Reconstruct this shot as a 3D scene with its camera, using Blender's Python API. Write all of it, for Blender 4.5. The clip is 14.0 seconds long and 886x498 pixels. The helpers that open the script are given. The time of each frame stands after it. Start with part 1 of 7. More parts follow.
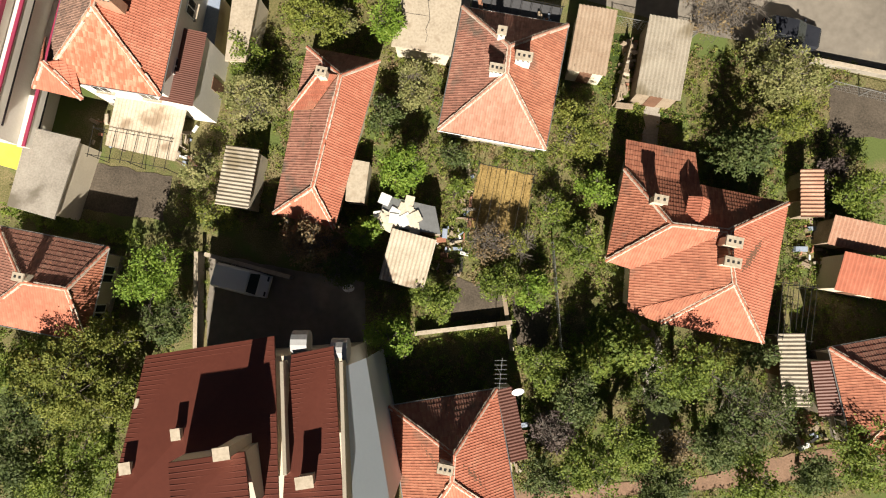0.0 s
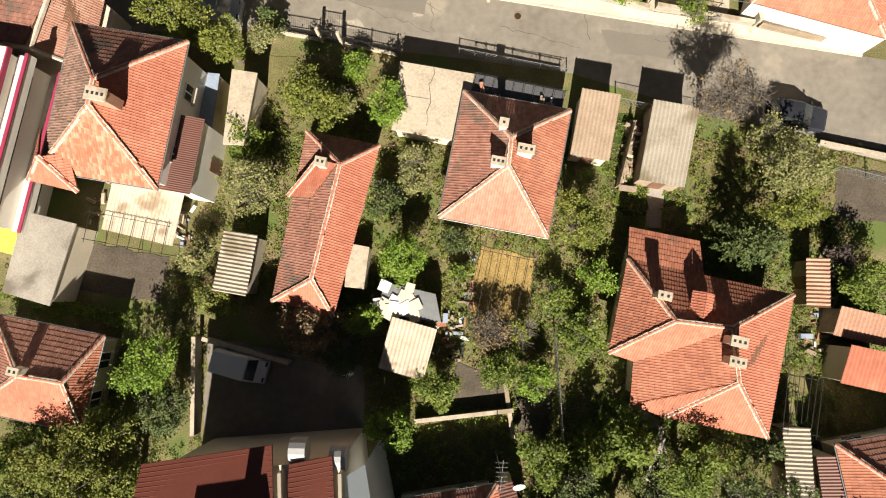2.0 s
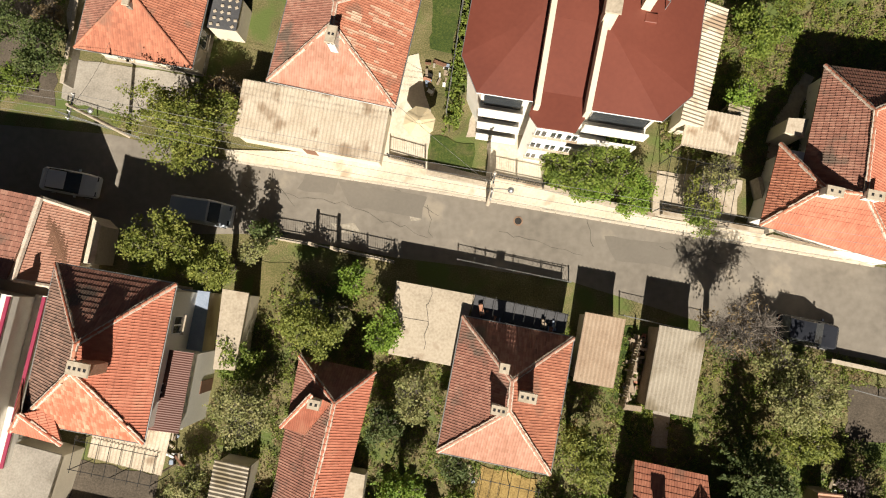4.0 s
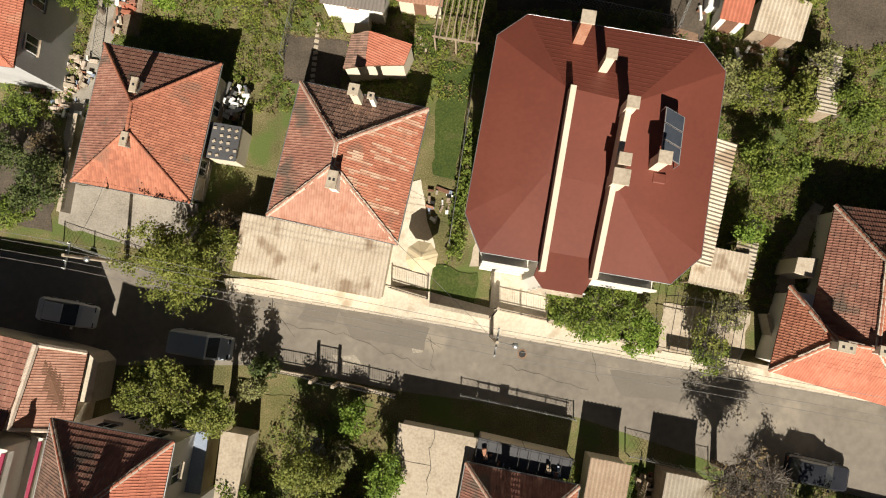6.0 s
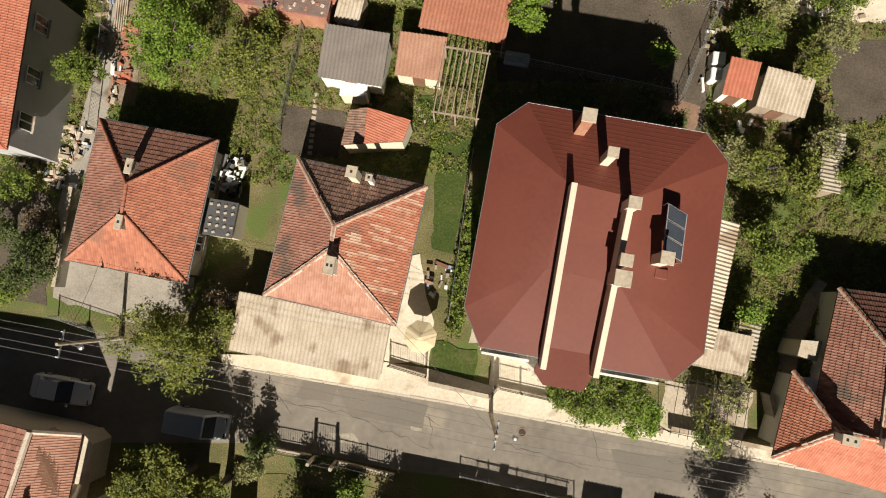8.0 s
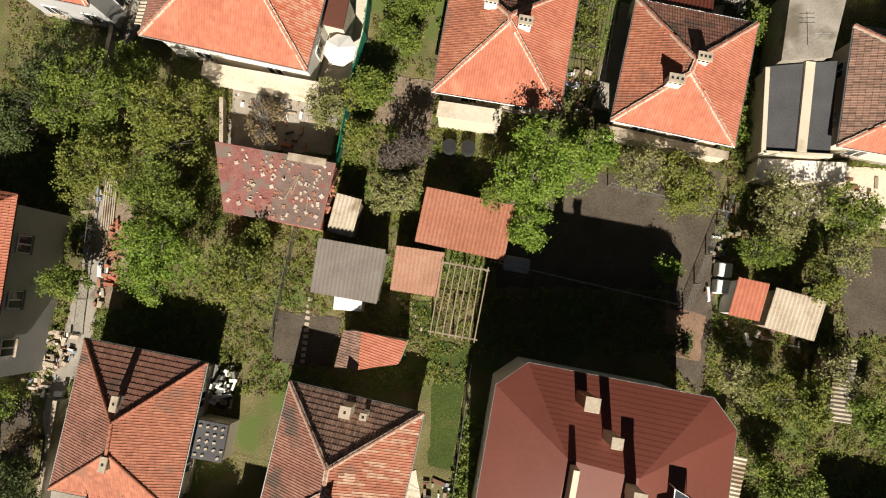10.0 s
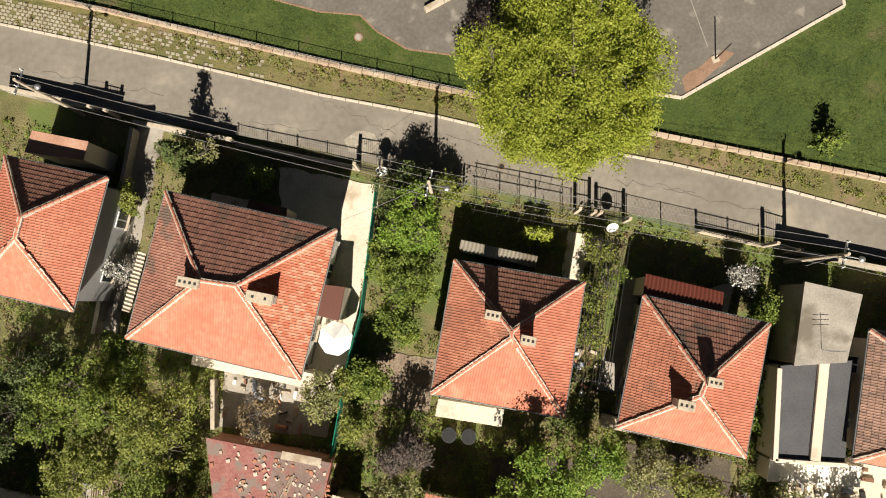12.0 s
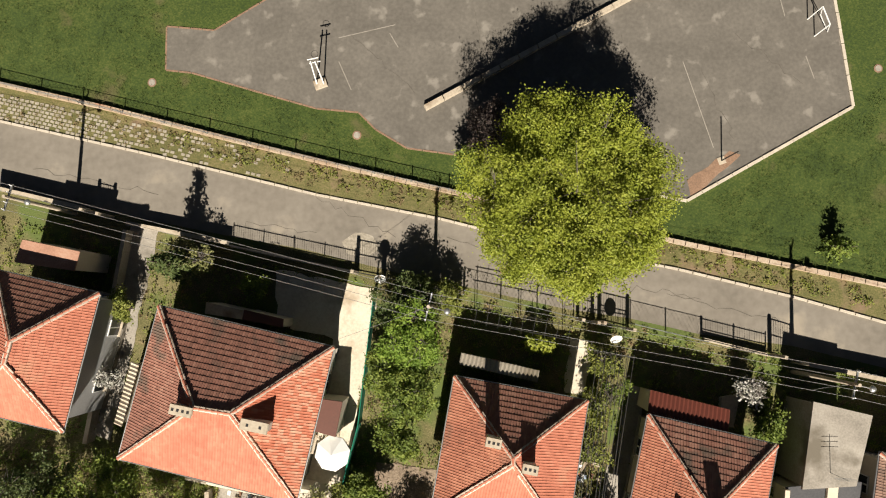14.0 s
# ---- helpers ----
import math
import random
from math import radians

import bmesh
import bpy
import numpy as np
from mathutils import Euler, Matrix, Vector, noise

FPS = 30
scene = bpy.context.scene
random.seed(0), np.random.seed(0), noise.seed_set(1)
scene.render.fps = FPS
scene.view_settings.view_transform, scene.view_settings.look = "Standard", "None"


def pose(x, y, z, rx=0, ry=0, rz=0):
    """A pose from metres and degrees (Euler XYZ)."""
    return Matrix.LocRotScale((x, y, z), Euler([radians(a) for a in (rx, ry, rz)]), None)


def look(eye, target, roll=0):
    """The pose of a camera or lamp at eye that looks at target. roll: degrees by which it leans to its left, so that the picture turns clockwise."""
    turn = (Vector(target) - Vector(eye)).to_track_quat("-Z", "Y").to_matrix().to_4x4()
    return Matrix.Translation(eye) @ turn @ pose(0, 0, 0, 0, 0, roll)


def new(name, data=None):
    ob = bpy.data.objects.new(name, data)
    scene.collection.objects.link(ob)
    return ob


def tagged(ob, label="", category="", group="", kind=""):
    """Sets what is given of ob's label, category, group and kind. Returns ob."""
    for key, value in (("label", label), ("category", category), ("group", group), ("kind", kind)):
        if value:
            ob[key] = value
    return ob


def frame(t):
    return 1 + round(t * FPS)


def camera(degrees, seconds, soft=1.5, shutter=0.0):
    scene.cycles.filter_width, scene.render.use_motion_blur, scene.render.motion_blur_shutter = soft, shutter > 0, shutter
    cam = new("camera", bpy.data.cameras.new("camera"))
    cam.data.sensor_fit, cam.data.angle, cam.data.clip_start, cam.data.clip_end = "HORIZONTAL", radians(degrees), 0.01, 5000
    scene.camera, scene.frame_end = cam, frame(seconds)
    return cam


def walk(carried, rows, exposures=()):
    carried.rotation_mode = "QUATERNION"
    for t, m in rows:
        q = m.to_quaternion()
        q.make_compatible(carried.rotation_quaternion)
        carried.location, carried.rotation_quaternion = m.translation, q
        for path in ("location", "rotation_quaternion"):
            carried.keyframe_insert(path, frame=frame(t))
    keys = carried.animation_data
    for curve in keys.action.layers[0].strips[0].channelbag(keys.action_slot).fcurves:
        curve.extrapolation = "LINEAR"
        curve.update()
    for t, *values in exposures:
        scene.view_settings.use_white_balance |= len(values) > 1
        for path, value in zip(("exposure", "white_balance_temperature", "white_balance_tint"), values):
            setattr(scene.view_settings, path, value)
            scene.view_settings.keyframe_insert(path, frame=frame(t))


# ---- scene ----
cam = camera(72.0, 14.0, soft=1.1)
# seconds, x, y, z of the drone, and its three turns: it looks almost straight down
ROWS = [
    (0.000, 0.015, 0.000, 42.047, 5.125, 1.563, 0.162),
    (0.500, -0.001, 0.413, 42.045, 5.123, 1.576, 0.169),
    (1.000, 0.007, 1.512, 42.095, 5.132, 1.616, 0.206),
    (1.500, -0.007, 3.337, 42.076, 5.128, 1.618, 0.247),
    (2.000, -0.009, 5.814, 42.023, 5.086, 1.603, 0.301),
    (2.500, 0.051, 8.924, 41.961, 5.079, 1.670, 0.274),
    (3.000, 0.099, 12.551, 41.946, 5.078, 1.721, 0.212),
    (3.500, 0.041, 16.439, 41.890, 5.128, 1.627, 0.100),
    (4.000, 0.033, 20.554, 41.922, 5.121, 1.597, 0.138),
    (4.200, 0.036, 22.073, 41.992, 5.136, 1.613, 0.114),
    (4.725, 0.012, 25.560, 41.997, 5.134, 1.626, 0.124),
    (5.250, -0.039, 27.811, 42.008, 5.129, 1.653, 0.146),
    (5.775, -0.090, 29.189, 42.019, 5.124, 1.680, 0.168),
    (6.300, -0.113, 30.058, 42.024, 5.122, 1.693, 0.177),
    (6.500, -0.113, 30.313, 42.025, 5.112, 1.685, 0.189),
    (7.000, -0.092, 31.316, 42.016, 5.107, 1.693, 0.205),
    (7.200, -0.111, 31.907, 42.029, 5.095, 1.665, 0.199),
    (7.725, -0.091, 33.749, 42.020, 5.092, 1.667, 0.194),
    (8.250, -0.047, 36.202, 42.002, 5.086, 1.671, 0.182),
    (8.775, -0.002, 39.380, 41.984, 5.080, 1.675, 0.170),
    (9.300, 0.018, 43.401, 41.976, 5.077, 1.677, 0.165),
    (9.500, 0.019, 45.003, 41.963, 5.112, 1.650, 0.222),
    (10.000, 0.022, 49.374, 41.945, 5.134, 1.609, 0.257),
    (10.500, 0.017, 54.327, 41.922, 5.063, 1.602, 0.210),
    (11.000, 0.022, 59.720, 41.868, 5.064, 1.641, 0.223),
    (11.500, 0.015, 64.812, 41.958, 5.086, 1.638, 0.160),
    (12.000, 0.024, 68.851, 42.185, 5.093, 1.646, 0.137),
    (12.500, 0.003, 72.061, 42.144, 5.117, 1.616, 0.175),
    (13.000, 0.014, 74.377, 42.047, 5.110, 1.610, 0.221),
    (13.500, 0.025, 75.708, 41.978, 5.108, 1.609, 0.231),
    (14.000, -0.014, 76.121, 41.918, 5.135, 1.619, 0.258),
]
walk(cam, [(t, pose(x, y, z, rx, ry, rz)) for t, x, y, z, rx, ry, rz in ROWS],
     exposures=[(0, 1.04), (2, 1.2), (3.5, 1.06), (4.2, 0.89), (6.5, 0.73), (7, 0.69), (9.5, 0.67), (10.5, 0.89), (11.5, 1.02), (14, 0.95)])

# ---- sky and sun ----
SUN_EL, SUN_AZ = 39.0, 181.5
world = bpy.data.worlds.new("sky")
scene.world = world
world.use_nodes = True
wn = world.node_tree
sky = wn.nodes.new("ShaderNodeTexSky")
sky.sky_type, sky.sun_disc = "NISHITA", False
sky.sun_elevation, sky.sun_rotation = radians(SUN_EL), radians(SUN_AZ)
wn.links.new(sky.outputs[0], wn.nodes["Background"].inputs[0])
wn.nodes["Background"].inputs[1].default_value = 0.0075
sun = new("sun", bpy.data.lights.new("sun", "SUN"))
sun.data.energy, sun.data.angle, sun.data.color = 5.0, radians(0.53), (1.0, 0.915, 0.785)
sa, se = radians(SUN_AZ), radians(SUN_EL)
SUN_DIR = Vector((math.sin(sa) * math.cos(se), math.cos(sa) * math.cos(se), math.sin(se)))
sun.matrix_world = look(SUN_DIR * 120 + Vector((0, 40, 0)), (0, 40, 0))


# ---- materials ----
def mat(name, cols, rough=0.8, scale=0.7, fine=9.0, mix=0.5, bump=0.3, metal=0.0, island=0.0, stain=None, stain_at=0.6, stain_scale=0.35, bump_scale=None, trans=0.0, wave=None):
    """cols: two or three base colours mixed by broad and fine noise; island: how far each piece differs."""
    m = bpy.data.materials.new(name)
    m.use_nodes = True
    nt = m.node_tree
    n, L = nt.nodes, nt.links
    b = n["Principled BSDF"]
    b.inputs["Roughness"].default_value, b.inputs["Metallic"].default_value = rough, metal
    pos = n.new("ShaderNodeNewGeometry")

    def noise_tex(s, det=4.0):
        t = n.new("ShaderNodeTexNoise")
        t.inputs["Scale"].default_value, t.inputs["Detail"].default_value = s, det
        L.new(pos.outputs["Position"], t.inputs["Vector"])
        return t.outputs["Fac"]

    def math_node(op, a, c):
        t = n.new("ShaderNodeMath")
        t.operation = op
        for i, v in enumerate((a, c)):
            if isinstance(v, (int, float)):
                t.inputs[i].default_value = v
            else:
                L.new(v, t.inputs[i])
        return t.outputs[0]

    broad, grain = noise_tex(scale), noise_tex(fine, 6.0)
    fac = math_node("ADD", math_node("MULTIPLY", broad, 1 - mix), math_node("MULTIPLY", grain, mix))
    if island:
        rnd = math_node("MULTIPLY", math_node("SUBTRACT", pos.outputs["Random Per Island"], 0.5), island)
        fac = math_node("ADD", fac, rnd)
    ramp = n.new("ShaderNodeValToRGB")
    el = ramp.color_ramp.elements
    el[0].position, el[1].position = 0.32, 0.68
    el[0].color, el[1].color = (*cols[0], 1), (*cols[-1], 1)
    if len(cols) > 2:
        for i, c in enumerate(cols[1:-1]):
            e = el.new(0.32 + 0.36 * (i + 1) / (len(cols) - 1))
            e.color = (*c, 1)
    L.new(fac, ramp.inputs[0])
    out = ramp.outputs[0]
    if stain:
        st = n.new("ShaderNodeMixRGB")
        st.inputs[2].default_value = (*stain, 1)
        r2 = n.new("ShaderNodeValToRGB")
        r2.color_ramp.elements[0].position, r2.color_ramp.elements[1].position = stain_at, stain_at + 0.1
        L.new(noise_tex(stain_scale, 7.0), r2.inputs[0])
        L.new(r2.outputs[0], st.inputs[0])
        L.new(out, st.inputs[1])
        out = st.outputs[0]
    L.new(out, b.inputs["Base Color"])
    if bump:
        bp = n.new("ShaderNodeBump")
        bp.inputs["Strength"].default_value, bp.inputs["Distance"].default_value = bump, 0.03
        L.new(noise_tex(bump_scale or fine * 1.7, 5.0), bp.inputs["Height"])
        L.new(bp.outputs[0], b.inputs["Normal"])
    if trans:
        tr, mx = n.new("ShaderNodeBsdfTranslucent"), n.new("ShaderNodeMixShader")
        L.new(out, tr.inputs["Color"])
        mx.inputs[0].default_value = trans
        L.new(b.outputs[0], mx.inputs[1])
        L.new(tr.outputs[0], mx.inputs[2])
        L.new(mx.outputs[0], n["Material Output"].inputs[0])
    return m


# roofs
TILE = mat("terracotta_tile", [(0.27, 0.10, 0.060), (0.36, 0.135, 0.080), (0.43, 0.18, 0.11)], 0.85, 0.4, 3.0, 0.45, 0.25, island=0.22, stain=(0.24, 0.115, 0.075), stain_at=0.58, stain_scale=0.6)
# darker, browner tile, mostly for north and west slopes
TILE_DULL = mat("dull_tile", [(0.22, 0.105, 0.075), (0.31, 0.14, 0.10), (0.38, 0.20, 0.145)], 0.9, 0.4, 3.0, 0.45, 0.3, island=0.22, stain=(0.15, 0.105, 0.08), stain_at=0.56, stain_scale=0.5)
TILE_PALE = mat("mixed_pale_tile", [(0.36, 0.105, 0.055), (0.43, 0.14, 0.08), (0.52, 0.27, 0.18)], 0.9, 0.35, 2.5, 0.45, 0.3, island=0.24)
TILE_PINK = mat("faded_pink_tile", [(0.30, 0.15, 0.10), (0.37, 0.19, 0.135), (0.42, 0.24, 0.175)], 0.9, 0.5, 3.0, 0.45, 0.25, island=0.2, stain=(0.33, 0.15, 0.095), stain_at=0.6, stain_scale=0.7)
TILE_GREY = mat("grey_brown_tile", [(0.17, 0.11, 0.085), (0.25, 0.15, 0.11), (0.33, 0.20, 0.15)], 0.9, 0.5, 7.0, 0.4, 0.3, island=0.4)
TILE_BRIGHT = mat("bright_red_tile", [(0.35, 0.118, 0.070), (0.43, 0.148, 0.090), (0.49, 0.19, 0.12)], 0.85, 0.35, 2.5, 0.45, 0.2, island=0.16, stain=(0.45, 0.2, 0.125), stain_at=0.62, stain_scale=0.7)
TILE_BAND = mat("pale_replaced_tile", [(0.36, 0.18, 0.115), (0.44, 0.26, 0.18), (0.50, 0.34, 0.245)], 0.9, 0.5, 3.0, 0.45, 0.25, island=0.3)
MORTAR = mat("ridge_mortar", [(0.34, 0.25, 0.18), (0.52, 0.43, 0.35), (0.64, 0.57, 0.49)], 0.95, 1.5, 12.0, 0.5, 0.5)
METAL_ROOF = mat("dark_red_sheet_roof", [(0.128, 0.033, 0.021), (0.148, 0.039, 0.024), (0.166, 0.045, 0.028)], 0.6, 0.25, 4.0, 0.35, 0.08)
METAL_BROWN = mat("brown_sheet_roof", [(0.10, 0.038, 0.026), (0.135, 0.05, 0.034)], 0.6, 0.4, 6.0, 0.4, 0.1)
ASBESTOS = mat("grey_corrugated_sheet", [(0.24, 0.205, 0.155), (0.34, 0.30, 0.24), (0.40, 0.36, 0.29)], 0.95, 0.8, 9.0, 0.5, 0.35, stain=(0.2, 0.165, 0.11), stain_at=0.55)
ASBESTOS_PALE = mat("pale_corrugated_sheet", [(0.38, 0.31, 0.23), (0.48, 0.41, 0.32), (0.56, 0.50, 0.41)], 0.95, 0.9, 9.0, 0.5, 0.3, stain=(0.28, 0.21, 0.145), stain_at=0.57, stain_scale=0.6)
ASBESTOS_DARK = mat("dark_corrugated_sheet", [(0.16, 0.14, 0.125), (0.24, 0.21, 0.185)], 0.95, 0.8, 9.0, 0.5, 0.35)
ASBESTOS_RED = mat("rust_corrugated_sheet", [(0.30, 0.16, 0.11), (0.40, 0.22, 0.15), (0.46, 0.30, 0.22)], 0.95, 0.8, 9.0, 0.5, 0.3)
SHEET_TAN = mat("tan_corrugated_sheet", [(0.27, 0.19, 0.13), (0.35, 0.26, 0.185), (0.42, 0.33, 0.245)], 0.95, 0.8, 9.0, 0.5, 0.3)
SHEET_ORANGE = mat("orange_corrugated_sheet", [(0.30, 0.12, 0.075), (0.38, 0.155, 0.095), (0.43, 0.21, 0.14)], 0.9, 0.5, 5.0, 0.5, 0.3)
SOLAR = mat("collector_glass", [(0.035, 0.042, 0.055), (0.055, 0.062, 0.075)], 0.14, 1.0, 5.0, 0.3, 0.0)
FELT = mat("red_roofing_felt", [(0.19, 0.06, 0.055), (0.27, 0.11, 0.095), (0.34, 0.17, 0.145)], 0.9, 1.2, 9.0, 0.6, 0.4, stain=(0.20, 0.155, 0.13), stain_at=0.52, stain_scale=0.9)
BITUMEN = mat("dark_bitumen", [(0.05, 0.05, 0.055), (0.09, 0.09, 0.095)], 0.8, 0.7, 8.0, 0.5, 0.2)
# ground
GROUND = mat("yard_ground", [(0.05, 0.05, 0.018), (0.13, 0.12, 0.045), (0.26, 0.20, 0.115)], 0.98, 0.5, 11.0, 0.6, 1.0, bump_scale=7.0, stain=(0.095, 0.125, 0.03), stain_at=0.5, stain_scale=0.3)
LAWN = mat("lawn", [(0.020, 0.038, 0.005), (0.042, 0.066, 0.008), (0.085, 0.102, 0.020)], 0.98, 0.3, 7.0, 0.65, 1.0, bump_scale=11.0, stain=(0.095, 0.085, 0.034), stain_at=0.6, stain_scale=0.3)
LAWN_DRY = mat("dry_grass", [(0.07, 0.075, 0.022), (0.125, 0.115, 0.04), (0.21, 0.165, 0.08)], 0.98, 0.5, 9.0, 0.6, 0.9, bump_scale=10.0, stain=(0.20, 0.14, 0.085), stain_at=0.58, stain_scale=0.4)
SOIL = mat("dug_soil", [(0.045, 0.036, 0.026), (0.085, 0.068, 0.050), (0.125, 0.10, 0.075)], 0.98, 0.6, 8.0, 0.55, 0.9, bump_scale=9.0)
STRAW = mat("dry_straw_bed", [(0.14, 0.095, 0.03), (0.28, 0.19, 0.065), (0.38, 0.27, 0.10)], 0.98, 0.8, 9.0, 0.6, 0.9)
ASPHALT = mat("worn_asphalt", [(0.15, 0.132, 0.108), (0.195, 0.172, 0.142), (0.235, 0.21, 0.175)], 0.92, 0.25, 2.0, 0.4, 0.2, bump_scale=60, stain=(0.29, 0.25, 0.195), stain_at=0.6, stain_scale=0.25)
ASPHALT_PATCH = mat("patched_asphalt", [(0.15, 0.133, 0.11), (0.18, 0.16, 0.133)], 0.92, 0.4, 5.0, 0.4, 0.2, bump_scale=60)
ASPHALT_WORN = mat("pale_worn_asphalt", [(0.2, 0.175, 0.14), (0.30, 0.265, 0.21), (0.4, 0.36, 0.3)], 0.95, 1.5, 6.0, 0.6, 0.3)
CONCRETE = mat("weathered_concrete", [(0.30, 0.25, 0.185), (0.43, 0.365, 0.28), (0.52, 0.45, 0.355)], 0.92, 0.5, 6.0, 0.5, 0.3, stain=(0.28, 0.215, 0.15), stain_at=0.56, stain_scale=0.5)
CONCRETE_DARK = mat("dark_concrete", [(0.20, 0.18, 0.15), (0.30, 0.27, 0.23), (0.38, 0.35, 0.30)], 0.92, 0.6, 8.0, 0.45, 0.3, stain=(0.15, 0.13, 0.1), stain_at=0.58)
COURT = mat("court_asphalt", [(0.098, 0.088, 0.074), (0.128, 0.115, 0.098), (0.162, 0.146, 0.124)], 0.92, 0.4, 4.0, 0.5, 0.15, bump_scale=60, stain=(0.22, 0.20, 0.172), stain_at=0.6, stain_scale=0.8)
PAVING = mat("bright_pale_paving", [(0.48, 0.41, 0.31), (0.60, 0.53, 0.42), (0.68, 0.62, 0.51)], 0.9, 0.5, 6.0, 0.5, 0.25, stain=(0.40, 0.32, 0.23), stain_at=0.6, stain_scale=0.45)
MAGENTA = mat("magenta_trim", [(0.28, 0.03, 0.07), (0.34, 0.04, 0.09)], 0.6, 1.0, 8.0, 0.4, 0.05)
WALL_OLD = mat("old_brick_wall", [(0.26, 0.17, 0.11), (0.37, 0.275, 0.19), (0.47, 0.39, 0.30)], 0.92, 0.6, 8.0, 0.5, 0.4, island=0.4, stain=(0.36, 0.17, 0.10), stain_at=0.6, stain_scale=0.3)
DUST = mat("brick_dust", [(0.15, 0.10, 0.07), (0.23, 0.14, 0.09), (0.29, 0.19, 0.13)], 0.95, 1.0, 9.0, 0.6, 0.3)
DRY_BED = mat("dry_stalk_bed", [(0.13, 0.095, 0.065), (0.23, 0.175, 0.125), (0.33, 0.26, 0.19)], 0.98, 0.9, 7.0, 0.6, 0.9)
FELT_WORN = mat("worn_grey_felt", [(0.13, 0.085, 0.075), (0.19, 0.13, 0.11), (0.26, 0.19, 0.165)], 0.95, 1.4, 10.0, 0.6, 0.4, stain=(0.24, 0.10, 0.085), stain_at=0.58, stain_scale=1.1)
CABLE = mat("weathered_cable", [(0.16, 0.155, 0.15), (0.24, 0.235, 0.225)], 0.8, 2.0, 9.0, 0.4, 0.0)
CRACK = mat("asphalt_crack", [(0.085, 0.075, 0.06), (0.12, 0.105, 0.088)], 0.95, 3.0, 12.0, 0.5, 0.0)
KERB = mat("pale_kerbstone", [(0.40, 0.35, 0.28), (0.56, 0.50, 0.41)], 0.9, 1.2, 9.0, 0.5, 0.3)
STONE = mat("pale_setts", [(0.19, 0.165, 0.12), (0.29, 0.255, 0.195), (0.37, 0.335, 0.27)], 0.9, 1.2, 9.0, 0.5, 0.4, island=0.5)
BRICK = mat("red_brick", [(0.24, 0.10, 0.06), (0.34, 0.15, 0.09), (0.42, 0.24, 0.16)], 0.9, 1.0, 9.0, 0.5, 0.4, island=0.4)
# walls and small stuff
WHITE = mat("white_render", [(0.68, 0.64, 0.57), (0.78, 0.75, 0.69)], 0.85, 0.5, 8.0, 0.4, 0.15)
CREAM = mat("cream_render", [(0.55, 0.48, 0.37), (0.66, 0.59, 0.47)], 0.88, 0.5, 8.0, 0.4, 0.2, stain=(0.42, 0.35, 0.26), stain_at=0.62)
GREYWALL = mat("grey_render", [(0.34, 0.34, 0.34), (0.45, 0.45, 0.45)], 0.85, 0.5, 8.0, 0.4, 0.2)
PINKWALL = mat("terracotta_wash", [(0.42, 0.20, 0.13), (0.5, 0.26, 0.18)], 0.88, 0.5, 8.0, 0.4, 0.2)
BLUEWALL = mat("pale_blue_cladding", [(0.58, 0.66, 0.74), (0.64, 0.72, 0.80)], 0.4, 0.3, 6.0, 0.3, 0.05)
WOOD = mat("grey_timber", [(0.16, 0.12, 0.08), (0.27, 0.21, 0.15), (0.36, 0.29, 0.21)], 0.9, 1.5, 14.0, 0.5, 0.4, island=0.4)
WOOD_BROWN = mat("brown_timber", [(0.12, 0.06, 0.035), (0.2, 0.10, 0.06)], 0.85, 1.5, 14.0, 0.5, 0.4, island=0.3)
IRON = mat("dark_iron", [(0.03, 0.03, 0.03), (0.06, 0.055, 0.05)], 0.6, 2.0, 15.0, 0.5, 0.1, metal=0.6)
GALV = mat("galvanised_steel", [(0.42, 0.43, 0.43), (0.55, 0.56, 0.56)], 0.4, 2.0, 12.0, 0.4, 0.08, metal=0.8)
DARK = mat("dark_opening", [(0.012, 0.012, 0.013), (0.02, 0.02, 0.022)], 0.9, 2.0, 9.0, 0.4, 0.0)
GLASS = mat("window_glass", [(0.03, 0.035, 0.04), (0.05, 0.055, 0.06)], 0.08, 1.0, 5.0, 0.3, 0.0)
WHITE_PLASTIC = mat("white_plastic", [(0.72, 0.72, 0.70), (0.8, 0.8, 0.78)], 0.5, 1.0, 6.0, 0.4, 0.05)
CANVAS_WHITE = mat("white_canvas", [(0.74, 0.74, 0.72), (0.8, 0.8, 0.79)], 0.9, 1.0, 9.0, 0.4, 0.1)
CANVAS_BEIGE = mat("beige_canvas", [(0.55, 0.45, 0.28), (0.63, 0.53, 0.35)], 0.9, 1.0, 9.0, 0.4, 0.1)
CANVAS_YELLOW = mat("yellow_canvas", [(0.72, 0.66, 0.05), (0.78, 0.72, 0.08)], 0.8, 1.0, 9.0, 0.4, 0.1)
GREEN_NET = mat("green_screen_netting", [(0.0, 0.16, 0.10), (0.01, 0.23, 0.14)], 0.85, 2.0, 12.0, 0.5, 0.1)
RUBBER = mat("black_rubber", [(0.02, 0.02, 0.02), (0.03, 0.03, 0.03)], 0.85, 3.0, 12.0, 0.4, 0.05)
BLUE_TARP = mat("pale_blue_sheet", [(0.22, 0.27, 0.36), (0.33, 0.38, 0.47)], 0.6, 1.5, 8.0, 0.5, 0.2)
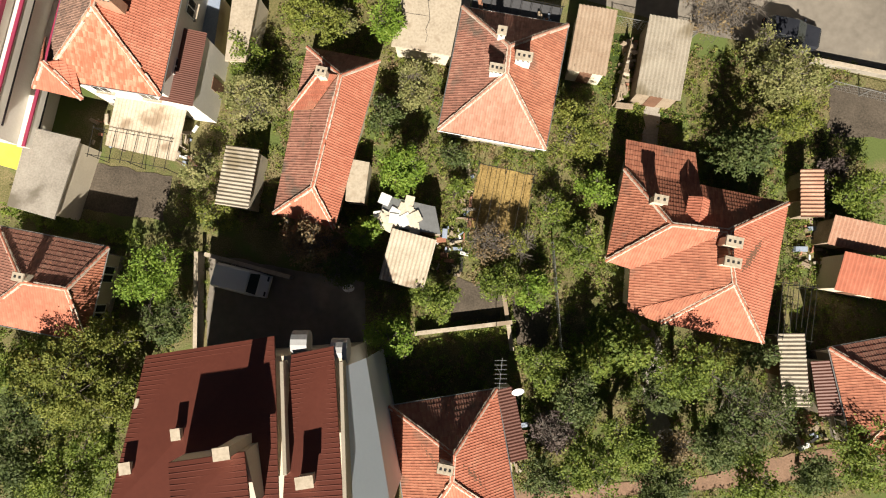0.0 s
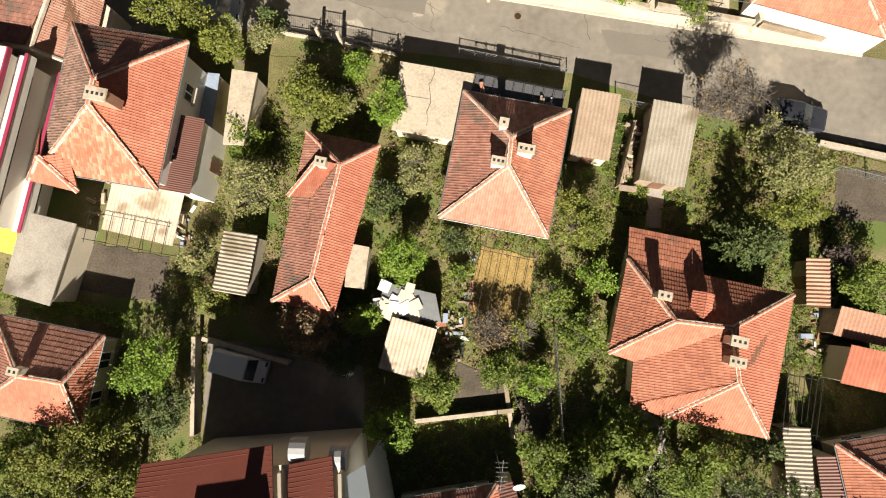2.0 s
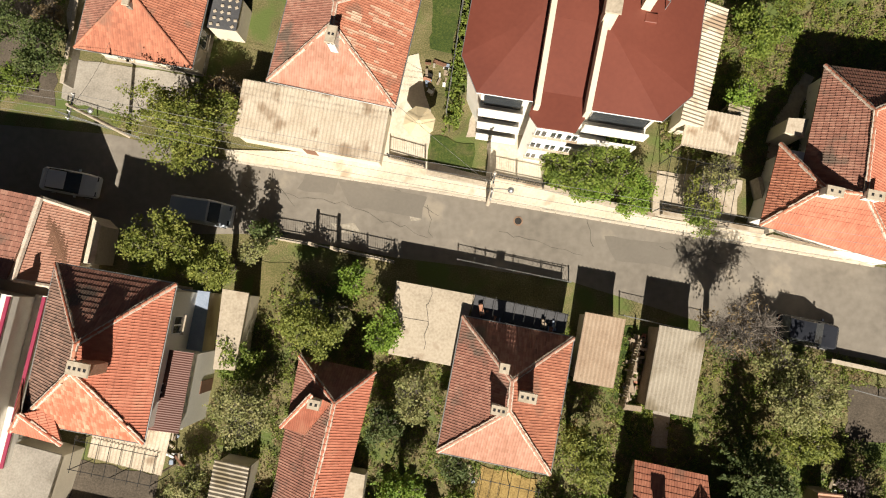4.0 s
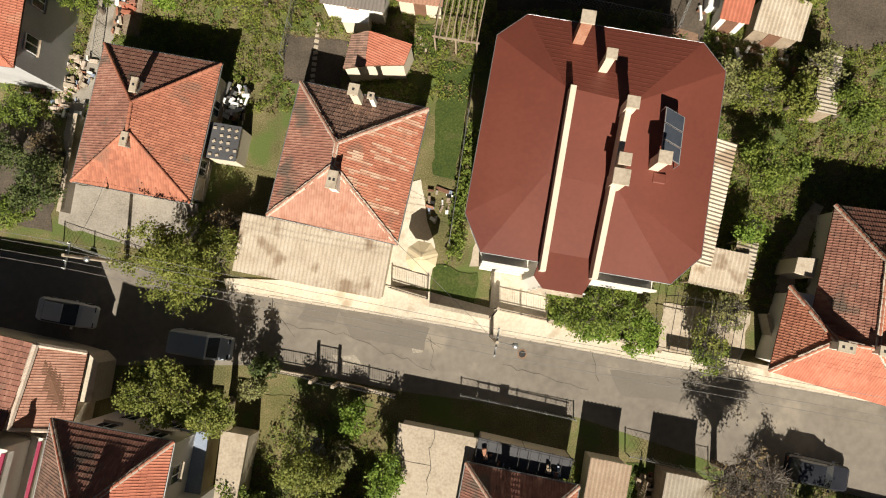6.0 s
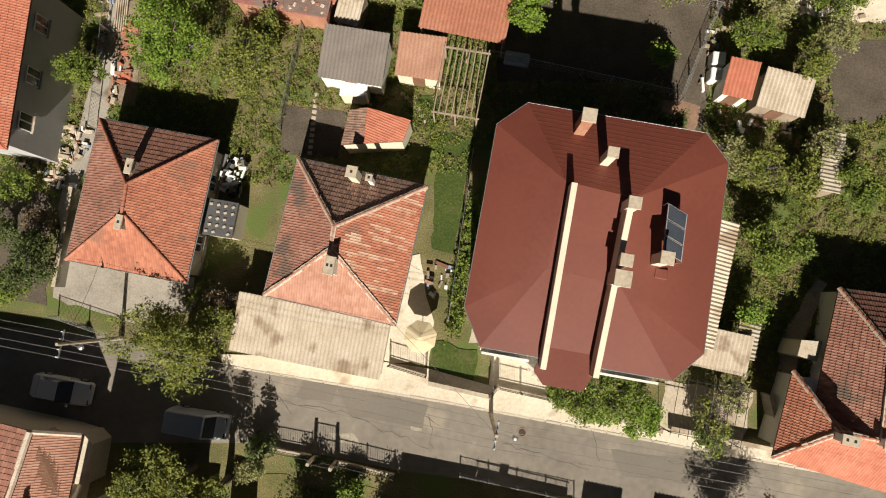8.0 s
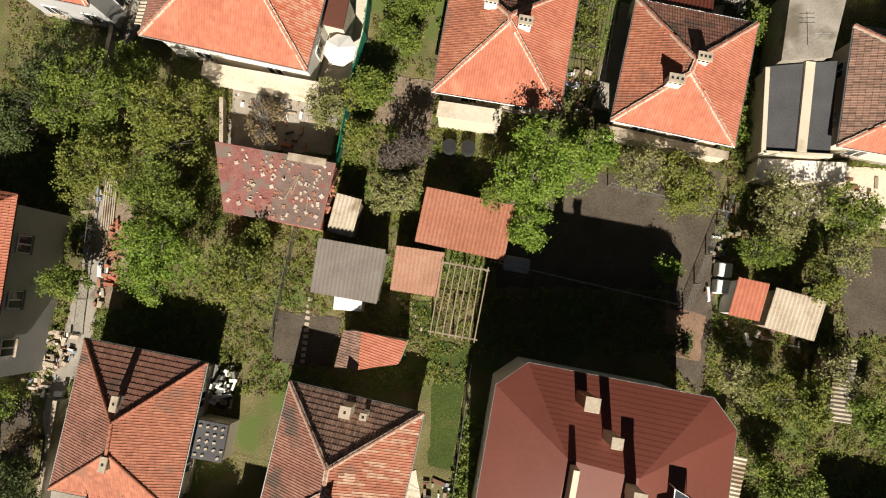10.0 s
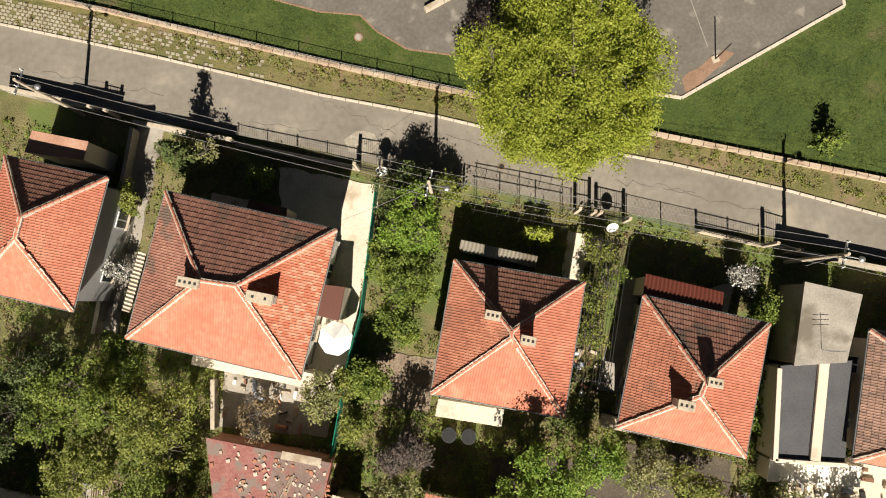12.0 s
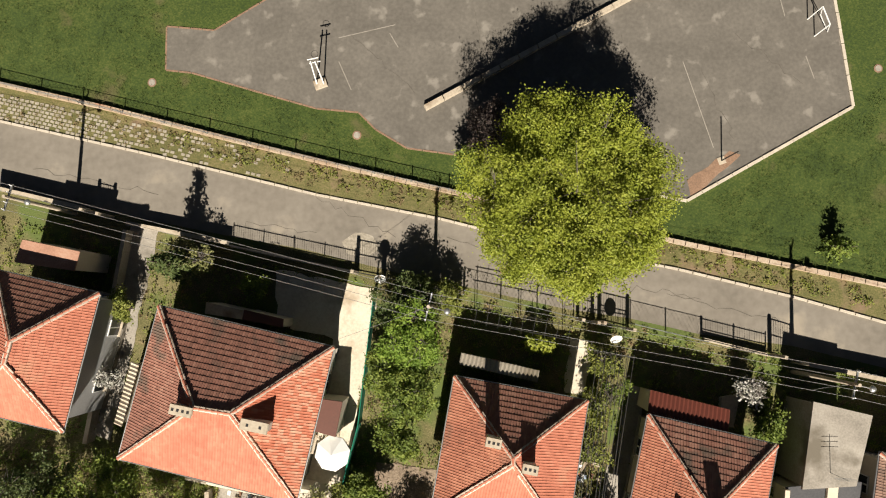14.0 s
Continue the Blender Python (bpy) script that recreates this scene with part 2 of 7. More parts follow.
# plants
BARK = mat("bark", [(0.08, 0.06, 0.045), (0.15, 0.12, 0.09)], 0.95, 2.0, 14.0, 0.5, 0.6)
TWIG = mat("grey_twigs", [(0.10, 0.085, 0.07), (0.19, 0.165, 0.14)], 0.95, 2.0, 14.0, 0.5, 0.3, island=0.4)
LEAF_GREEN = mat("green_leaves", [(0.075, 0.118, 0.013), (0.145, 0.20, 0.025), (0.25, 0.29, 0.05)], 0.7, 1.1, 5.0, 0.3, 0, island=0.2, trans=0.3)
LEAF_BRIGHT = mat("bright_leaves", [(0.104, 0.182, 0.016), (0.169, 0.267, 0.026), (0.260, 0.338, 0.052)], 0.7, 1.1, 5.0, 0.3, 0, island=0.2, trans=0.3)
LEAF_LIME = mat("yellow_green_leaves", [(0.165, 0.205, 0.016), (0.25, 0.29, 0.026), (0.34, 0.36, 0.05)], 0.65, 1.1, 5.0, 0.3, 0, island=0.2, trans=0.3)
LEAF_DARK = mat("dark_leaves", [(0.052, 0.085, 0.021), (0.091, 0.124, 0.031), (0.143, 0.169, 0.052)], 0.7, 1.1, 5.0, 0.3, 0, island=0.2, trans=0.3)
LEAF_OLIVE = mat("olive_leaves", [(0.11, 0.14, 0.020), (0.185, 0.212, 0.034), (0.28, 0.285, 0.06)], 0.7, 1.1, 5.0, 0.3, 0, island=0.2, trans=0.3)
LEAF_GREY = mat("greyish_leaves", [(0.156, 0.176, 0.052), (0.247, 0.254, 0.091), (0.351, 0.325, 0.143)], 0.7, 1.1, 5.0, 0.3, 0, island=0.2, trans=0.3)
LEAF_BROWN = mat("brown_leaves", [(0.138, 0.100, 0.050), (0.225, 0.163, 0.081), (0.312, 0.237, 0.125)], 0.7, 1.1, 5.0, 0.3, 0, island=0.2, trans=0.3)
LEAF_PURPLE = mat("purple_leaves", [(0.072, 0.050, 0.048), (0.120, 0.090, 0.078), (0.180, 0.138, 0.114)], 0.7, 1.1, 5.0, 0.3, 0, island=0.2, trans=0.3)
BLOSSOM = mat("pale_blossom", [(0.25, 0.25, 0.2), (0.45, 0.43, 0.40)], 0.8, 1.5, 9.0, 0.5, 0, island=0.6)


# ---- building helpers ----
ORIGIN = {}


class Mesh:
    """Collects vertices (world metres) and faces for one mesh."""

    def __init__(self):
        self.v, self.f, self.n = [], [], 0

    def add(self, verts, faces):
        verts = np.asarray(verts, float).reshape(-1, 3)
        self.v.append(verts)
        self.f += [tuple(i + self.n for i in q) for q in faces]
        self.n += len(verts)
        return self

    def box(self, c, s, rot=0.0, taper=1.0):
        """c: centre of the base; s: sizes; taper: top size over base size."""
        a = radians(rot)
        out = []
        for z, k in ((0, 1), (s[2], taper)):
            for sx, sy in ((-1, -1), (1, -1), (1, 1), (-1, 1)):
                x, y = sx * s[0] / 2 * k, sy * s[1] / 2 * k
                out.append((c[0] + x * math.cos(a) - y * math.sin(a), c[1] + x * math.sin(a) + y * math.cos(a), c[2] + z))
        return self.add(out, [(3, 2, 1, 0), (4, 5, 6, 7), (0, 1, 5, 4), (1, 2, 6, 5), (2, 3, 7, 6), (3, 0, 4, 7)])

    def prism(self, poly, z0, z1):
        """poly: plan corners, counter-clockwise; z1: a height or one for each corner."""
        n = len(poly)
        tops = z1 if hasattr(z1, "__len__") else [z1] * n
        return self.add([(x, y, z0) for x, y in poly] + [(x, y, z) for (x, y), z in zip(poly, tops)],
                        [tuple(reversed(range(n))), tuple(range(n, 2 * n))] + [(i, (i + 1) % n, n + (i + 1) % n, n + i) for i in range(n)])

    def tube(self, a, b, r0, r1=None, n=6):
        a, b = Vector(a), Vector(b)
        r1 = r0 if r1 is None else r1
        d = (b - a).normalized()
        u = d.orthogonal().normalized()
        w = d.cross(u)
        ring = [u * math.cos(k * math.tau / n) + w * math.sin(k * math.tau / n) for k in range(n)]
        return self.add([a + q * r0 for q in ring] + [b + q * r1 for q in ring],
                        [(k, (k + 1) % n, n + (k + 1) % n, n + k) for k in range(n)] + [tuple(reversed(range(n))), tuple(range(n, 2 * n))])

    def dome(self, c, r, h, n=10, rings=4, base=True):
        pts, fs = [], []
        for k in range(rings):
            a = k / rings * math.pi / 2
            pts += [(c[0] + r * math.cos(a) * math.cos(j * math.tau / n), c[1] + r * math.cos(a) * math.sin(j * math.tau / n), c[2] + h * math.sin(a)) for j in range(n)]
        pts.append((c[0], c[1], c[2] + h))
        for k in range(rings - 1):
            fs += [(k * n + j, k * n + (j + 1) % n, (k + 1) * n + (j + 1) % n, (k + 1) * n + j) for j in range(n)]
        fs += [((rings - 1) * n + j, (rings - 1) * n + (j + 1) % n, rings * n) for j in range(n)]
        if base:
            fs.append(tuple(reversed(range(n))))
        return self.add(pts, fs)


def build(name, m, material, origin=(0, 0, 0), smooth=False, bevel=0.0):
    me = bpy.data.meshes.new(name)
    verts = np.concatenate(m.v) - np.asarray(origin, float)
    me.from_pydata(verts.tolist(), [], m.f)
    me.materials.append(material)
    if smooth:
        me.shade_smooth()
    ob = new(name, me)
    ob.location = origin
    ORIGIN[ob] = Vector(origin)
    if bevel:
        mod = ob.modifiers.new("bevel", "BEVEL")
        mod.width, mod.segments, mod.limit_method = bevel, 1, "ANGLE"
    return ob


def thing(name, at, label, category, group="", kind=""):
    ob = new(name)
    ob.location, ob.empty_display_size = at, 0.3
    ORIGIN[ob] = Vector(at)
    return tagged(ob, label, category, group, kind)


def part(name, m, material, parent, label="", smooth=False, bevel=0.0, kind=""):
    ob = build(name, m, material, ORIGIN[parent], smooth, bevel)
    ob.location, ob.parent = (0, 0, 0), parent
    return tagged(ob, label, kind=kind)


def single(name, m, material, label, category, at=(0, 0, 0), group="", kind="", smooth=False, bevel=0.0):
    return tagged(build(name, m, material, at, smooth, bevel), label, category, group, kind)


def turn(x, y, rot, cx=0.0, cy=0.0):
    a = radians(rot)
    return cx + x * math.cos(a) - y * math.sin(a), cy + x * math.sin(a) + y * math.cos(a)


def corners(cx, cy, w, d, rot):
    """North-west, north-east, south-east, south-west."""
    return [turn(sx * w / 2, sy * d / 2, rot, cx, cy) for sx, sy in ((-1, 1), (1, 1), (1, -1), (-1, -1))]


RNG = np.random.default_rng(7)
PROFILE = np.array([0.0, 0.58, 0.80, 1.0]), np.array([0.0, 0.0, 0.026, 0.0])


def tiles(p0, p1, q1, q0, width=0.17, course=0.36, lift=0.034, band=None):
    """Overlapping tiles on a roof slope whose eave runs p0 to p1 and whose top runs q0 to q1."""
    p0, p1, q0, q1 = (np.array(q, float) for q in (p0, p1, q0, q1))
    along = (p1 - p0) / np.linalg.norm(p1 - p0)
    up = (q0 + q1) / 2 - (p0 + p1) / 2
    normal = np.cross(along, up)
    normal /= np.linalg.norm(normal)
    up_n = np.cross(normal, along)
    slope = max(np.dot(q0 - p0, up_n), np.dot(q1 - p0, up_n))
    rows = max(1, round(slope / course))
    m, fr, hr = Mesh(), *PROFILE
    pale = np.random.default_rng(5).random(400) if band else None
    k = len(fr)
    for r in range(rows):
        s0, s1 = max(0, (r - 0.06) / rows), (r + 1) / rows
        la, lb = p0 + (q0 - p0) * s0, p0 + (q0 - p0) * s1
        ra, rb = p1 + (q1 - p1) * s0, p1 + (q1 - p1) * s1
        ua = np.array([np.dot(la - p0, along), np.dot(ra - p0, along)])
        ub = np.array([np.dot(lb - p0, along), np.dot(rb - p0, along)])
        lo, hi = min(ua[0], ub[0]), max(ua[1], ub[1])
        j0, j1 = math.floor(lo / width), math.ceil(hi / width)
        if j1 <= j0:
            continue
        u = (np.arange(j0, j1)[:, None] + fr[None, :]) * width
        jig = RNG.normal(0, 0.0025, (len(u), 1))
        xa, xb = np.clip(u, *ua), np.clip(u, ub[0], max(ub))
        keep = ((xa[:, -1] - xa[:, 0]) + (xb[:, -1] - xb[:, 0])) > 0.02
        if band:
            col = np.arange(j0, j1) + 60
            wob = np.array([0.3 * pale[c // 2] + 0.42 + 0.75 * noise.noise(Vector((c * 0.61, r * 0.24, 2.0))) - 0.02 * abs(r - 7) for c in col])
            keep &= (wob > 0.62) if band == "in" else (wob <= 0.62)
            if not keep.any():
                continue
        xa, xb, jig = xa[keep], xb[keep], jig[keep]

        def on(x, rng, a, b, h):
            t = (x - rng[0]) / max(rng[1] - rng[0], 1e-6)
            return a + t[..., None] * (b - a) + normal * h[..., None]
        ha = hr[None, :] + lift + jig + 0 * xa
        low = on(xa, ua, la, ra, ha)
        foot = on(xa, ua, la, ra, 0 * xa)
        top = on(xb, ub, lb, rb, hr[None, :] * 0.8 + 0.012 + 0 * xb)
        verts = np.concatenate([foot, low, top], 1).reshape(-1, 3)
        faces = []
        for t in range(len(xa)):
            o = t * 3 * k
            for i in range(k - 1):
                faces.append((o + i, o + i + 1, o + k + i + 1, o + k + i))
                faces.append((o + k + i, o + k + i + 1, o + 2 * k + i + 1, o + 2 * k + i))
        m.add(verts, faces)
    return m


def deck(p0, p1, q1, q0, t=0.09, sink=0.01):
    """The boarding under the tiles."""
    v = np.array([p0, p1, q1, q0], float)
    v[:, 2] -= sink
    return Mesh().add(np.concatenate([v, v - (0, 0, t)]), [(0, 1, 2, 3), (7, 6, 5, 4), (0, 4, 5, 1), (1, 5, 6, 2), (2, 6, 7, 3), (3, 7, 4, 0)])


def ridge(parent, a, b, material, r=0.105, mortar=True):
    """Half-round caps along a ridge or hip, bedded in mortar."""
    a, b = Vector(a), Vector(b)
    d = b - a
    n = max(1, round(d.length / 0.36))
    d.normalize()
    side = d.cross(Vector((0, 0, 1))).normalized()
    up = side.cross(d)
    m, bed = Mesh(), Mesh()
    for i in range(n):
        s, e = a + (b - a) * (i / n), a + (b - a) * ((i + 1.12) / n)
        rings = []
        for p, k in ((s, 1.12), (e, 0.9)):
            rings += [p + side * (math.cos(t) * r * k) + up * (math.sin(t) * r * k + 0.03) for t in (0, 0.63, 1.26, 1.88, 2.51, 3.14)]
        m.add(rings, [(j, j + 1, j + 7, j + 6) for j in range(5)] + [(5, 4, 3, 2, 1, 0)])
        if mortar:
            for sd in (-1, 1):
                if RNG.random() < 0.95:
                    w = r * RNG.uniform(1.15, 1.5)
                    l0, l1 = RNG.uniform(0.0, 0.08), RNG.uniform(0.85, 1.0)
                    pa, pb = s + (e - s) * l0, s + (e - s) * l1
                    bed.add([pa + side * sd * 0.02 + up * 0.12, pb + side * sd * 0.02 + up * 0.12, pb + side * sd * w + up * 0.085, pa + side * sd * w + up * 0.085,
                             pa + up * -0.02, pb + up * -0.02, pb + side * sd * w + up * -0.03, pa + side * sd * w + up * -0.03],
                            [(0, 1, 2, 3), (3, 2, 6, 7), (0, 3, 7, 4), (1, 5, 6, 2)])
    cap = part("ridge_cap", m, material, parent, kind="stuff")
    if mortar and bed.n:
        part("mortar", bed, MORTAR, cap, kind="stuff")


def chimney(house, x, y, z0, h, rot, w=0.9, d=0.45, material=None, flues=3):
    """A rendered stack with a slab on short legs and dark flues."""
    body = part("chimney", Mesh().box((x, y, z0), (w, d, h), rot), material or CREAM, house, bevel=0.02)
    part("cap", Mesh().box((x, y, z0 + h), (w + 0.16, d + 0.16, 0.09), rot, 0.94), CONCRETE, body)
    for i in range(flues):
        px, py = turn((i - (flues - 1) / 2) * w / flues, 0, rot, x, y)
        part("flue", Mesh().box((px, py, z0 + h + 0.085), (0.15, 0.17, 0.012), rot), DARK, body)
        for sgn in (-1, 1):
            qx, qy = turn((i - (flues - 1) / 2) * w / flues, sgn * (d / 2 + 0.003), rot, x, y)
            part("flue", Mesh().box((qx, qy, z0 + h - 0.32), (0.16, 0.008, 0.2), rot), DARK, body)
    return body


def window(house, x, y, z, rot, w=1.1, h=1.2, frame_mat=None):
    """A window in a wall; rot: the wall's run, its outside to the right of the run."""
    a = rot
    fr = part("window", Mesh().box((x, y, z), (w, 0.07, h), a), frame_mat or WHITE_PLASTIC, house, "white framed window")
    nx, ny = turn(0, -0.04, a)
    for sx in (-1, 1):
        px, py = turn(sx * w / 4, 0, a)
        part("pane", Mesh().box((x + px + nx, y + py + ny, z + 0.07), (w / 2 - 0.1, 0.012, h - 0.14), a), GLASS, fr)
    part("sill", Mesh().box((x + nx * 2, y + ny * 2, z - 0.05), (w + 0.16, 0.2, 0.045), a), CONCRETE, fr)


def house_walls(house, cx, cy, w, d, rot, z, inset, material, windows=True):
    part("wall", Mesh().box((cx, cy, 0), (w - 2 * inset, d - 2 * inset, z), rot), material, house)
    part("plinth", Mesh().box((cx, cy, 0), (w - 2 * inset + 0.1, d - 2 * inset + 0.1, 0.45), rot), CONCRETE_DARK, house)
    if windows:
        hw, hd = w / 2 - inset, d / 2 - inset
        for lev in range(max(1, int(z // 2.6))):
            zz = 0.9 + lev * 2.7
            for k in (-0.5, 0.5):
                for ox, oy, r in ((k * hw, -hd - 0.03, 0), (hw + 0.03, k * hd, 90), (k * hw, hd + 0.03, 180), (-hw - 0.03, k * hd, 270)):
                    px, py = turn(ox, oy, rot, cx, cy)
                    window(house, px, py, zz, rot + r)


def gutter(house, pts, z, material=None, r=0.04):
    for a, b in zip(pts, pts[1:] + pts[:1]):
        part("gutter", Mesh().tube((*a, z), (*b, z), r, r, 6), material or GALV, house)


def slope(house, p0, p1, q1, q0, material, name="roof_slope", label="", band=None):
    ob = part(name, tiles(p0, p1, q1, q0, band="out" if band else None), material, house, label, kind="stuff")
    if band:
        part("pale_tiles", tiles(p0, p1, q1, q0, band="in"), band, ob, "bands of pale replaced tiles", kind="stuff")
    part("roof_deck", deck(p0, p1, q1, q0, 0.06, 0.07), WOOD_BROWN, ob)
    return ob


def hip_house(label, cx, cy, w, d, rot, eave, top, ra, rb, run, mats, wall=None, inset=0.5, caps=None, mortar=True, gut=None, band=None):
    """A house under a hipped roof. ra, rb: ridge ends in plan (north, south or west, east); mats: tile of the north, east, south and west slope."""
    h = thing("house", (cx, cy, 0), label, "house", "village houses")
    nw, ne, se, sw = [(*c, eave) for c in corners(cx, cy, w, d, rot)]
    a, b = (*ra, top), (*rb, top)
    if run == "ns":
        faces = ((ne, nw, a, a), (se, ne, a, b), (sw, se, b, b), (nw, sw, b, a))
        lines = ((nw, a), (ne, a), (sw, b), (se, b), (a, b))
    else:
        faces = ((ne, nw, a, b), (se, ne, b, b), (sw, se, b, a), (nw, sw, a, a))
        lines = ((nw, a), (ne, b), (sw, a), (se, b), (a, b))
    for f, mt in zip(faces, mats):
        slope(h, *f, mt, band=band if mt is mats[1] and f is faces[1] else None)
    for p, q in lines:
        if (Vector(p) - Vector(q)).length > 0.3:
            ridge(h, p, q, caps or mats[2], mortar=mortar)
    house_walls(h, cx, cy, w, d, rot, eave - 0.04, inset, wall or CREAM)
    part("soffit", Mesh().box((cx, cy, eave - 0.16), (w - 0.06, d - 0.06, 0.05), rot), WOOD, h)
    gutter(h, corners(cx, cy, w + 0.12, d + 0.12, rot), eave - 0.03, gut)
    return h


def corrugated(parent, p0, p1, q1, q0, material, pitch=0.26, amp=0.04, name="roof_sheet", sheet=0.0):
    """A corrugated roof: ribs run up the slope from the eave p0-p1 to q0-q1."""
    p0, p1, q1, q0 = (np.array(q, float) for q in (p0, p1, q1, q0))
    n = max(4, int(np.linalg.norm(p1 - p0) / pitch * 4))
    rows = max(1, round(np.linalg.norm((q0 + q1 - p0 - p1) / 2) / 1.4))
    t = np.linspace(0, 1, n + 1)
    wave = amp * np.sin(np.arange(n + 1) * math.pi / 2)
    for r in range(rows):
        s0, s1 = max(0, r / rows - 0.03), (r + 1) / rows
        lo, hi = [], []
        for s, dz, dst in ((s0, 0.02, lo), (s1, 0.0, hi)):
            a, b = p0 + (q0 - p0) * s, p1 + (q1 - p1) * s
            pts = a + t[:, None] * (b - a)
            pts[:, 2] += wave + dz + 0.05
            dst.append(pts)
        lo, hi = lo[0], hi[0]
        v = np.concatenate([lo, hi, lo - (0, 0, 0.02), hi - (0, 0, 0.02)])
        k = n + 1
        f = [(i, i + 1, k + i + 1, k + i) for i in range(n)] + [(2 * k + i + 1, 2 * k + i, 3 * k + i, 3 * k + i + 1) for i in range(n)]
        f += [(i, 2 * k + i, 2 * k + i + 1, i + 1) for i in range(n)] + [(0, k, 3 * k, 2 * k), (k - 1, 3 * k - 1, 4 * k - 1, 2 * k - 1)]
        row = part(name, Mesh().add(v, f), material, parent)
    return row


def shed(label, cx, cy, w, d, rot, z_lo, z_hi, fall, roof, wall, category="shed", open_sides=False, ribs=0.26, walls=True, amp=0.04):
    """A lean-to with a corrugated roof. fall: the side that it slopes down to, n, e, s or w."""
    s = thing("shed", (cx, cy, 0), label, category, "sheds in the yards")
    nw, ne, se, sw = corners(cx, cy, w, d, rot)
    order = {"s": (sw, se, ne, nw), "n": (ne, nw, sw, se), "w": (nw, sw, se, ne), "e": (se, ne, nw, sw)}[fall]
    p0, p1, q1, q0 = order
    corrugated(s, (*p0, z_lo), (*p1, z_lo), (*q1, z_hi), (*q0, z_hi), roof, ribs, amp)
    inn = corners(cx, cy, w - 0.3, d - 0.3, rot)
    order2 = {"s": (3, 2, 1, 0), "n": (1, 0, 3, 2), "w": (0, 3, 2, 1), "e": (2, 1, 0, 3)}[fall]
    poly = [inn[i] for i in order2]
    if open_sides:
        for x, y in poly:
            part("post", Mesh().box((x, y, 0), (0.1, 0.1, z_lo), rot), WOOD, s)
    elif walls:
        part("wall", Mesh().prism(poly, 0, [z_lo - 0.02, z_lo - 0.02, z_hi - 0.02, z_hi - 0.02]), wall, s)
        mx, my = (poly[0][0] + poly[1][0]) / 2, (poly[0][1] + poly[1][1]) / 2
        ang = math.degrees(math.atan2(poly[1][1] - poly[0][1], poly[1][0] - poly[0][0]))
        part("door", Mesh().box((mx, my, 0.02), (0.85, 0.08, min(1.9, z_lo - 0.2)), ang), WOOD_BROWN, s, "plank door")
    return s


HARD = []


def within(q, poly):
    """Which of the points q lie inside the polygon."""
    p = np.array(poly)
    ok = np.zeros(len(q), bool)
    for (ax, ay), (bx, by) in zip(p, np.roll(p, -1, 0)):
        cross = (ay > q[:, 1]) != (by > q[:, 1])
        with np.errstate(divide="ignore", invalid="ignore"):
            ok ^= cross & (q[:, 0] < (bx - ax) * (q[:, 1] - ay) / (by - ay) + ax)
    return ok


def slab(name, poly, z0, z1, material, label, category, kind="structure"):
    c = np.mean(np.array(poly), 0)
    if material not in (LAWN, LAWN_DRY):
        HARD.append(poly)
    return single(name, Mesh().prism(poly, z0, z1), material, label, category, (c[0], c[1], 0), kind=kind)


def ccw(poly):
    p = np.array(poly)
    area = np.sum(p[:, 0] * np.roll(p[:, 1], -1) - np.roll(p[:, 0], -1) * p[:, 1])
    return poly if area > 0 else poly[::-1]


def patch(name, poly, z, material, label, category="ground", kind="structure"):
    """A thin layer over the ground with an uneven border."""
    poly = ccw(list(poly))
    if material not in (LAWN, LAWN_DRY):
        HARD.append(poly)
    out = []
    for (ax, ay), (bx, by) in zip(poly, poly[1:] + poly[:1]):
        n = max(1, int(math.hypot(bx - ax, by - ay) / 0.6))
        for i in range(n):
            x, y = ax + (bx - ax) * i / n, ay + (by - ay) * i / n
            k = 0.07 if i else 0.0
            out.append((x + RNG.normal(0, k), y + RNG.normal(0, k)))
    c = np.mean(np.array(out), 0)
    return single(name, Mesh().prism(out, -0.05, z), material, label, category, (c[0], c[1], 0), kind=kind)


def leaves(centres, sizes, size, per, rng):
    """Small leaf blades, about 'per' to a clump, as four-cornered folded pieces."""
    n = len(centres) * per
    c = np.repeat(centres, per, 0) + rng.normal(0, 1, (n, 3)) * np.repeat(sizes, per)[:, None] * (0.5, 0.5, 0.42)
    a = rng.normal(0, 1, (n, 3))
    a /= np.linalg.norm(a, axis=1)[:, None]
    b = rng.normal(0, 1, (n, 3))
    b[:, 2] *= 0.5
    a[:, 2] *= 0.45
    b -= a * np.sum(a * b, 1)[:, None] / np.sum(a * a, 1)[:, None]
    b /= np.linalg.norm(b, axis=1)[:, None]
    k = size * rng.uniform(0.55, 1.25, (n, 1))
    v = np.stack([c - a * k, c + b * k * 0.55, c + a * k, c - b * k * 0.55], 1).reshape(-1, 3)
    m = Mesh()
    m.v, m.n = [v], len(v)
    m.f = np.arange(len(v)).reshape(-1, 4).tolist()
    return m


def crown_points(rng, n, r, h, z0, lobes):
    """Clump centres through an uneven crown made of several lobes."""
    pts = []
    lob = []
    for i in range(lobes):
        a = rng.uniform(0, math.tau)
        q = r * rng.uniform(0.28, 0.70)
        lob.append((q * math.cos(a), q * math.sin(a), z0 + h * rng.uniform(0.3, 0.72), r * (rng.uniform(0.22, 0.40) if lobes > 14 else rng.uniform(0.30, 0.55))))
    lob.append((0, 0, z0 + h * 0.6, r * 0.6))
    while len(pts) < n:
        x, y, z, q = lob[rng.integers(len(lob))]
        d = rng.normal(0, 1, 3)
        d /= np.linalg.norm(d)
        k = q * rng.uniform(0.45, 1.0) ** 0.5
        pts.append((x + d[0] * k, y + d[1] * k, max(z0 * 0.6, z + d[2] * k * min(1.0, h / r / 1.5))))
    return np.array(pts), lob


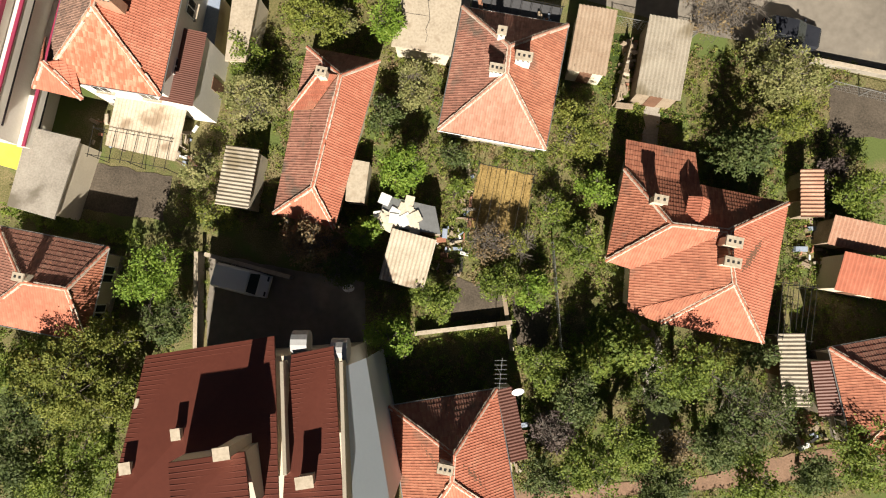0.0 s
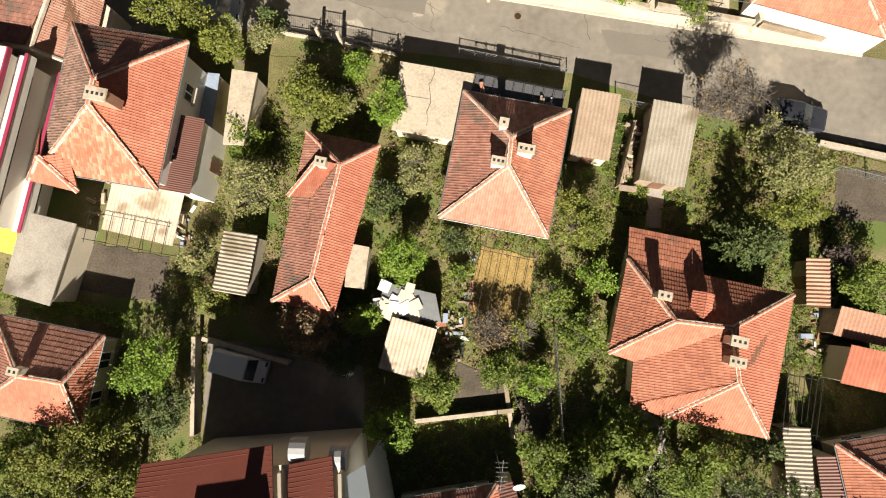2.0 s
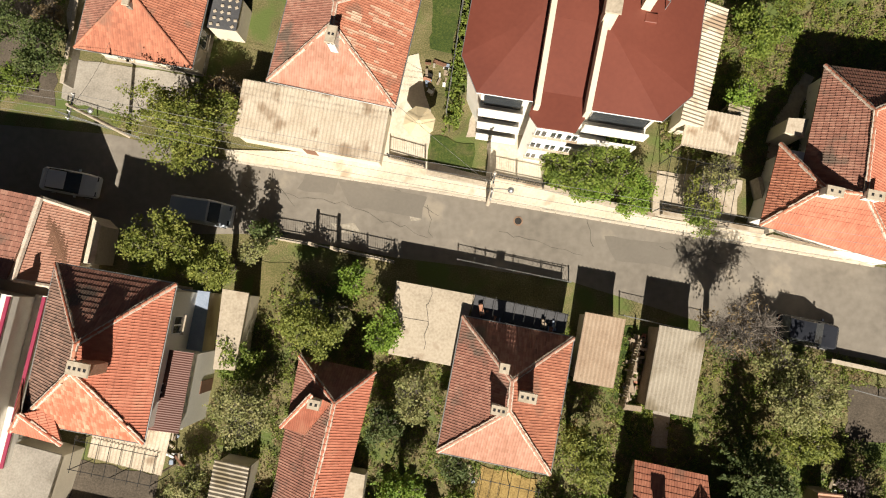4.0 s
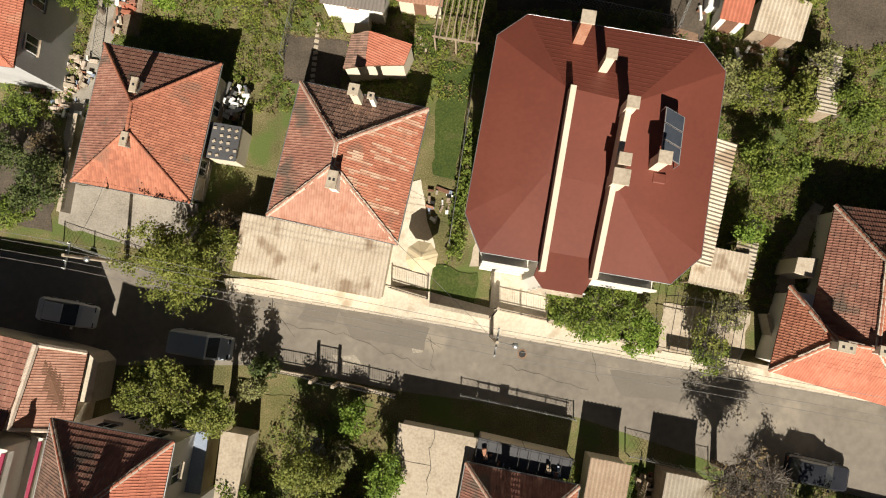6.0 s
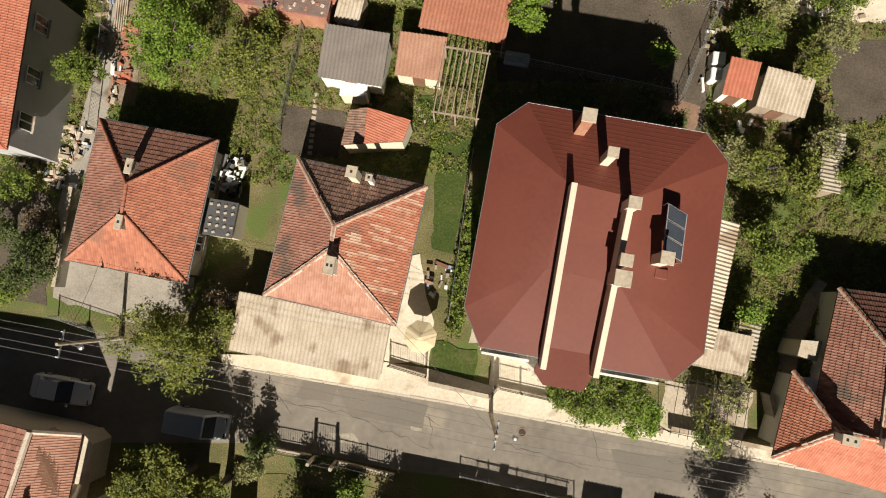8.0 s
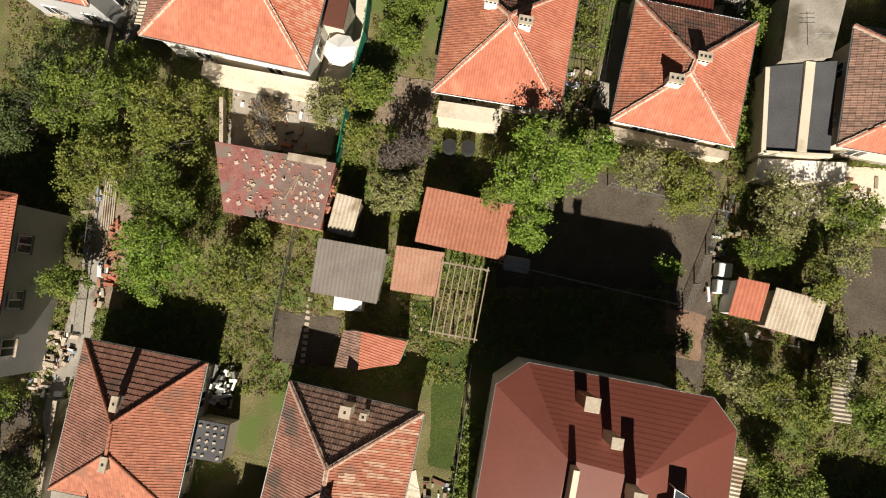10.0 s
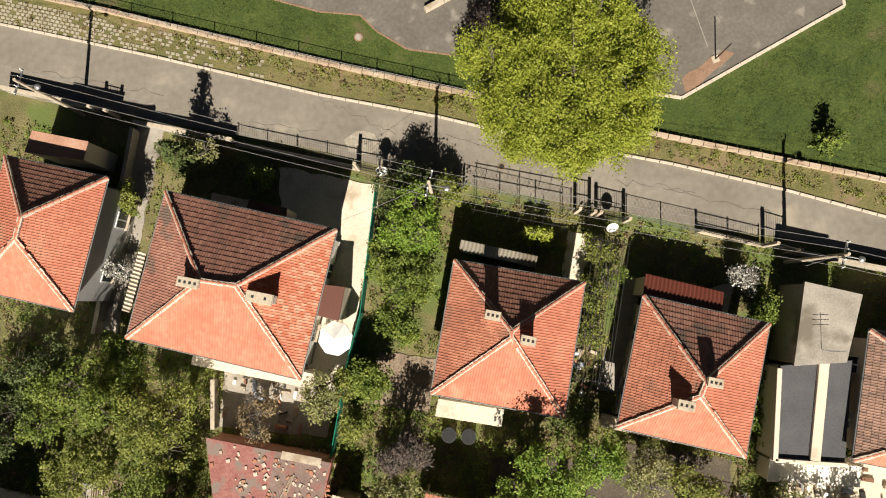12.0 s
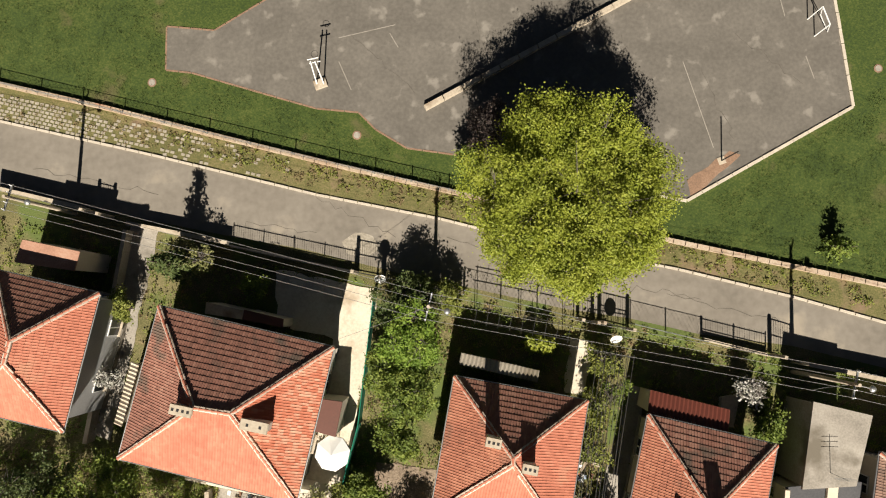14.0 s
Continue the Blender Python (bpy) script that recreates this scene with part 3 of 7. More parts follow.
def tree(name, label, x, y, r, h, leaf, seed, density=1.0, leaf_size=0.10, lobes=6, bare=0.0, per=46):
    """A trunk with limbs, twigs and a crown of leaves. r: crown radius; h: height; bare: share of twigs without leaves."""
    rng = np.random.default_rng(seed)
    t = thing(name, (x, y, 0), label, "tree" if name.endswith("tree") else "shrub", "garden trees and shrubs")
    z0 = h * 0.3
    n = int(26 * density * r ** 1.7 + 14)
    pts, lob = crown_points(rng, n, r, h * 0.7, z0, lobes)
    wood = Mesh()
    tr = 0.045 * h ** 0.9
    fork = Vector((x + rng.normal(0, 0.1), y + rng.normal(0, 0.1), z0 * 1.1))
    mid = Vector((x, y, 0)).lerp(fork, 0.5) + Vector((rng.normal(0, 0.06), rng.normal(0, 0.06), 0))
    wood.tube((x, y, -0.1), mid, tr * 1.25, tr, 8).tube(mid, fork, tr, tr * 0.85, 8)
    part("trunk", wood, BARK, t)
    tips = []
    for lx, ly, lz, q in lob:
        e = Vector((x + lx, y + ly, lz))
        m2 = fork.lerp(e, 0.5) + Vector((rng.normal(0, 0.15), rng.normal(0, 0.15), 0.1))
        part("limb", Mesh().tube(fork, m2, tr * 0.6, tr * 0.4, 5).tube(m2, e, tr * 0.4, tr * 0.18, 5), BARK, t)
        tips.append((e, q))
    tw = Mesh()
    for e, q in tips:
        for i in range(int(6 + 22 * bare * (1 + q))):
            d = Vector(rng.normal(0, 1, 3))
            d.normalize()
            d.z = abs(d.z) * 0.6
            e2 = e + d * q * rng.uniform(0.7, 1.25)
            tw.tube(e, e2, 0.022, 0.007, 3)
            for k in range(int(1 + 4 * bare)):
                s = e.lerp(e2, rng.uniform(0.3, 0.9))
                tw.tube(s, s + Vector(rng.normal(0, 0.28, 3)) * q ** 0.5, 0.012, 0.005, 3)
    part("twig_mass", tw, TWIG, t, kind="stuff")
    keep = pts[rng.random(len(pts)) > bare * 0.8]
    if len(keep):
        m = leaves(keep + (x, y, 0), np.full(len(keep), 0.29 + 0.04 * r), leaf_size, int(per * (1 - bare * 0.6)), rng)
        part("crown", m, leaf, t, kind="stuff")
    return t


def fir(label, x, y, r, h, leaf, seed):
    """A conifer: a straight trunk with tiers of drooping sprays."""
    rng = np.random.default_rng(seed)
    t = thing("conifer_tree", (x, y, 0), label, "tree", "garden trees and shrubs")
    part("trunk", Mesh().tube((x, y, -0.1), (x, y, h), 0.03 * h, 0.02, 7), BARK, t)
    br, pts = Mesh(), []
    for k in range(int(h * 2.4)):
        z = h * (0.12 + 0.86 * k / (h * 2.4))
        rr = r * (1 - z / h) ** 0.8 + 0.1
        for j in range(6):
            a = j * math.tau / 6 + k * 0.7 + rng.normal(0, 0.15)
            e = Vector((x + math.cos(a) * rr, y + math.sin(a) * rr, z - 0.15 * rr))
            br.tube((x, y, z), e, 0.025, 0.008, 3)
            for s in np.linspace(0.3, 1.0, max(2, int(rr / 0.22))):
                pts.append(Vector((x, y, z)).lerp(e, s))
    part("branch_mass", br, BARK, t, kind="stuff")
    part("crown", leaves(np.array(pts), np.full(len(pts), 0.17), 0.13, 9, rng), leaf, t, kind="stuff")
    return t


def weeds(name, label, poly, material, n, seed, size=0.14, hgt=0.35, clump=6):
    """Low plants scattered over a patch of ground."""
    rng = np.random.default_rng(seed)
    p = np.array(poly)
    lo, hi = p.min(0), p.max(0)
    q = rng.uniform(lo, hi, (n * 3, 2))
    inside = within(q, p)
    for hp in HARD:
        inside &= ~within(q, hp)
    q = q[inside][:n]
    lump = np.array([noise.noise(Vector((a * 0.8, b * 0.8, seed))) for a, b in q])
    q = q[lump > -0.15]
    c = np.concatenate([q, rng.uniform(0.05, hgt, (len(q), 1))], 1)
    m = leaves(c, np.full(len(c), 0.2), size, clump, rng)
    cc = p.mean(0)
    return single(name, m, material, label, "plants", (cc[0], cc[1], 0), kind="stuff")


def fence(label, a, b, h, style, name="fence", post_gap=2.2):
    """A yard fence from a to b: style iron, net, wall, plank or green."""
    ax, ay, bx, by = *a, *b
    ln = math.hypot(bx - ax, by - ay)
    rot = math.degrees(math.atan2(by - ay, bx - ax))
    f = thing(name, ((ax + bx) / 2, (ay + by) / 2, 0), label, "wall" if style == "wall" else "fence", "yard boundaries")

    def at(s):
        return ax + (bx - ax) * s / ln, ay + (by - ay) * s / ln
    mx, my = at(ln / 2)
    if style == "wall":
        part("wall", Mesh().box((mx, my, -0.05), (ln, 0.2, h), rot), CONCRETE_DARK, f, bevel=0.02)
        part("coping", Mesh().box((mx, my, h - 0.05), (ln, 0.28, 0.06), rot), CONCRETE, f)
        return f
    n = max(1, round(ln / post_gap))
    pm = {"iron": IRON, "net": GALV, "plank": WOOD, "green": GREEN_NET}[style]
    for i in range(n + 1):
        x, y = at(ln * i / n)
        part("post", Mesh().box((x, y, -0.05), (0.07, 0.07, h + 0.1), rot), pm if style != "green" else IRON, f)
    if style == "iron":
        part("base_wall", Mesh().box((mx, my, -0.05), (ln, 0.2, 0.45), rot), CONCRETE, f)
        for z in (0.55, h - 0.1):
            part("rail", Mesh().box((mx, my, z), (ln, 0.035, 0.04), rot), IRON, f)
        k = int(ln / 0.16)
        for i in range(k):
            x, y = at(ln * (i + 0.5) / k)
            part("bar", Mesh().box((x, y, 0.42), (0.022, 0.022, h - 0.4), rot), IRON, f)
    elif style == "net":
        m = Mesh()
        for i in range(int(ln / 0.3)):
            x, y = at(0.3 * i)
            x2, y2 = at(min(ln, 0.3 * i + h * 0.7))
            m.tube((x, y, 0.05), (x2, y2, h), 0.008, 0.008, 3).tube((x2, y2, 0.05), (x, y, h), 0.008, 0.008, 3)
        part("mesh", m, GALV, f)
        part("rail", Mesh().tube((*a, h), (*b, h), 0.02, 0.02, 5), GALV, f)
    elif style == "plank":
        k = int(ln / 0.17)
        for i in range(k):
            x, y = at(ln * (i + 0.5) / k)
            part("plank", Mesh().box((x, y, 0.02), (0.14, 0.025, h * (0.93 + 0.09 * ((i * 7) % 5) / 5)), rot + (i * 13 % 7 - 3)), WOOD, f)
    elif style == "green":
        part("screen", Mesh().box((mx, my, 0.03), (ln, 0.03, h), rot), GREEN_NET, f)
        part("rail", Mesh().tube((*a, h + 0.04), (*b, h + 0.04), 0.03, 0.03, 5), GREEN_NET, f)
    return f


# ---- ground and streets ----
single("ground", Mesh().prism([(-400, -350), (400, -350), (400, 450), (-400, 450)], -0.4, 0.0), GROUND, "weedy earth and grass between the yards", "ground", kind="structure")
ROAD_S_N = [(-35.04, 33.47), (-24.84, 32.51), (-16.37, 30.57), (-1.48, 28.26), (13.71, 25.60), (27.97, 23.14), (36.29, 21.78)]
ROAD_S_S = [(37.66, 14.77), (29.07, 16.48), (24.26, 17.51), (17.03, 19.11), (7.72, 22.04), (0.59, 23.10), (-4.62, 23.74), (-9.08, 24.60), (-15.01, 25.38), (-24.85, 25.31), (-34.52, 26.59)]

slab("road", ccw(ROAD_S_N + ROAD_S_S), -0.3, 0.012, ASPHALT, "worn patched grey asphalt village street", "road")
ROAD_N_N = [(-39.48, 90.40), (-33.12, 89.04), (-21.87, 86.53), (-10.10, 83.68), (-1.38, 81.97), (3.30, 80.79), (14.81, 78.52), (22.30, 76.71), (28.47, 74.97), (35.06, 73.21)]
ROAD_N_S = [(34.87, 70.63), (28.30, 71.98), (22.15, 73.43), (16.18, 74.14), (11.30, 75.22), (7.11, 75.81), (0.19, 77.32), (-4.48, 78.27), (-10.80, 79.83), (-16.39, 80.81), (-24.50, 82.40), (-32.77, 84.22), (-39.07, 85.54)]
slab("road", ccw(ROAD_N_N + ROAD_N_S), -0.3, 0.012, ASPHALT, "grey asphalt street beside the school yard", "road")
# pavement north of the southern street
PAVE_N = [(-16.60, 31.35), (-6.16, 31.00), (-2.26, 30.44), (1.99, 29.31), (6.01, 28.56), (13.73, 26.43), (20.79, 25.29), (28.01, 23.80)]
slab("pavement", ccw(ROAD_S_N[2:6] + PAVE_N[::-1]), -0.2, 0.11, PAVING, "pale worn concrete pavement along the street", "pavement")
# verge and low wall south of the school lawn
WALL_L = [(-39.72, 93.28), (-33.31, 91.76), (-24.90, 89.83), (-16.65, 87.70), (-8.55, 85.69), (-1.39, 84.03), (1.75, 83.32), (15.24, 80.27), (22.39, 78.74), (28.62, 77.42), (35.25, 75.83)]
slab("verge", ccw(ROAD_N_N + WALL_L[::-1]), -0.2, 0.03, LAWN_DRY, "patchy dry grass verge with worn stone paving", "ground")
LAWN_P = WALL_L + [(48, 100), (48, 130), (-48, 130), (-48, 100)]
slab("lawn", ccw(LAWN_P), -0.2, 0.05, LAWN, "mown green school lawn", "lawn")
COURT_P = [(-13.73, 98.16), (-17.76, 95.65), (-21.25, 95.98), (-21.18, 92.73), (-19.28, 92.51), (-13.10, 90.68), (-10.24, 89.85), (-7.22, 89.55), (-6.00, 88.32), (-3.79, 86.97), (0.57, 86.35), (7.23, 84.66), (15.52, 83.23), (27.05, 89.79), (26.06, 98.79), (24.0, 112.0), (-8.0, 112.0)]
slab("sports_court", ccw(COURT_P), -0.2, 0.075, COURT, "worn grey asphalt sports court", "court")


def edging(name, label, pts, w, h, material, z=0.0, piece=1.0, category="kerb"):
    """A row of kerbstones along a line, each a piece of its own."""
    k = thing(name, (*pts[0], z), label, category, kind="structure")
    for (ax, ay), (bx, by) in zip(pts, pts[1:]):
        ln = math.hypot(bx - ax, by - ay)
        n = max(1, round(ln / piece))
        rot = math.degrees(math.atan2(by - ay, bx - ax))
        for i in range(n):
            s = (i + 0.5) / n
            part("kerbstone", Mesh().box((ax + (bx - ax) * s, ay + (by - ay) * s, z - 0.1), (ln / n - 0.02, w, h + 0.1 + RNG.uniform(-0.012, 0.012)), rot, 0.96), material, k)
    return k


edging("kerb", "pale kerbstones along the school side", ROAD_N_N, 0.16, 0.13, KERB)
edging("kerb", "pale kerb of the pavement", ROAD_S_N[2:6], 0.15, 0.13, KERB)
edging("court_edging", "pale concrete edging of the sports court", COURT_P[11:15], 0.22, 0.16, KERB, 0.0, 1.2)
# low brown pieces stand in for leaf litter; this side has no kerb
edging("court_edging", "low brown line of leaf litter along the sports court", COURT_P[:12], 0.12, 0.09, DUST, 0.0, 1.0)
edging("retaining_wall", "low weathered brick and concrete wall below the lawn", WALL_L, 0.32, 0.35, WALL_OLD, 0.0, 0.8, "wall")

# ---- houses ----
# each north slope has a darker tile than the south slope of its roof
house_c = hip_house("one-storey house under an orange hipped tile roof", 2.90, 14.89, 7.09, 8.53, -10.8, 2.9, 5.2, (3.11, 16.02), (2.93, 14.25), "ns", (TILE_DULL, TILE, TILE_PINK, TILE_DULL), WHITE)
house_h = hip_house("house with a hipped red tile roof", -20.98, 41.58, 8.14, 9.53, -10.6, 3.0, 5.3, (-20.80, 42.17), (-21.00, 40.37), "ns", (TILE_DULL, TILE, TILE, TILE_DULL), CREAM, mortar=False)
house_i = hip_house("house with a streaked hipped tile roof", -7.56, 38.92, 8.75, 9.22, -12.6, 2.7, 5.0, (-7.84, 39.58), (-8.06, 38.16), "ns", (TILE_GREY, TILE, TILE_PINK, TILE_DULL), WHITE, band=TILE_BAND)
house_l = hip_house("two-storey house under a bright red tile roof", -26.38, 73.21, 6.82, 8.50, -12.1, 5.0, 7.3, (-25.86, 73.87), (-26.11, 72.56), "ns", (TILE_DULL, TILE_BRIGHT, TILE_BRIGHT, TILE_BRIGHT), GREYWALL)
house_m = hip_house("large house under a hipped orange tile roof", -14.28, 70.04, 11.23, 9.46, -12.7, 4.4, 6.95, (-15.20, 70.16), (-13.06, 69.85), "ew", (TILE_DULL, TILE_PALE, TILE_BRIGHT, TILE_DULL), WHITE)
house_n = hip_house("house under a steep orange pyramid tile roof", 3.04, 66.69, 8.37, 8.51, -9.8, 3.2, 5.45, (3.06, 67.22), (3.06, 66.83), "ns", (TILE_DULL, TILE_BRIGHT, TILE_BRIGHT, TILE), CREAM)
house_o = hip_house("house under a hipped orange tile roof", 14.55, 64.42, 7.94, 8.32, -12.7, 3.2, 5.45, (14.42, 64.32), (14.06, 63.48), "ns", (TILE_DULL, TILE_BRIGHT, TILE_BRIGHT, TILE), CREAM)
house_a = hip_house("two-storey house under a hipped red tile roof", -21.04, 17.69, 7.36, 9.25, -9.5, 6.5, 9.2, (-20.70, 18.34), (-20.93, 16.83), "ns", (TILE_DULL, TILE_BRIGHT, TILE_PALE, TILE_GREY), WHITE)
house_f = hip_house("house under a hipped tile roof behind trees", -27.21, 1.24, 7.55, 6.20, -10.7, 3.0, 4.8, (-27.17, 1.25), (-24.36, 0.83), "ew", (TILE_DULL, TILE, TILE_BRIGHT, TILE_DULL), CREAM)
house_g = hip_house("house under a hipped red tile roof", -0.35, -10.1, 6.8, 8.5, 9.4, 3.0, 5.2, (-0.33, -8.86), (-0.43, -10.4), "ns", (TILE_DULL, TILE_BRIGHT, TILE_BRIGHT, TILE), CREAM)
house_p = hip_house("house under a grey-brown and red hipped tile roof", 28.6, 62.6, 8.2, 8.0, -10.5, 3.5, 5.8, (28.9, 63.6), (28.5, 61.6), "ns", (TILE_GREY, TILE_BRIGHT, TILE_BRIGHT, TILE_GREY), CREAM)
house_r = hip_house("house under a hipped red tile roof at the lane", 27.6, -5.3, 8.0, 6.8, 10.5, 3.0, 5.0, (26.6, -5.4), (28.6, -5.0), "ew", (TILE_DULL, TILE_BRIGHT, TILE_BRIGHT, TILE), CREAM)

SWA = (-24.83, 14.3, 7.5)
for f in (((-26.1, 13.1, 6.4), (-23.0, 12.35, 6.4), SWA, SWA), ((-25.3, 16.2, 6.75), (-26.1, 13.1, 6.4), SWA, SWA), ((-23.0, 12.35, 6.4), (-23.3, 14.6, 7.1), SWA, SWA)):
    slope(house_a, *f, TILE_BRIGHT)
for p in ((-26.1, 13.1, 6.4), (-23.0, 12.35, 6.4)):
    ridge(house_a, p, SWA, TILE_BRIGHT)

# long narrow house
hb = thing("house", (-8.8, 11, 0), "long narrow house under a patched orange tile roof", "house", "village houses")
B1, B2, B3, B4 = (-10.24, 17.19, 2.6), (-5.36, 16.19, 2.6), (-8.2, 4.9, 2.6), (-12.3, 5.9, 2.4)
RB1, RB2 = (-7.59, 14.51, 4.4), (-9.25, 7.26, 4.4)
# darker tile on the north and west slopes, redder on the others
for f, mt in (((B2, B1, RB1, RB1), TILE_DULL), ((B3, B2, RB1, RB2), TILE_BRIGHT), ((B4, B3, RB2, RB2), TILE_BRIGHT), ((B1, B4, RB2, RB1), TILE_DULL)):
    slope(hb, *f, mt)
for p, q in ((B1, RB1), (B2, RB1), (B3, RB2), (B4, RB2), (RB1, RB2)):
    ridge(hb, p, q, TILE_BRIGHT)
part("wall", Mesh().prism(ccw([(-9.7, 16.6), (-5.9, 15.8), (-8.5, 5.5), (-11.6, 6.4)]), 0, 2.5), CREAM, hb)
slope(hb, (-11.3, 12.75, 2.8), (-9.45, 12.5, 3.85), (-7.75, 14.5, 4.55), (-9.1, 14.95, 3.8), TILE_BRIGHT)
ridge(hb, (-11.3, 12.75, 2.85), (-9.1, 14.95, 3.9), TILE_BRIGHT)
chimney(hb, *(-8.70, 14.53), 3.2, 1.9, -12, 0.6, 0.45, CREAM, 2)

# L-shaped house
he = thing("house", (15, 4, 0), "large house under an L-shaped red tile roof", "house", "village houses")
EA, EB, EC, ED, EE = (10.97, 10.82, 2.3), (15.48, 9.9, 2.3), (15.41, 7.7, 2.95), (21.01, 6.46, 2.9), (19.02, -2.42, 2.9)
EF, EG, EH, EI, EJ = (12.74, -1.18, 2.9), (10.63, -0.41, 2.9), (10.87, 2.28, 2.9), (9.34, 2.75, 2.9), (10.66, 8.69, 2.95)
R1, R2, R3, EV = (12.9, 4.82, 4.9), (16.28, 4.44, 4.9), (16.49, 1.22, 4.9), (12.67, 1.66, 2.95)
for f, mt in (((ED, EJ, R1, R2), TILE), ((EB, EA, EJ, EC), TILE), ((EJ, EI, R1, R1), TILE), ((EI, EV, R2, R1), TILE_BRIGHT), ((EH, EG, R3, R2), TILE),
              ((EG, EF, R3, R3), TILE), ((EF, EE, R3, R3), TILE_BRIGHT), ((EE, ED, R2, R3), TILE_BRIGHT)):
    slope(he, *f, mt)
for p, q in ((EJ, R1), (EI, R1), (R1, R2), (ED, R2), (R2, R3), (EF, R3), (EE, R3), (EV, R2)):
    ridge(he, p, q, TILE)
part("wall", Mesh().prism(ccw([(11.5, 10.2), (15, 9.4), (14.9, 7.3), (20.4, 6.0), (18.6, -1.8), (11.1, 0.1), (11.3, 2.7), (9.9, 3.2), (11.0, 8.4)]), 0, 2.25), CREAM, he)
part("wall", Mesh().prism(ccw([(14.9, 7.3), (20.4, 6.0), (18.6, -1.8), (11.1, 0.1), (11.3, 2.7), (9.9, 3.2), (11.0, 8.0)]), 2.2, 2.85), CREAM, he)
chimney(he, *(12.20, 6.33), 3.5, 1.7, -12, 0.75, 0.4, CREAM, 2)
chimney(he, *(16.18, 3.68), 4.4, 1.5, -12, 0.9, 0.5, CREAM, 3)
chimney(he, *(16.12, 2.50), 4.2, 1.5, -12, 0.9, 0.45, CREAM, 3)
DX, DY = (14.68, 5.76)
dm = part("dormer", Mesh().box((DX, DY, 3.3), (1.0, 1.3, 1.1), -12), BRICK, he, "small tiled roof dormer")
for sg in (-1, 1):
    a, b = turn(sg * 0.65, -0.8, -12, DX, DY), turn(sg * 0.65, 0.8, -12, DX, DY)
    c, d = turn(0, 0.8, -12, DX, DY), turn(0, -0.8, -12, DX, DY)
    f = ((*a, 4.3), (*b, 4.3), (*c, 4.85), (*d, 4.85)) if sg > 0 else ((*b, 4.3), (*a, 4.3), (*d, 4.85), (*c, 4.85))
    part("dormer_tiles", tiles(*f), TILE_BRIGHT, dm, kind="stuff")

# corner house with a wing by the street
hk = thing("house", (25, 29, 0), "house with a wing under dull and bright red tile roofs", "house", "village houses")
K = {k: (*p, z) for k, p, z in (("nw", (23.53, 35.90), 3.2), ("ne", (31.0, 34.9), 3.2), ("se", (27.48, 23.00), 3.2), ("wn", (20.45, 30.78), 3.2), ("ws", (18.93, 25.54), 3.2),
                                ("in", (21.23, 27.17), 3.2), ("r1", (21.95, 27.49), 5.2), ("r2", (24.14, 27.08), 5.4), ("rn", (25.01, 32.19), 5.4))}
# darker tile on the north slopes and the main west slope
for ks, mt in ((("ne", "nw", "rn", "rn"), TILE_DULL), (("nw", "in", "r2", "rn"), TILE_DULL), (("in", "wn", "r1", "r2"), TILE_DULL), (("wn", "ws", "r1", "r1"), TILE), (("ws", "se", "r2", "r1"), TILE_BRIGHT), (("se", "ne", "rn", "r2"), TILE_BRIGHT)):
    slope(hk, *[K[k] for k in ks], mt)
for a, b in (("nw", "rn"), ("ne", "rn"), ("rn", "r2"), ("r1", "r2"), ("wn", "r1"), ("ws", "r1"), ("se", "r2")):
    ridge(hk, K[a], K[b], TILE)
part("wall", Mesh().prism(ccw([(24.2, 35.7), (30.4, 34.4), (27.8, 23.2), (19.6, 26.1), (21.1, 30.4), (23.1, 30.0)]), 0, 3.1), WHITE, hk)
for p in ((22.07, 27.18), (24.40, 26.93)):
    chimney(hk, *p, 4.6, 1.3, -12, 0.9, 0.45, WHITE, 2)

# chimneys of the hipped houses
def chimneys(rows):
    for hs, p, z0, hh, w, d, mt, fl in rows:
        chimney(hs, *p, z0, hh, -11, w, d, mt, fl)


chimneys((
    (house_c, (2.63, 16.78), 4.5, 1.2, 0.45, 0.45, WHITE, 1), (house_c, (2.28, 14.38), 4.6, 1.2, 0.8, 0.42, WHITE, 3), (house_c, (3.95, 15.12), 4.5, 1.3, 0.95, 0.45, WHITE, 3),
    (house_h, (-20.70, 43.30), 4.2, 1.1, 0.3, 0.85, CONCRETE_DARK, 1), (house_h, (-21.11, 39.79), 4.5, 0.9, 0.3, 0.8, CONCRETE_DARK, 1),
))
chimneys((
    (house_i, (-6.81, 42.92), 3.2, 2.0, 0.55, 0.6, CREAM, 1), (house_i, (-5.77, 42.61), 3.2, 1.7, 0.3, 0.3, WHITE, 1), (house_i, (-7.93, 37.11), 4.2, 1.6, 0.5, 1.0, WHITE, 2),
    (house_m, (-15.83, 70.02), 6.0, 1.15, 1.2, 0.45, CREAM, 4), (house_m, (-11.70, 69.15), 5.9, 1.0, 1.5, 0.5, WHITE, 2),
))
chimneys((
    (house_n, (1.92, 68.15), 4.7, 1.2, 0.8, 0.42, WHITE, 3), (house_n, (4.0, 66.68), 4.8, 1.1, 0.8, 0.42, WHITE, 3),
    (house_o, (14.78, 64.30), 4.8, 1.1, 0.78, 0.42, WHITE, 3), (house_o, (13.1, 62.98), 4.7, 1.1, 0.9, 0.45, WHITE, 3),
))
chimneys((
    (house_a, (-19.92, 17.10), 8.4, 1.8, 1.1, 0.6, BRICK, 4), (house_f, (-26.96, 1.56), 4.3, 1.2, 0.6, 0.4, CREAM, 2), (house_g, (-0.81, -9.47), 4.7, 1.4, 0.8, 0.45, WHITE, 3),
))

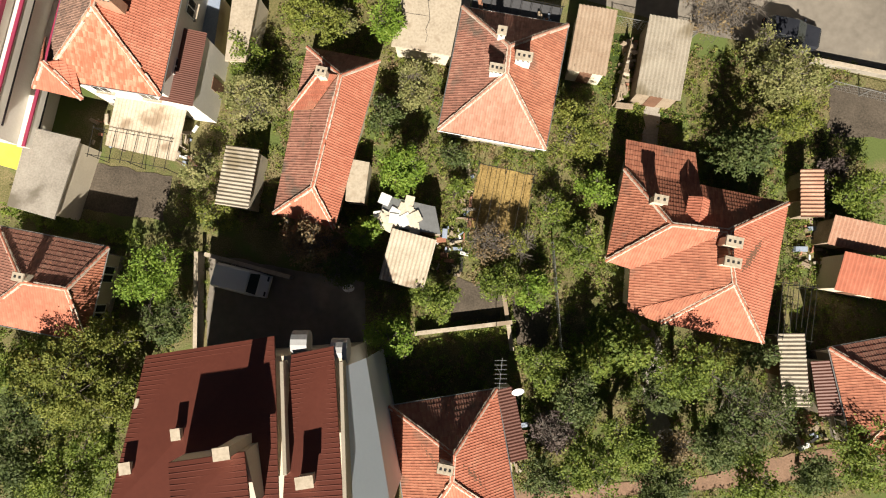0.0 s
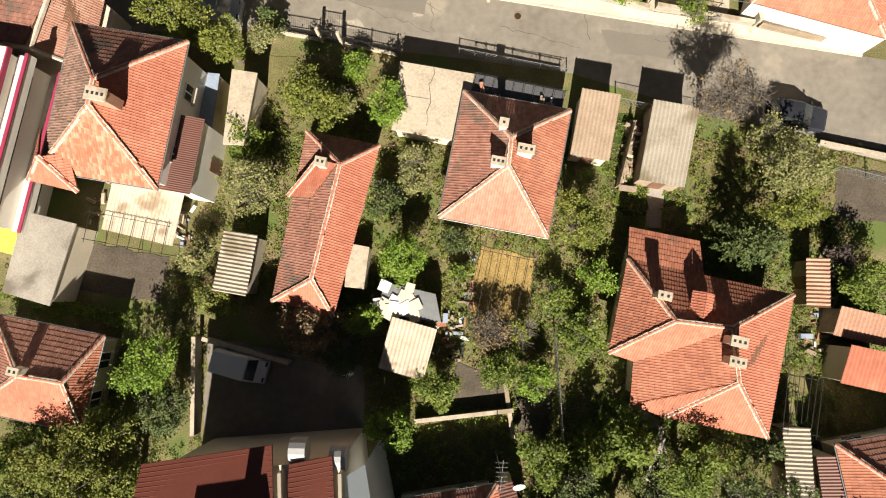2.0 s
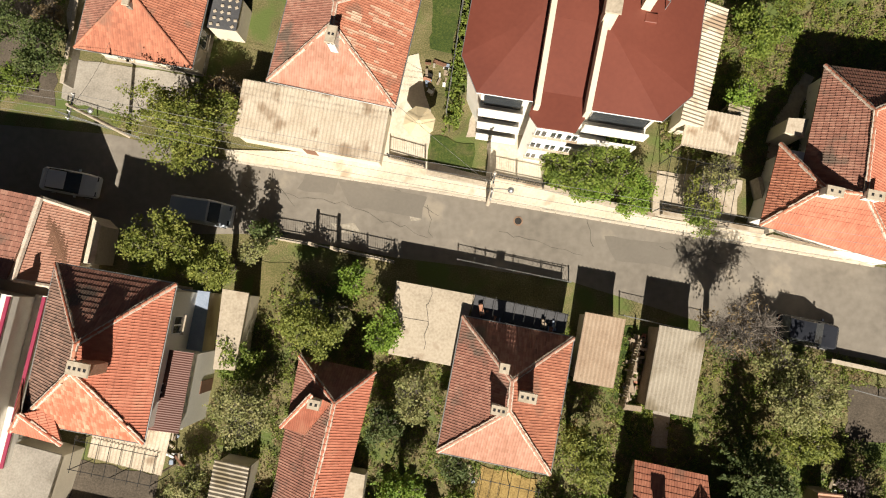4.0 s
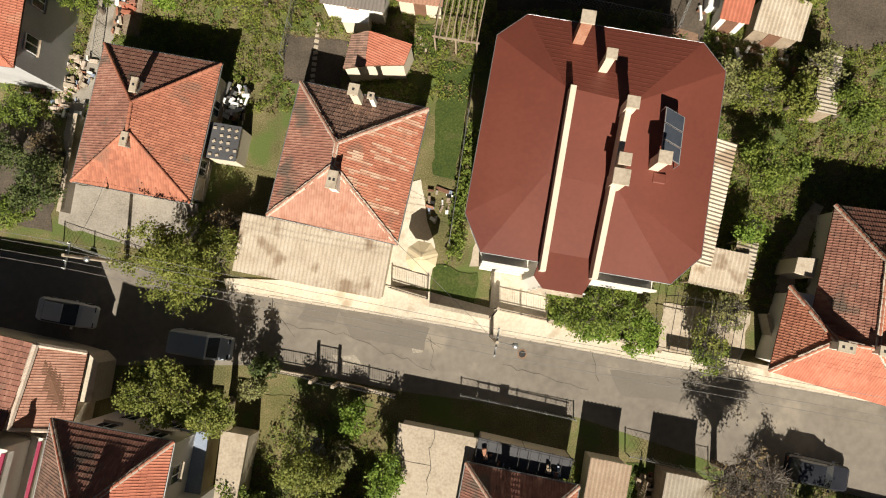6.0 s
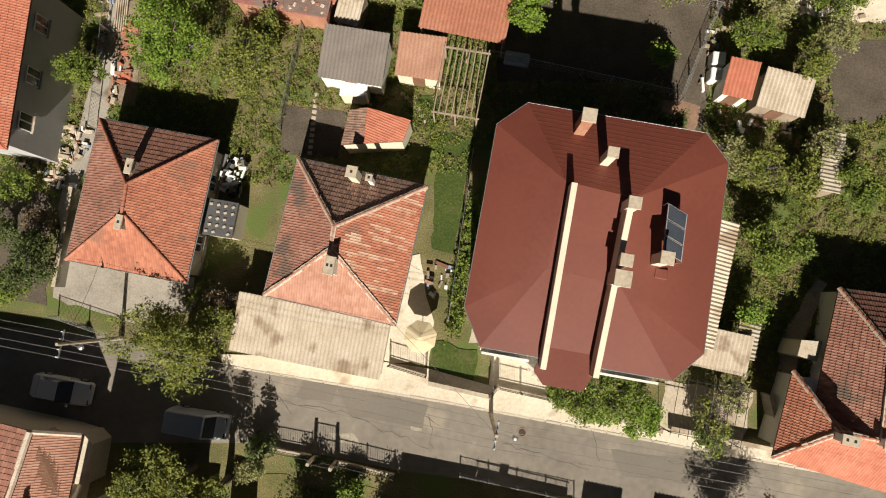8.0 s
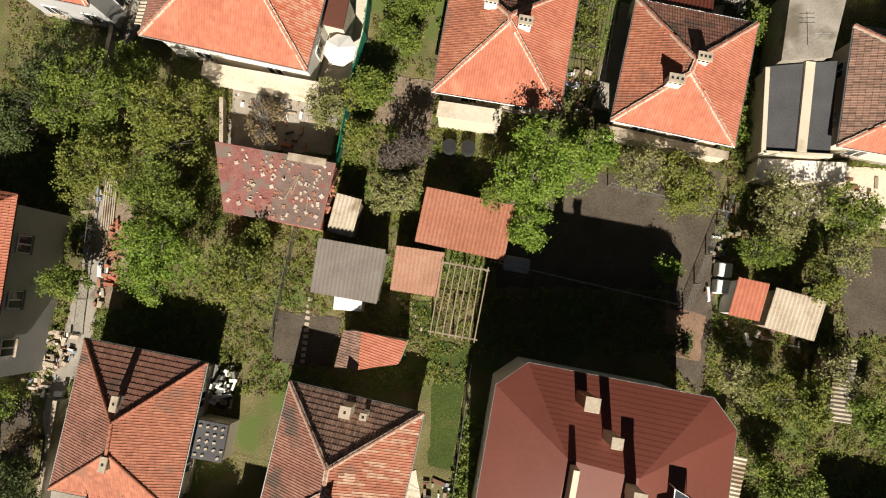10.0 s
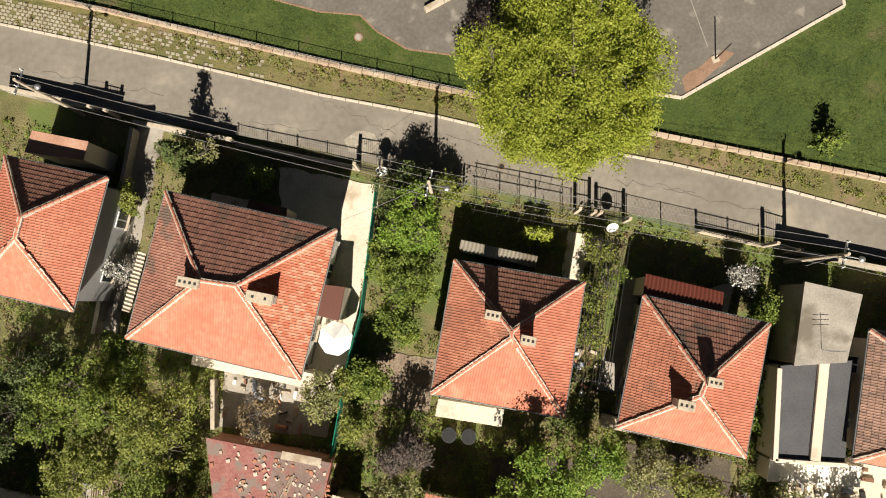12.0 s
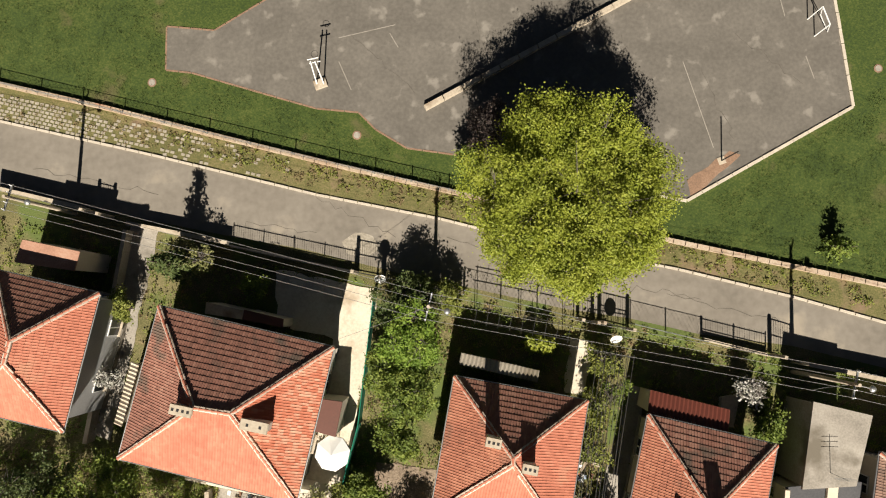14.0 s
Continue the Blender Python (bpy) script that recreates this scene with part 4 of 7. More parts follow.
# apartment house with the dark red sheet roof
bg = thing("apartment_house", (7.5, 38, 0), "three-storey white apartment house under a dark red sheet roof", "apartment house")
BZ, BT, BS = 8.2, 9.55, 8.95
OCT = [(1.96, 45.00), (3.74, 46.22), (13.67, 44.41), (14.83, 42.73), (13.10, 32.21), (11.37, 30.73), (0.97, 32.49), (0.12, 34.68)]
TOP = [(5.62, 41.40), (9.20, 40.50), (8.45, 35.90), (4.60, 36.80)]
TOP_Z = [BT, BT, BS, BS]
PAIR = ((0, 0), (1, 0), (2, 1), (3, 1), (4, 2), (5, 2), (6, 3), (7, 3))
for i in range(8):
    a, b = OCT[i], OCT[(i + 1) % 8]
    ta, tb = TOP[PAIR[i][1]], TOP[PAIR[(i + 1) % 8][1]]
    v = [(*b, BZ), (*a, BZ), (*ta, TOP_Z[PAIR[i][1]]), (*tb, TOP_Z[PAIR[(i + 1) % 8][1]])]
    g = Mesh()
    e0, e1, t1, t0 = [np.array(q) for q in v]
    for iy in range(13):
        for ix in range(13):
            g.add([(e0 * (1 - ix / 12) + e1 * ix / 12) * (1 - iy / 12) + (t0 * (1 - ix / 12) + t1 * ix / 12) * iy / 12], [])
    g.f = [(iy * 13 + ix, iy * 13 + ix + 1, iy * 13 + ix + 14, iy * 13 + ix + 13) for iy in range(12) for ix in range(12)]
    rf = part("roof_slope", g, METAL_ROOF, bg, "dark red sheet slope", smooth=True)
    if i == 1:
        rib = Mesh()
        e0, e1, t1, t0 = [Vector(q) for q in v]
        for k in range(1, 17):
            p, q = e0.lerp(t0, k / 17), e1.lerp(t1, k / 17)
            up = (t0 - e0).normalized() * 0.05
            rib.add([p - up, q - up, q + up + Vector((0, 0, 0.01)), p + up + Vector((0, 0, 0.01)), p + up * 1.2 - Vector((0, 0, 0.02)), q + up * 1.2 - Vector((0, 0, 0.02))], [(0, 1, 2, 3), (3, 2, 5, 4)])
        part("ribs", rib, METAL_ROOF, rf, kind="stuff")
part("roof_top", Mesh().add([(*p, z - 0.005 - k) for k in (0, 0.12) for p, z in zip(TOP, TOP_Z)], [(3, 2, 1, 0), (4, 5, 6, 7), (0, 1, 5, 4), (1, 2, 6, 5), (2, 3, 7, 6), (3, 0, 4, 7)]), METAL_ROOF, bg)
for i in range(8):
    part("gutter", Mesh().tube((*OCT[i], BZ - 0.02), (*OCT[(i + 1) % 8], BZ - 0.02), 0.03, 0.03, 6), GALV, bg)
oc = np.array(OCT).mean(0)
INN = [tuple(oc + (np.array(p) - oc) * 0.95) for p in OCT]
part("wall", Mesh().prism(ccw(INN), 0, BZ - 0.05), WHITE, bg)
BAY = [(3.91, 31.19), (4.37, 30.48), (6.52, 30.12), (7.47, 31.57), (7.77, 33.08), (4.60, 33.08)]
part("bay_roof", Mesh().prism(ccw(BAY), BZ - 0.12, BZ + 0.1), METAL_ROOF, bg)
bb = np.array(BAY).mean(0)
part("bay_wall", Mesh().prism(ccw([tuple(bb + (np.array(p) - bb) * 0.93) for p in BAY]), 0, BZ - 0.1), WHITE, bg)


def parapet(parent, a, b, w, h0, h1, za, zb):
    """A white party wall that rises out of the roof and follows its fall."""
    ax, ay, bx, by = *a, *b
    ln = math.hypot(bx - ax, by - ay)
    nx, ny = -(by - ay) / ln * w / 2, (bx - ax) / ln * w / 2
    poly = [(ax + nx, ay + ny), (ax - nx, ay - ny), (bx - nx, by - ny), (bx + nx, by + ny)]
    m = Mesh().add([(x, y, z) for (x, y), z in zip(poly, (h0, h0, h1, h1))] + [(x, y, z) for (x, y), z in zip(poly, (za, za, zb, zb))],
                   [(3, 2, 1, 0), (4, 5, 6, 7), (0, 1, 5, 4), (1, 2, 6, 5), (2, 3, 7, 6), (3, 0, 4, 7)])
    return part("parapet", m, CREAM, parent, "pale rendered party wall", bevel=0.02)


parapet(bg, (5.85, 41.15), (4.28, 31.40), 0.32, 8.0, 8.0, 10.6, 9.2)
parapet(bg, (8.71, 39.99), (7.04, 30.97), 0.32, 8.0, 8.0, 10.7, 9.2)
for p, zt, s in (((6.51, 44.48), 11.4, 0.95), ((7.73, 42.59), 11.2, 0.75), ((8.74, 39.97), 11.3, 0.85), ((8.33, 37.08), 11.0, 0.85), ((8.13, 36.15), 11.0, 1.1), ((10.45, 37.20), 10.8, 0.9)):
    body = part("chimney", Mesh().box((*p, 8.4), (s * 0.62, s * 0.62, zt - 8.5), -10), BRICK if zt > 11.35 else CREAM, bg)
    part("cap", Mesh().box((*p, zt - 0.1), (s * 0.8, s * 0.8, 0.1), -10), CONCRETE, body, bevel=0.02)
part("roof_hatch", Mesh().box((*(10.73, 36.49), 8.45), (0.7, 0.55, 0.4), -10), METAL_ROOF, bg, bevel=0.03)
SP = [(10.62, 37.67), (11.57, 37.07), (11.82, 39.56), (10.86, 40.17)]
sol = thing("solar_collector", (*SP[0], 9.2), "tilted solar collector with three dark glass panels on the roof", "solar panel")
for k in range(3):
    def sl(s, t, dz=0.0):
        a = Vector((*SP[0], 9.55)).lerp(Vector((*SP[3], 9.95)), s)
        b = Vector((*SP[1], 9.55)).lerp(Vector((*SP[2], 9.95)), s)
        q = a.lerp(b, t)
        return (q.x, q.y, q.z + dz)
    s0, s1 = k / 3 + 0.01, (k + 1) / 3 - 0.01
    m = Mesh().add([sl(s0, 0), sl(s0, 1), sl(s1, 1), sl(s1, 0), sl(s0, 0, -0.1), sl(s0, 1, -0.1), sl(s1, 1, -0.1), sl(s1, 0, -0.1)],
                   [(0, 1, 2, 3), (7, 6, 5, 4), (0, 4, 5, 1), (1, 5, 6, 2), (2, 6, 7, 3), (3, 7, 4, 0)])
    fr = part("panel_frame", m, GALV, sol)
    part("panel_glass", Mesh().add([sl(s0 + 0.01, 0.04, 0.006), sl(s0 + 0.01, 0.96, 0.006), sl(s1 - 0.01, 0.96, 0.006), sl(s1 - 0.01, 0.04, 0.006)], [(0, 1, 2, 3)]), SOLAR, fr)
for p in SP:
    part("leg", Mesh().tube((*p, 8.6), (*p, 9.55 if p in SP[:2] else 9.85), 0.03), GALV, sol)

# apartment house in the south-west
ap = thing("apartment_house", (-11, -8, 0), "apartment house with stepped dark red sheet roofs", "apartment house")
AZ = 9.0


def sheet_roof(parent, pts, zs, material=METAL_ROOF, seams=True, t=0.15):
    """A sloping sheet-metal roof with pressed ribs across the fall. pts: nw, ne, se, sw."""
    nw, ne, se, sw = [Vector((*p, z)) for p, z in zip(pts, zs)]
    rf = part("roof_slope", deck(sw, se, ne, nw, t), material, parent)
    if seams:
        m = Mesh()
        n = int((nw - sw).length / 0.24)
        for i in range(n):
            a, b = sw.lerp(nw, i / n), se.lerp(ne, i / n)
            u = (nw - sw).normalized() * 0.02
            m.add([a - u, b - u, b + u + Vector((0, 0, 0.008)), a + u + Vector((0, 0, 0.008)), a + u * 1.5, b + u * 1.5], [(0, 1, 2, 3), (3, 2, 5, 4)])
        part("ribs", m, material, rf)
    return rf


A1 = [(-17.03, -2.87), (-10.03, -1.77), (-8.77, -10.14), (-17.29, -10.37)]
sheet_roof(ap, A1, (9.0, 9.0, 11.6, 11.6))
A2 = [(-9.08, -2.77), (-6.79, -2.30), (-5.61, -10.10), (-8.62, -10.27)]
sheet_roof(ap, A2, (9.0, 9.0, 11.6, 11.6))
part("wall", Mesh().prism(ccw([(-16.6, -3.4), (-6.4, -2.6), (-4.2, -20), (-18.4, -20)]), 0, 8.8), CREAM, ap)
part("side_cladding", Mesh().add([(*(-6.07, -3.33), 9.2), (*(-5.21, -3.04), 7.7), (*(-3.59, -10.72), 9.0), (*(-5.21, -10.03), 11.2), (*(-5.21, -3.04), 0.0), (*(-3.59, -10.72), 0.0)], [(0, 3, 2, 1), (1, 2, 5, 4)]), BLUEWALL, ap, "pale blue curved side cladding")
parapet(ap, (-9.45, -3.07), (-8.53, -8.39), 0.2, 8.5, 8.5, 9.5, 11.6)
parapet(ap, (-6.27, -3.06), (-5.47, -9.84), 0.2, 8.5, 8.5, 9.5, 12.0)
parapet(ap, (-16.96, -5.01), (-17.25, -8.98), 0.2, 8.0, 8.0, 9.8, 10.7)
A3 = [(-13.87, -7.60), (-10.22, -7.04), (-9.58, -9.43), (-13.22, -9.72)]
part("penthouse_wall", Mesh().prism(ccw(A3), 9.0, 12.45), CREAM, ap)
sheet_roof(ap, A3, (12.6, 12.6, 13.4, 13.4))
for p, zt, w in (((-14.36, -6.64), 10.9, 0.5), ((-11.10, -6.94), 13.6, 0.5), ((-10.72, -6.86), 13.7, 0.4), ((-7.50, -8.64), 11.9, 0.9), ((-16.72, -8.26), 11.2, 0.6)):
    body = part("chimney", Mesh().box((*p, 9.2), (w * 0.8, 0.45, zt - 9.3), 9), CREAM, ap)
    part("cap", Mesh().box((*p, zt - 0.1), (w, 0.6, 0.1), 9), CONCRETE, body)
for cxy in ((-8.74, -2.19), (-6.56, -2.60)):
    part("dormer", Mesh().tube((cxy[0] - 0.45, cxy[1], 8.2), (cxy[0] + 0.45, cxy[1], 8.2), 0.7, 0.7, 14), GREYWALL, ap, "rounded rendered dormer")

# two-storey buildings at the western edge
hj = thing("house", (-30.5, 51, 0), "grey two-storey house under a red tile roof", "house", "village houses")
J1, J2, J3, J4 = (-36, 57.5, 6), (-26.9, 55.9, 6), (-28.0, 44.2, 6), (-37, 45.5, 6)
for f, mt in (((J2, J1, (-31.5, 53, 8.3), (-31.5, 53, 8.3)), TILE_BRIGHT), ((J3, J2, (-31.5, 53, 8.3), (-32, 49, 8.3)), TILE_BRIGHT), ((J4, J3, (-32, 49, 8.3), (-32, 49, 8.3)), TILE_BRIGHT), ((J1, J4, (-32, 49, 8.3), (-31.5, 53, 8.3)), TILE_BRIGHT)):
    slope(hj, *f, mt)
part("wall", Mesh().prism(ccw([(-35.5, 57), (-27.5, 55.4), (-28.6, 44.7), (-36.5, 46)]), 0, 5.9), GREYWALL, hj)
for yy in (46.5, 49.5, 53):
    window(hj, -28.38 + (yy - 45.5) * 0.1, yy, 3.6, 84.3)
hq = thing("house", (-26, 24.5, 0), "house with a mortared tile roof at the corner", "house", "village houses")
QN, QE, QS, QW = (-26.11, 27.07), (-24.4, 26.4), (-25.24, 21.4), (-27.56, 21.95)
slope(hq, (*QS, 2.6), (*QE, 2.6), (*QN, 5.0), (*QW, 5.0), TILE_PINK)
slope(hq, (*QN, 5.0), (QN[0] - 7.5, QN[1] + 1.6, 4.6), (QW[0] - 7, QW[1] + 1.2, 5.8), (*QW, 5.6), TILE_DULL)
part("wall", Mesh().prism(ccw([(QN[0] - 0.3, QN[1] - 0.3), (QE[0] - 0.3, QE[1] - 0.1), (QS[0] - 0.2, QS[1] + 0.2), (QW[0], QW[1] - 3.5), (QW[0] - 7, QW[1] - 2), (QN[0] - 7, QN[1] + 1)]), 0, 2.5), CREAM, hq)
part("upper_wall", Mesh().prism(ccw([(QN[0] - 0.15, QN[1] - 0.25), (QW[0] - 0.15, QW[1] + 0.2), (QW[0] - 6.8, QW[1] + 1.3), (QN[0] - 7.2, QN[1] + 1.3)]), 2.4, 4.55), CREAM, hq)
part("verge_mortar", Mesh().tube((*QN, 5.08), (*QE, 2.7), 0.16, 0.16, 6), MORTAR, hq)
part("verge_mortar", Mesh().tube((*QN, 5.1), (*QW, 5.1), 0.2, 0.2, 6), MORTAR, hq)
part("verge_mortar", Mesh().tube((*QS, 2.65), (*QW, 5.0), 0.14, 0.14, 6), MORTAR, hq)
part("yard_screen", Mesh().prism(ccw([(-24.60, 26.35), (-23.91, 25.69), (-24.24, 23.13), (-25.32, 23.21)]), 0, 2.2), PAVING, hq, "pale rendered side block")
hs = thing("house", (-30, 16, 0), "white modern house with dark window bands", "house", "village houses")
part("wall", Mesh().prism(ccw([(-27.6, 20.9), (-29.6, 10.5), (-38, 12), (-36, 22.5)]), 0, 7.0), WHITE, hs)
part("roof_terrace", Mesh().prism(ccw([(-27.4, 21.1), (-29.5, 10.3), (-38, 11.8), (-36, 22.7)]), 7.0, 7.18), WHITE, hs)
for z in (2.7, 5.8):
    sb = part("balcony_slab", Mesh().prism(ccw([(-26.5, 20.9), (-28.6, 10.2), (-29.6, 10.4), (-27.6, 21.1)]), z, z + 0.16), WHITE, hs)
    part("balcony_front", Mesh().prism(ccw([(-26.5, 20.9), (-28.6, 10.2), (-28.72, 10.22), (-26.62, 20.92)]), z + 0.16, z + 0.75), WHITE, sb)
    part("balcony_rail", Mesh().prism(ccw([(-26.45, 20.9), (-28.55, 10.2), (-28.77, 10.22), (-26.67, 20.92)]), z + 0.75, z + 0.85), MAGENTA, sb)
for z in (1.2, 4.4):
    part("window", Mesh().prism(ccw([(-27.75, 20.3), (-29.45, 11.4), (-29.40, 11.3), (-27.70, 20.25)]), z, z + 1.5), GLASS, hs, "dark glass window band")
part("trim", Mesh().prism(ccw([(-27.3, 21.1), (-29.4, 10.3), (-29.5, 10.3), (-27.4, 21.1)]), 6.85, 7.22), MAGENTA, hs)

# flat-roofed buildings beside the north-eastern house
fl = thing("annex", (21, 64, 0), "flat-roofed concrete annex with dark bitumen roofs", "building")
F1 = [(21.63, 70.13), (24.97, 69.36), (23.82, 65.38), (20.75, 65.16)]
# dark wall colour carries the shade of the west side
part("wall", Mesh().prism(ccw(F1), 0, 3.2), CONCRETE_DARK, fl)
part("roof", Mesh().prism(ccw([tuple(np.array(F1).mean(0) + (np.array(p) - np.array(F1).mean(0)) * 1.05) for p in F1]), 3.2, 3.36), CONCRETE_DARK, fl)
F2 = [(20.15, 64.85), (24.6, 65.2), (23.75, 58.95), (19.61, 59.2)]
part("lower_wall", Mesh().prism(ccw(F2), 0, 2.5), CREAM, fl)
part("lower_roof", Mesh().prism(ccw([tuple(np.array(F2).mean(0) + (np.array(p) - np.array(F2).mean(0)) * 1.04) for p in F2]), 2.5, 2.62), BITUMEN, fl)
parapet(fl, (22.83, 65.2), (21.95, 59.2), 0.62, 2.4, 2.4, 2.85, 2.85)
parapet(fl, (20.05, 64.85), (19.52, 59.15), 0.3, 2.4, 2.4, 2.85, 2.85)
parapet(fl, (19.5, 59.2), (23.9, 58.95), 0.25, 2.4, 2.4, 2.85, 2.85)

# ---- sheds and garages ----
shed("shed with a wavy grey fibre-cement roof", -14.82, 8.39, 2.38, 4.05, -9.2, 2.2, 2.5, "w", ASBESTOS, CREAM)
shed("patched shed under pale corrugated sheets", -3.40, 2.87, 3.03, 3.44, -15.2, 2.0, 2.4, "s", ASBESTOS_PALE, WOOD)
shed("shed with a tan ribbed roof", 8.91, 17.62, 2.60, 4.46, -10.3, 2.1, 2.5, "s", SHEET_TAN, CREAM)
shed("shed with a pale grey corrugated roof", 13.65, 16.32, 2.99, 5.36, -10.5, 2.2, 2.6, "s", ASBESTOS, WOOD)
shed("long street building under a pale corrugated roof", -9.95, 32.75, 10.10, 3.9, -10.7, 2.0, 2.4, "s", ASBESTOS_PALE, CREAM)
shed("shed with a dark grey corrugated roof", -7.30, 51.47, 4.46, 3.56, -9.7, 2.2, 2.7, "s", ASBESTOS_DARK, WHITE)
shed("small shed with a rusty tan roof", -2.78, 51.47, 3.21, 2.92, -8.3, 2.0, 2.4, "s", ASBESTOS_RED, CREAM)
shed("open shelter under an orange sheet roof", 0.33, 54.56, 5.93, 3.64, -12.3, 2.4, 2.7, "s", SHEET_ORANGE, WOOD, open_sides=True)
shed("shed with a pale corrugated roof in the garden", 21.36, 48.80, 3.21, 2.63, -15.7, 2.0, 2.4, "s", ASBESTOS_PALE, WOOD)
shed("narrow lean-to with a grey corrugated roof", 24.01, 44.07, 1.55, 3.97, -8.8, 2.2, 2.5, "e", ASBESTOS, WOOD)
shed("long lean-to under pale corrugated sheets", 16.00, 36.15, 1.61, 8.23, -13.9, 2.7, 3.1, "e", ASBESTOS_PALE, CREAM)
shed("lean-to with a grey corrugated roof", 21.08, -4.10, 1.50, 4.58, 1.5, 2.2, 2.6, "w", ASBESTOS, WOOD)
shed("lean-to with a dark brown roof", 23.01, -5.20, 1.36, 3.43, 5.9, 2.4, 2.8, "w", METAL_BROWN, CREAM, ribs=0.2, amp=0.02)
shed("lean-to under a maroon ribbed sheet roof", 14.23, 69.47, 5.06, 1.49, -13.6, 2.5, 2.9, "n", METAL_ROOF, CREAM)
shed("porch under a narrow pale corrugated roof", 2.47, 72.10, 5.09, 0.73, -12.4, 2.4, 2.6, "n", ASBESTOS, CREAM)
shed("lean-to with a brown sheet roof", -17.78, 15.19, 2.02, 4.94, -9.0, 4.2, 4.6, "e", METAL_BROWN, WHITE, ribs=0.14, amp=0.01)
shed("lean-to with a brown sheet roof on the house side", 3.31, -7.50, 1.09, 4.54, 11.1, 2.7, 3.0, "e", METAL_BROWN, CREAM, ribs=0.2, amp=0.02)
shed("shed with loose tiles and pale sheets on its roof", -7.67, 55.18, 1.75, 2.6, -15.2, 1.9, 2.2, "s", ASBESTOS_PALE, WOOD)
shed("lean-to with a striped sheet roof", -21.52, 70.24, 0.70, 4.05, -13.5, 2.3, 2.6, "w", ASBESTOS_PALE, CREAM)


def flat_block(label, poly, h, wall, roof, name="garage", category="garage", lip=1.04, t=0.14):
    """A flat-roofed garage or store with a slab that laps over its walls."""
    c = np.array(poly).mean(0)
    g = thing(name, (c[0], c[1], 0), label, category, "sheds in the yards")
    part("wall", Mesh().prism(ccw([tuple(c + (np.array(p) - c) * 0.95) for p in poly]), 0, h), wall, g)
    part("roof", Mesh().prism(ccw([tuple(c + (np.array(p) - c) * lip) for p in poly]), h, h + t), roof, g, bevel=0.02)
    return g


flat_block("concrete garage with a cracked flat roof", [(-4.01, 21.94), (0.89, 21.05), (-0.52, 16.67), (-4.53, 17.41)], 2.2, CREAM, CONCRETE)
flat_block("narrow store with a pale flat concrete roof", [(-15.43, 21.40), (-13.74, 21.12), (-14.49, 16.33), (-15.85, 16.41)], 2.4, CREAM, CONCRETE)
flat_block("old concrete store with a stained flat roof", [(-28.85, 11.65), (-25.41, 10.82), (-26.82, 5.61), (-29.93, 6.48)], 2.7, CREAM, CONCRETE_DARK)
felt = flat_block("shed under red roofing felt held down by stones", [(-16.47, 60.18), (-8.24, 58.67), (-9.21, 54.16), (-15.71, 55.41)], 2.2, BRICK, FELT, "shed", "shed", 1.0, 0.08)
FA, FB, FC, FD = [(-16.27, 59.98), (-8.54, 58.56), (-9.40, 54.35), (-15.53, 55.57)]
srng = np.random.default_rng(3)
for i in range(120):
    s, q = srng.random() ** 0.75, srng.random()
    x = (FA[0] * (1 - s) + FB[0] * s) * (1 - q) + (FD[0] * (1 - s) + FC[0] * s) * q
    y = (FA[1] * (1 - s) + FB[1] * s) * (1 - q) + (FD[1] * (1 - s) + FC[1] * s) * q
    w = srng.uniform(0.1, 0.34)
    part("stone", Mesh().box((x, y, 2.27), (w, w * srng.uniform(0.5, 1), 0.07), srng.uniform(0, 180), 0.85), MORTAR if srng.random() < 0.6 else BRICK, felt)
junk = flat_block("low store under patched white sheets", [(-4.99, 7.18), (-1.61, 6.42), (-1.23, 4.54), (-5.42, 5.18)], 2.0, WOOD, GALV, "shed", "shed", 1.0, 0.05)
for i in range(16):
    x, y = ((-3.41, 5.93)[0] + srng.normal(0, 0.9), (-3.41, 5.93)[1] + srng.normal(0, 0.55))
    part("sheet", Mesh().box((x, y, 2.06 + 0.012 * i), (srng.uniform(0.5, 1.2), srng.uniform(0.4, 0.9), 0.01), srng.uniform(-30, 30)), PAVING if i % 3 else WHITE_PLASTIC, junk)
shed("terrace under pale boards beside the house", -21.09, 12.13, 5.02, 4.24, -13.2, 2.1, 2.5, "s", ASBESTOS_PALE, WOOD, open_sides=True)
shed("cluttered shed under old brown tiles", 25.86, 4.44, 3.79, 1.89, -12.6, 2.0, 2.4, "s", ASBESTOS_RED, WOOD)
shed("small red house with a hipped porch roof", 25.72, 1.82, 3.26, 2.48, -12.2, 2.4, 2.9, "s", TILE_BRIGHT, CREAM)
shed("patched shed under rusty red and grey sheets", 23.02, 7.26, 1.36, 3.19, -2.3, 1.9, 2.2, "w", ASBESTOS_RED, WOOD)
tinyh = thing("outbuilding", (*(-5.50, 46.42), 0), "small brick outbuilding under old and new tiles", "outbuilding", "sheds in the yards")
T1, T2, T3, T4 = [(*p, 2.6) for p in ((-7.48, 47.64), (-3.39, 46.94), (-3.92, 45.51), (-8.01, 45.30))]
TA, TB = (*(-6.19, 47.60), 3.3), (*(-6.44, 45.21), 3.3)
slope(tinyh, T3, T2, TA, TB, TILE_BRIGHT)
slope(tinyh, T1, T4, TB, TA, TILE_GREY)
part("wall", Mesh().prism(ccw([tuple(np.array(p[:2]) * 0.96 + 0.04 * np.array(ORIGIN[tinyh][:2])) for p in (T1, T2, T3, T4)]), 0, 2.55), CREAM, tinyh)
smallr = shed("small garden hut with a red tile roof and white wall", 18.48, 49.74, 1.98, 2.45, -12.8, 2.0, 2.5, "s", TILE_BRIGHT, WHITE)
def annexes(rows):
    for lb, poly, mt, h in rows:
        flat_block(lb, poly, h, CREAM, mt, "annex", "annex", 1.0, 0.1)


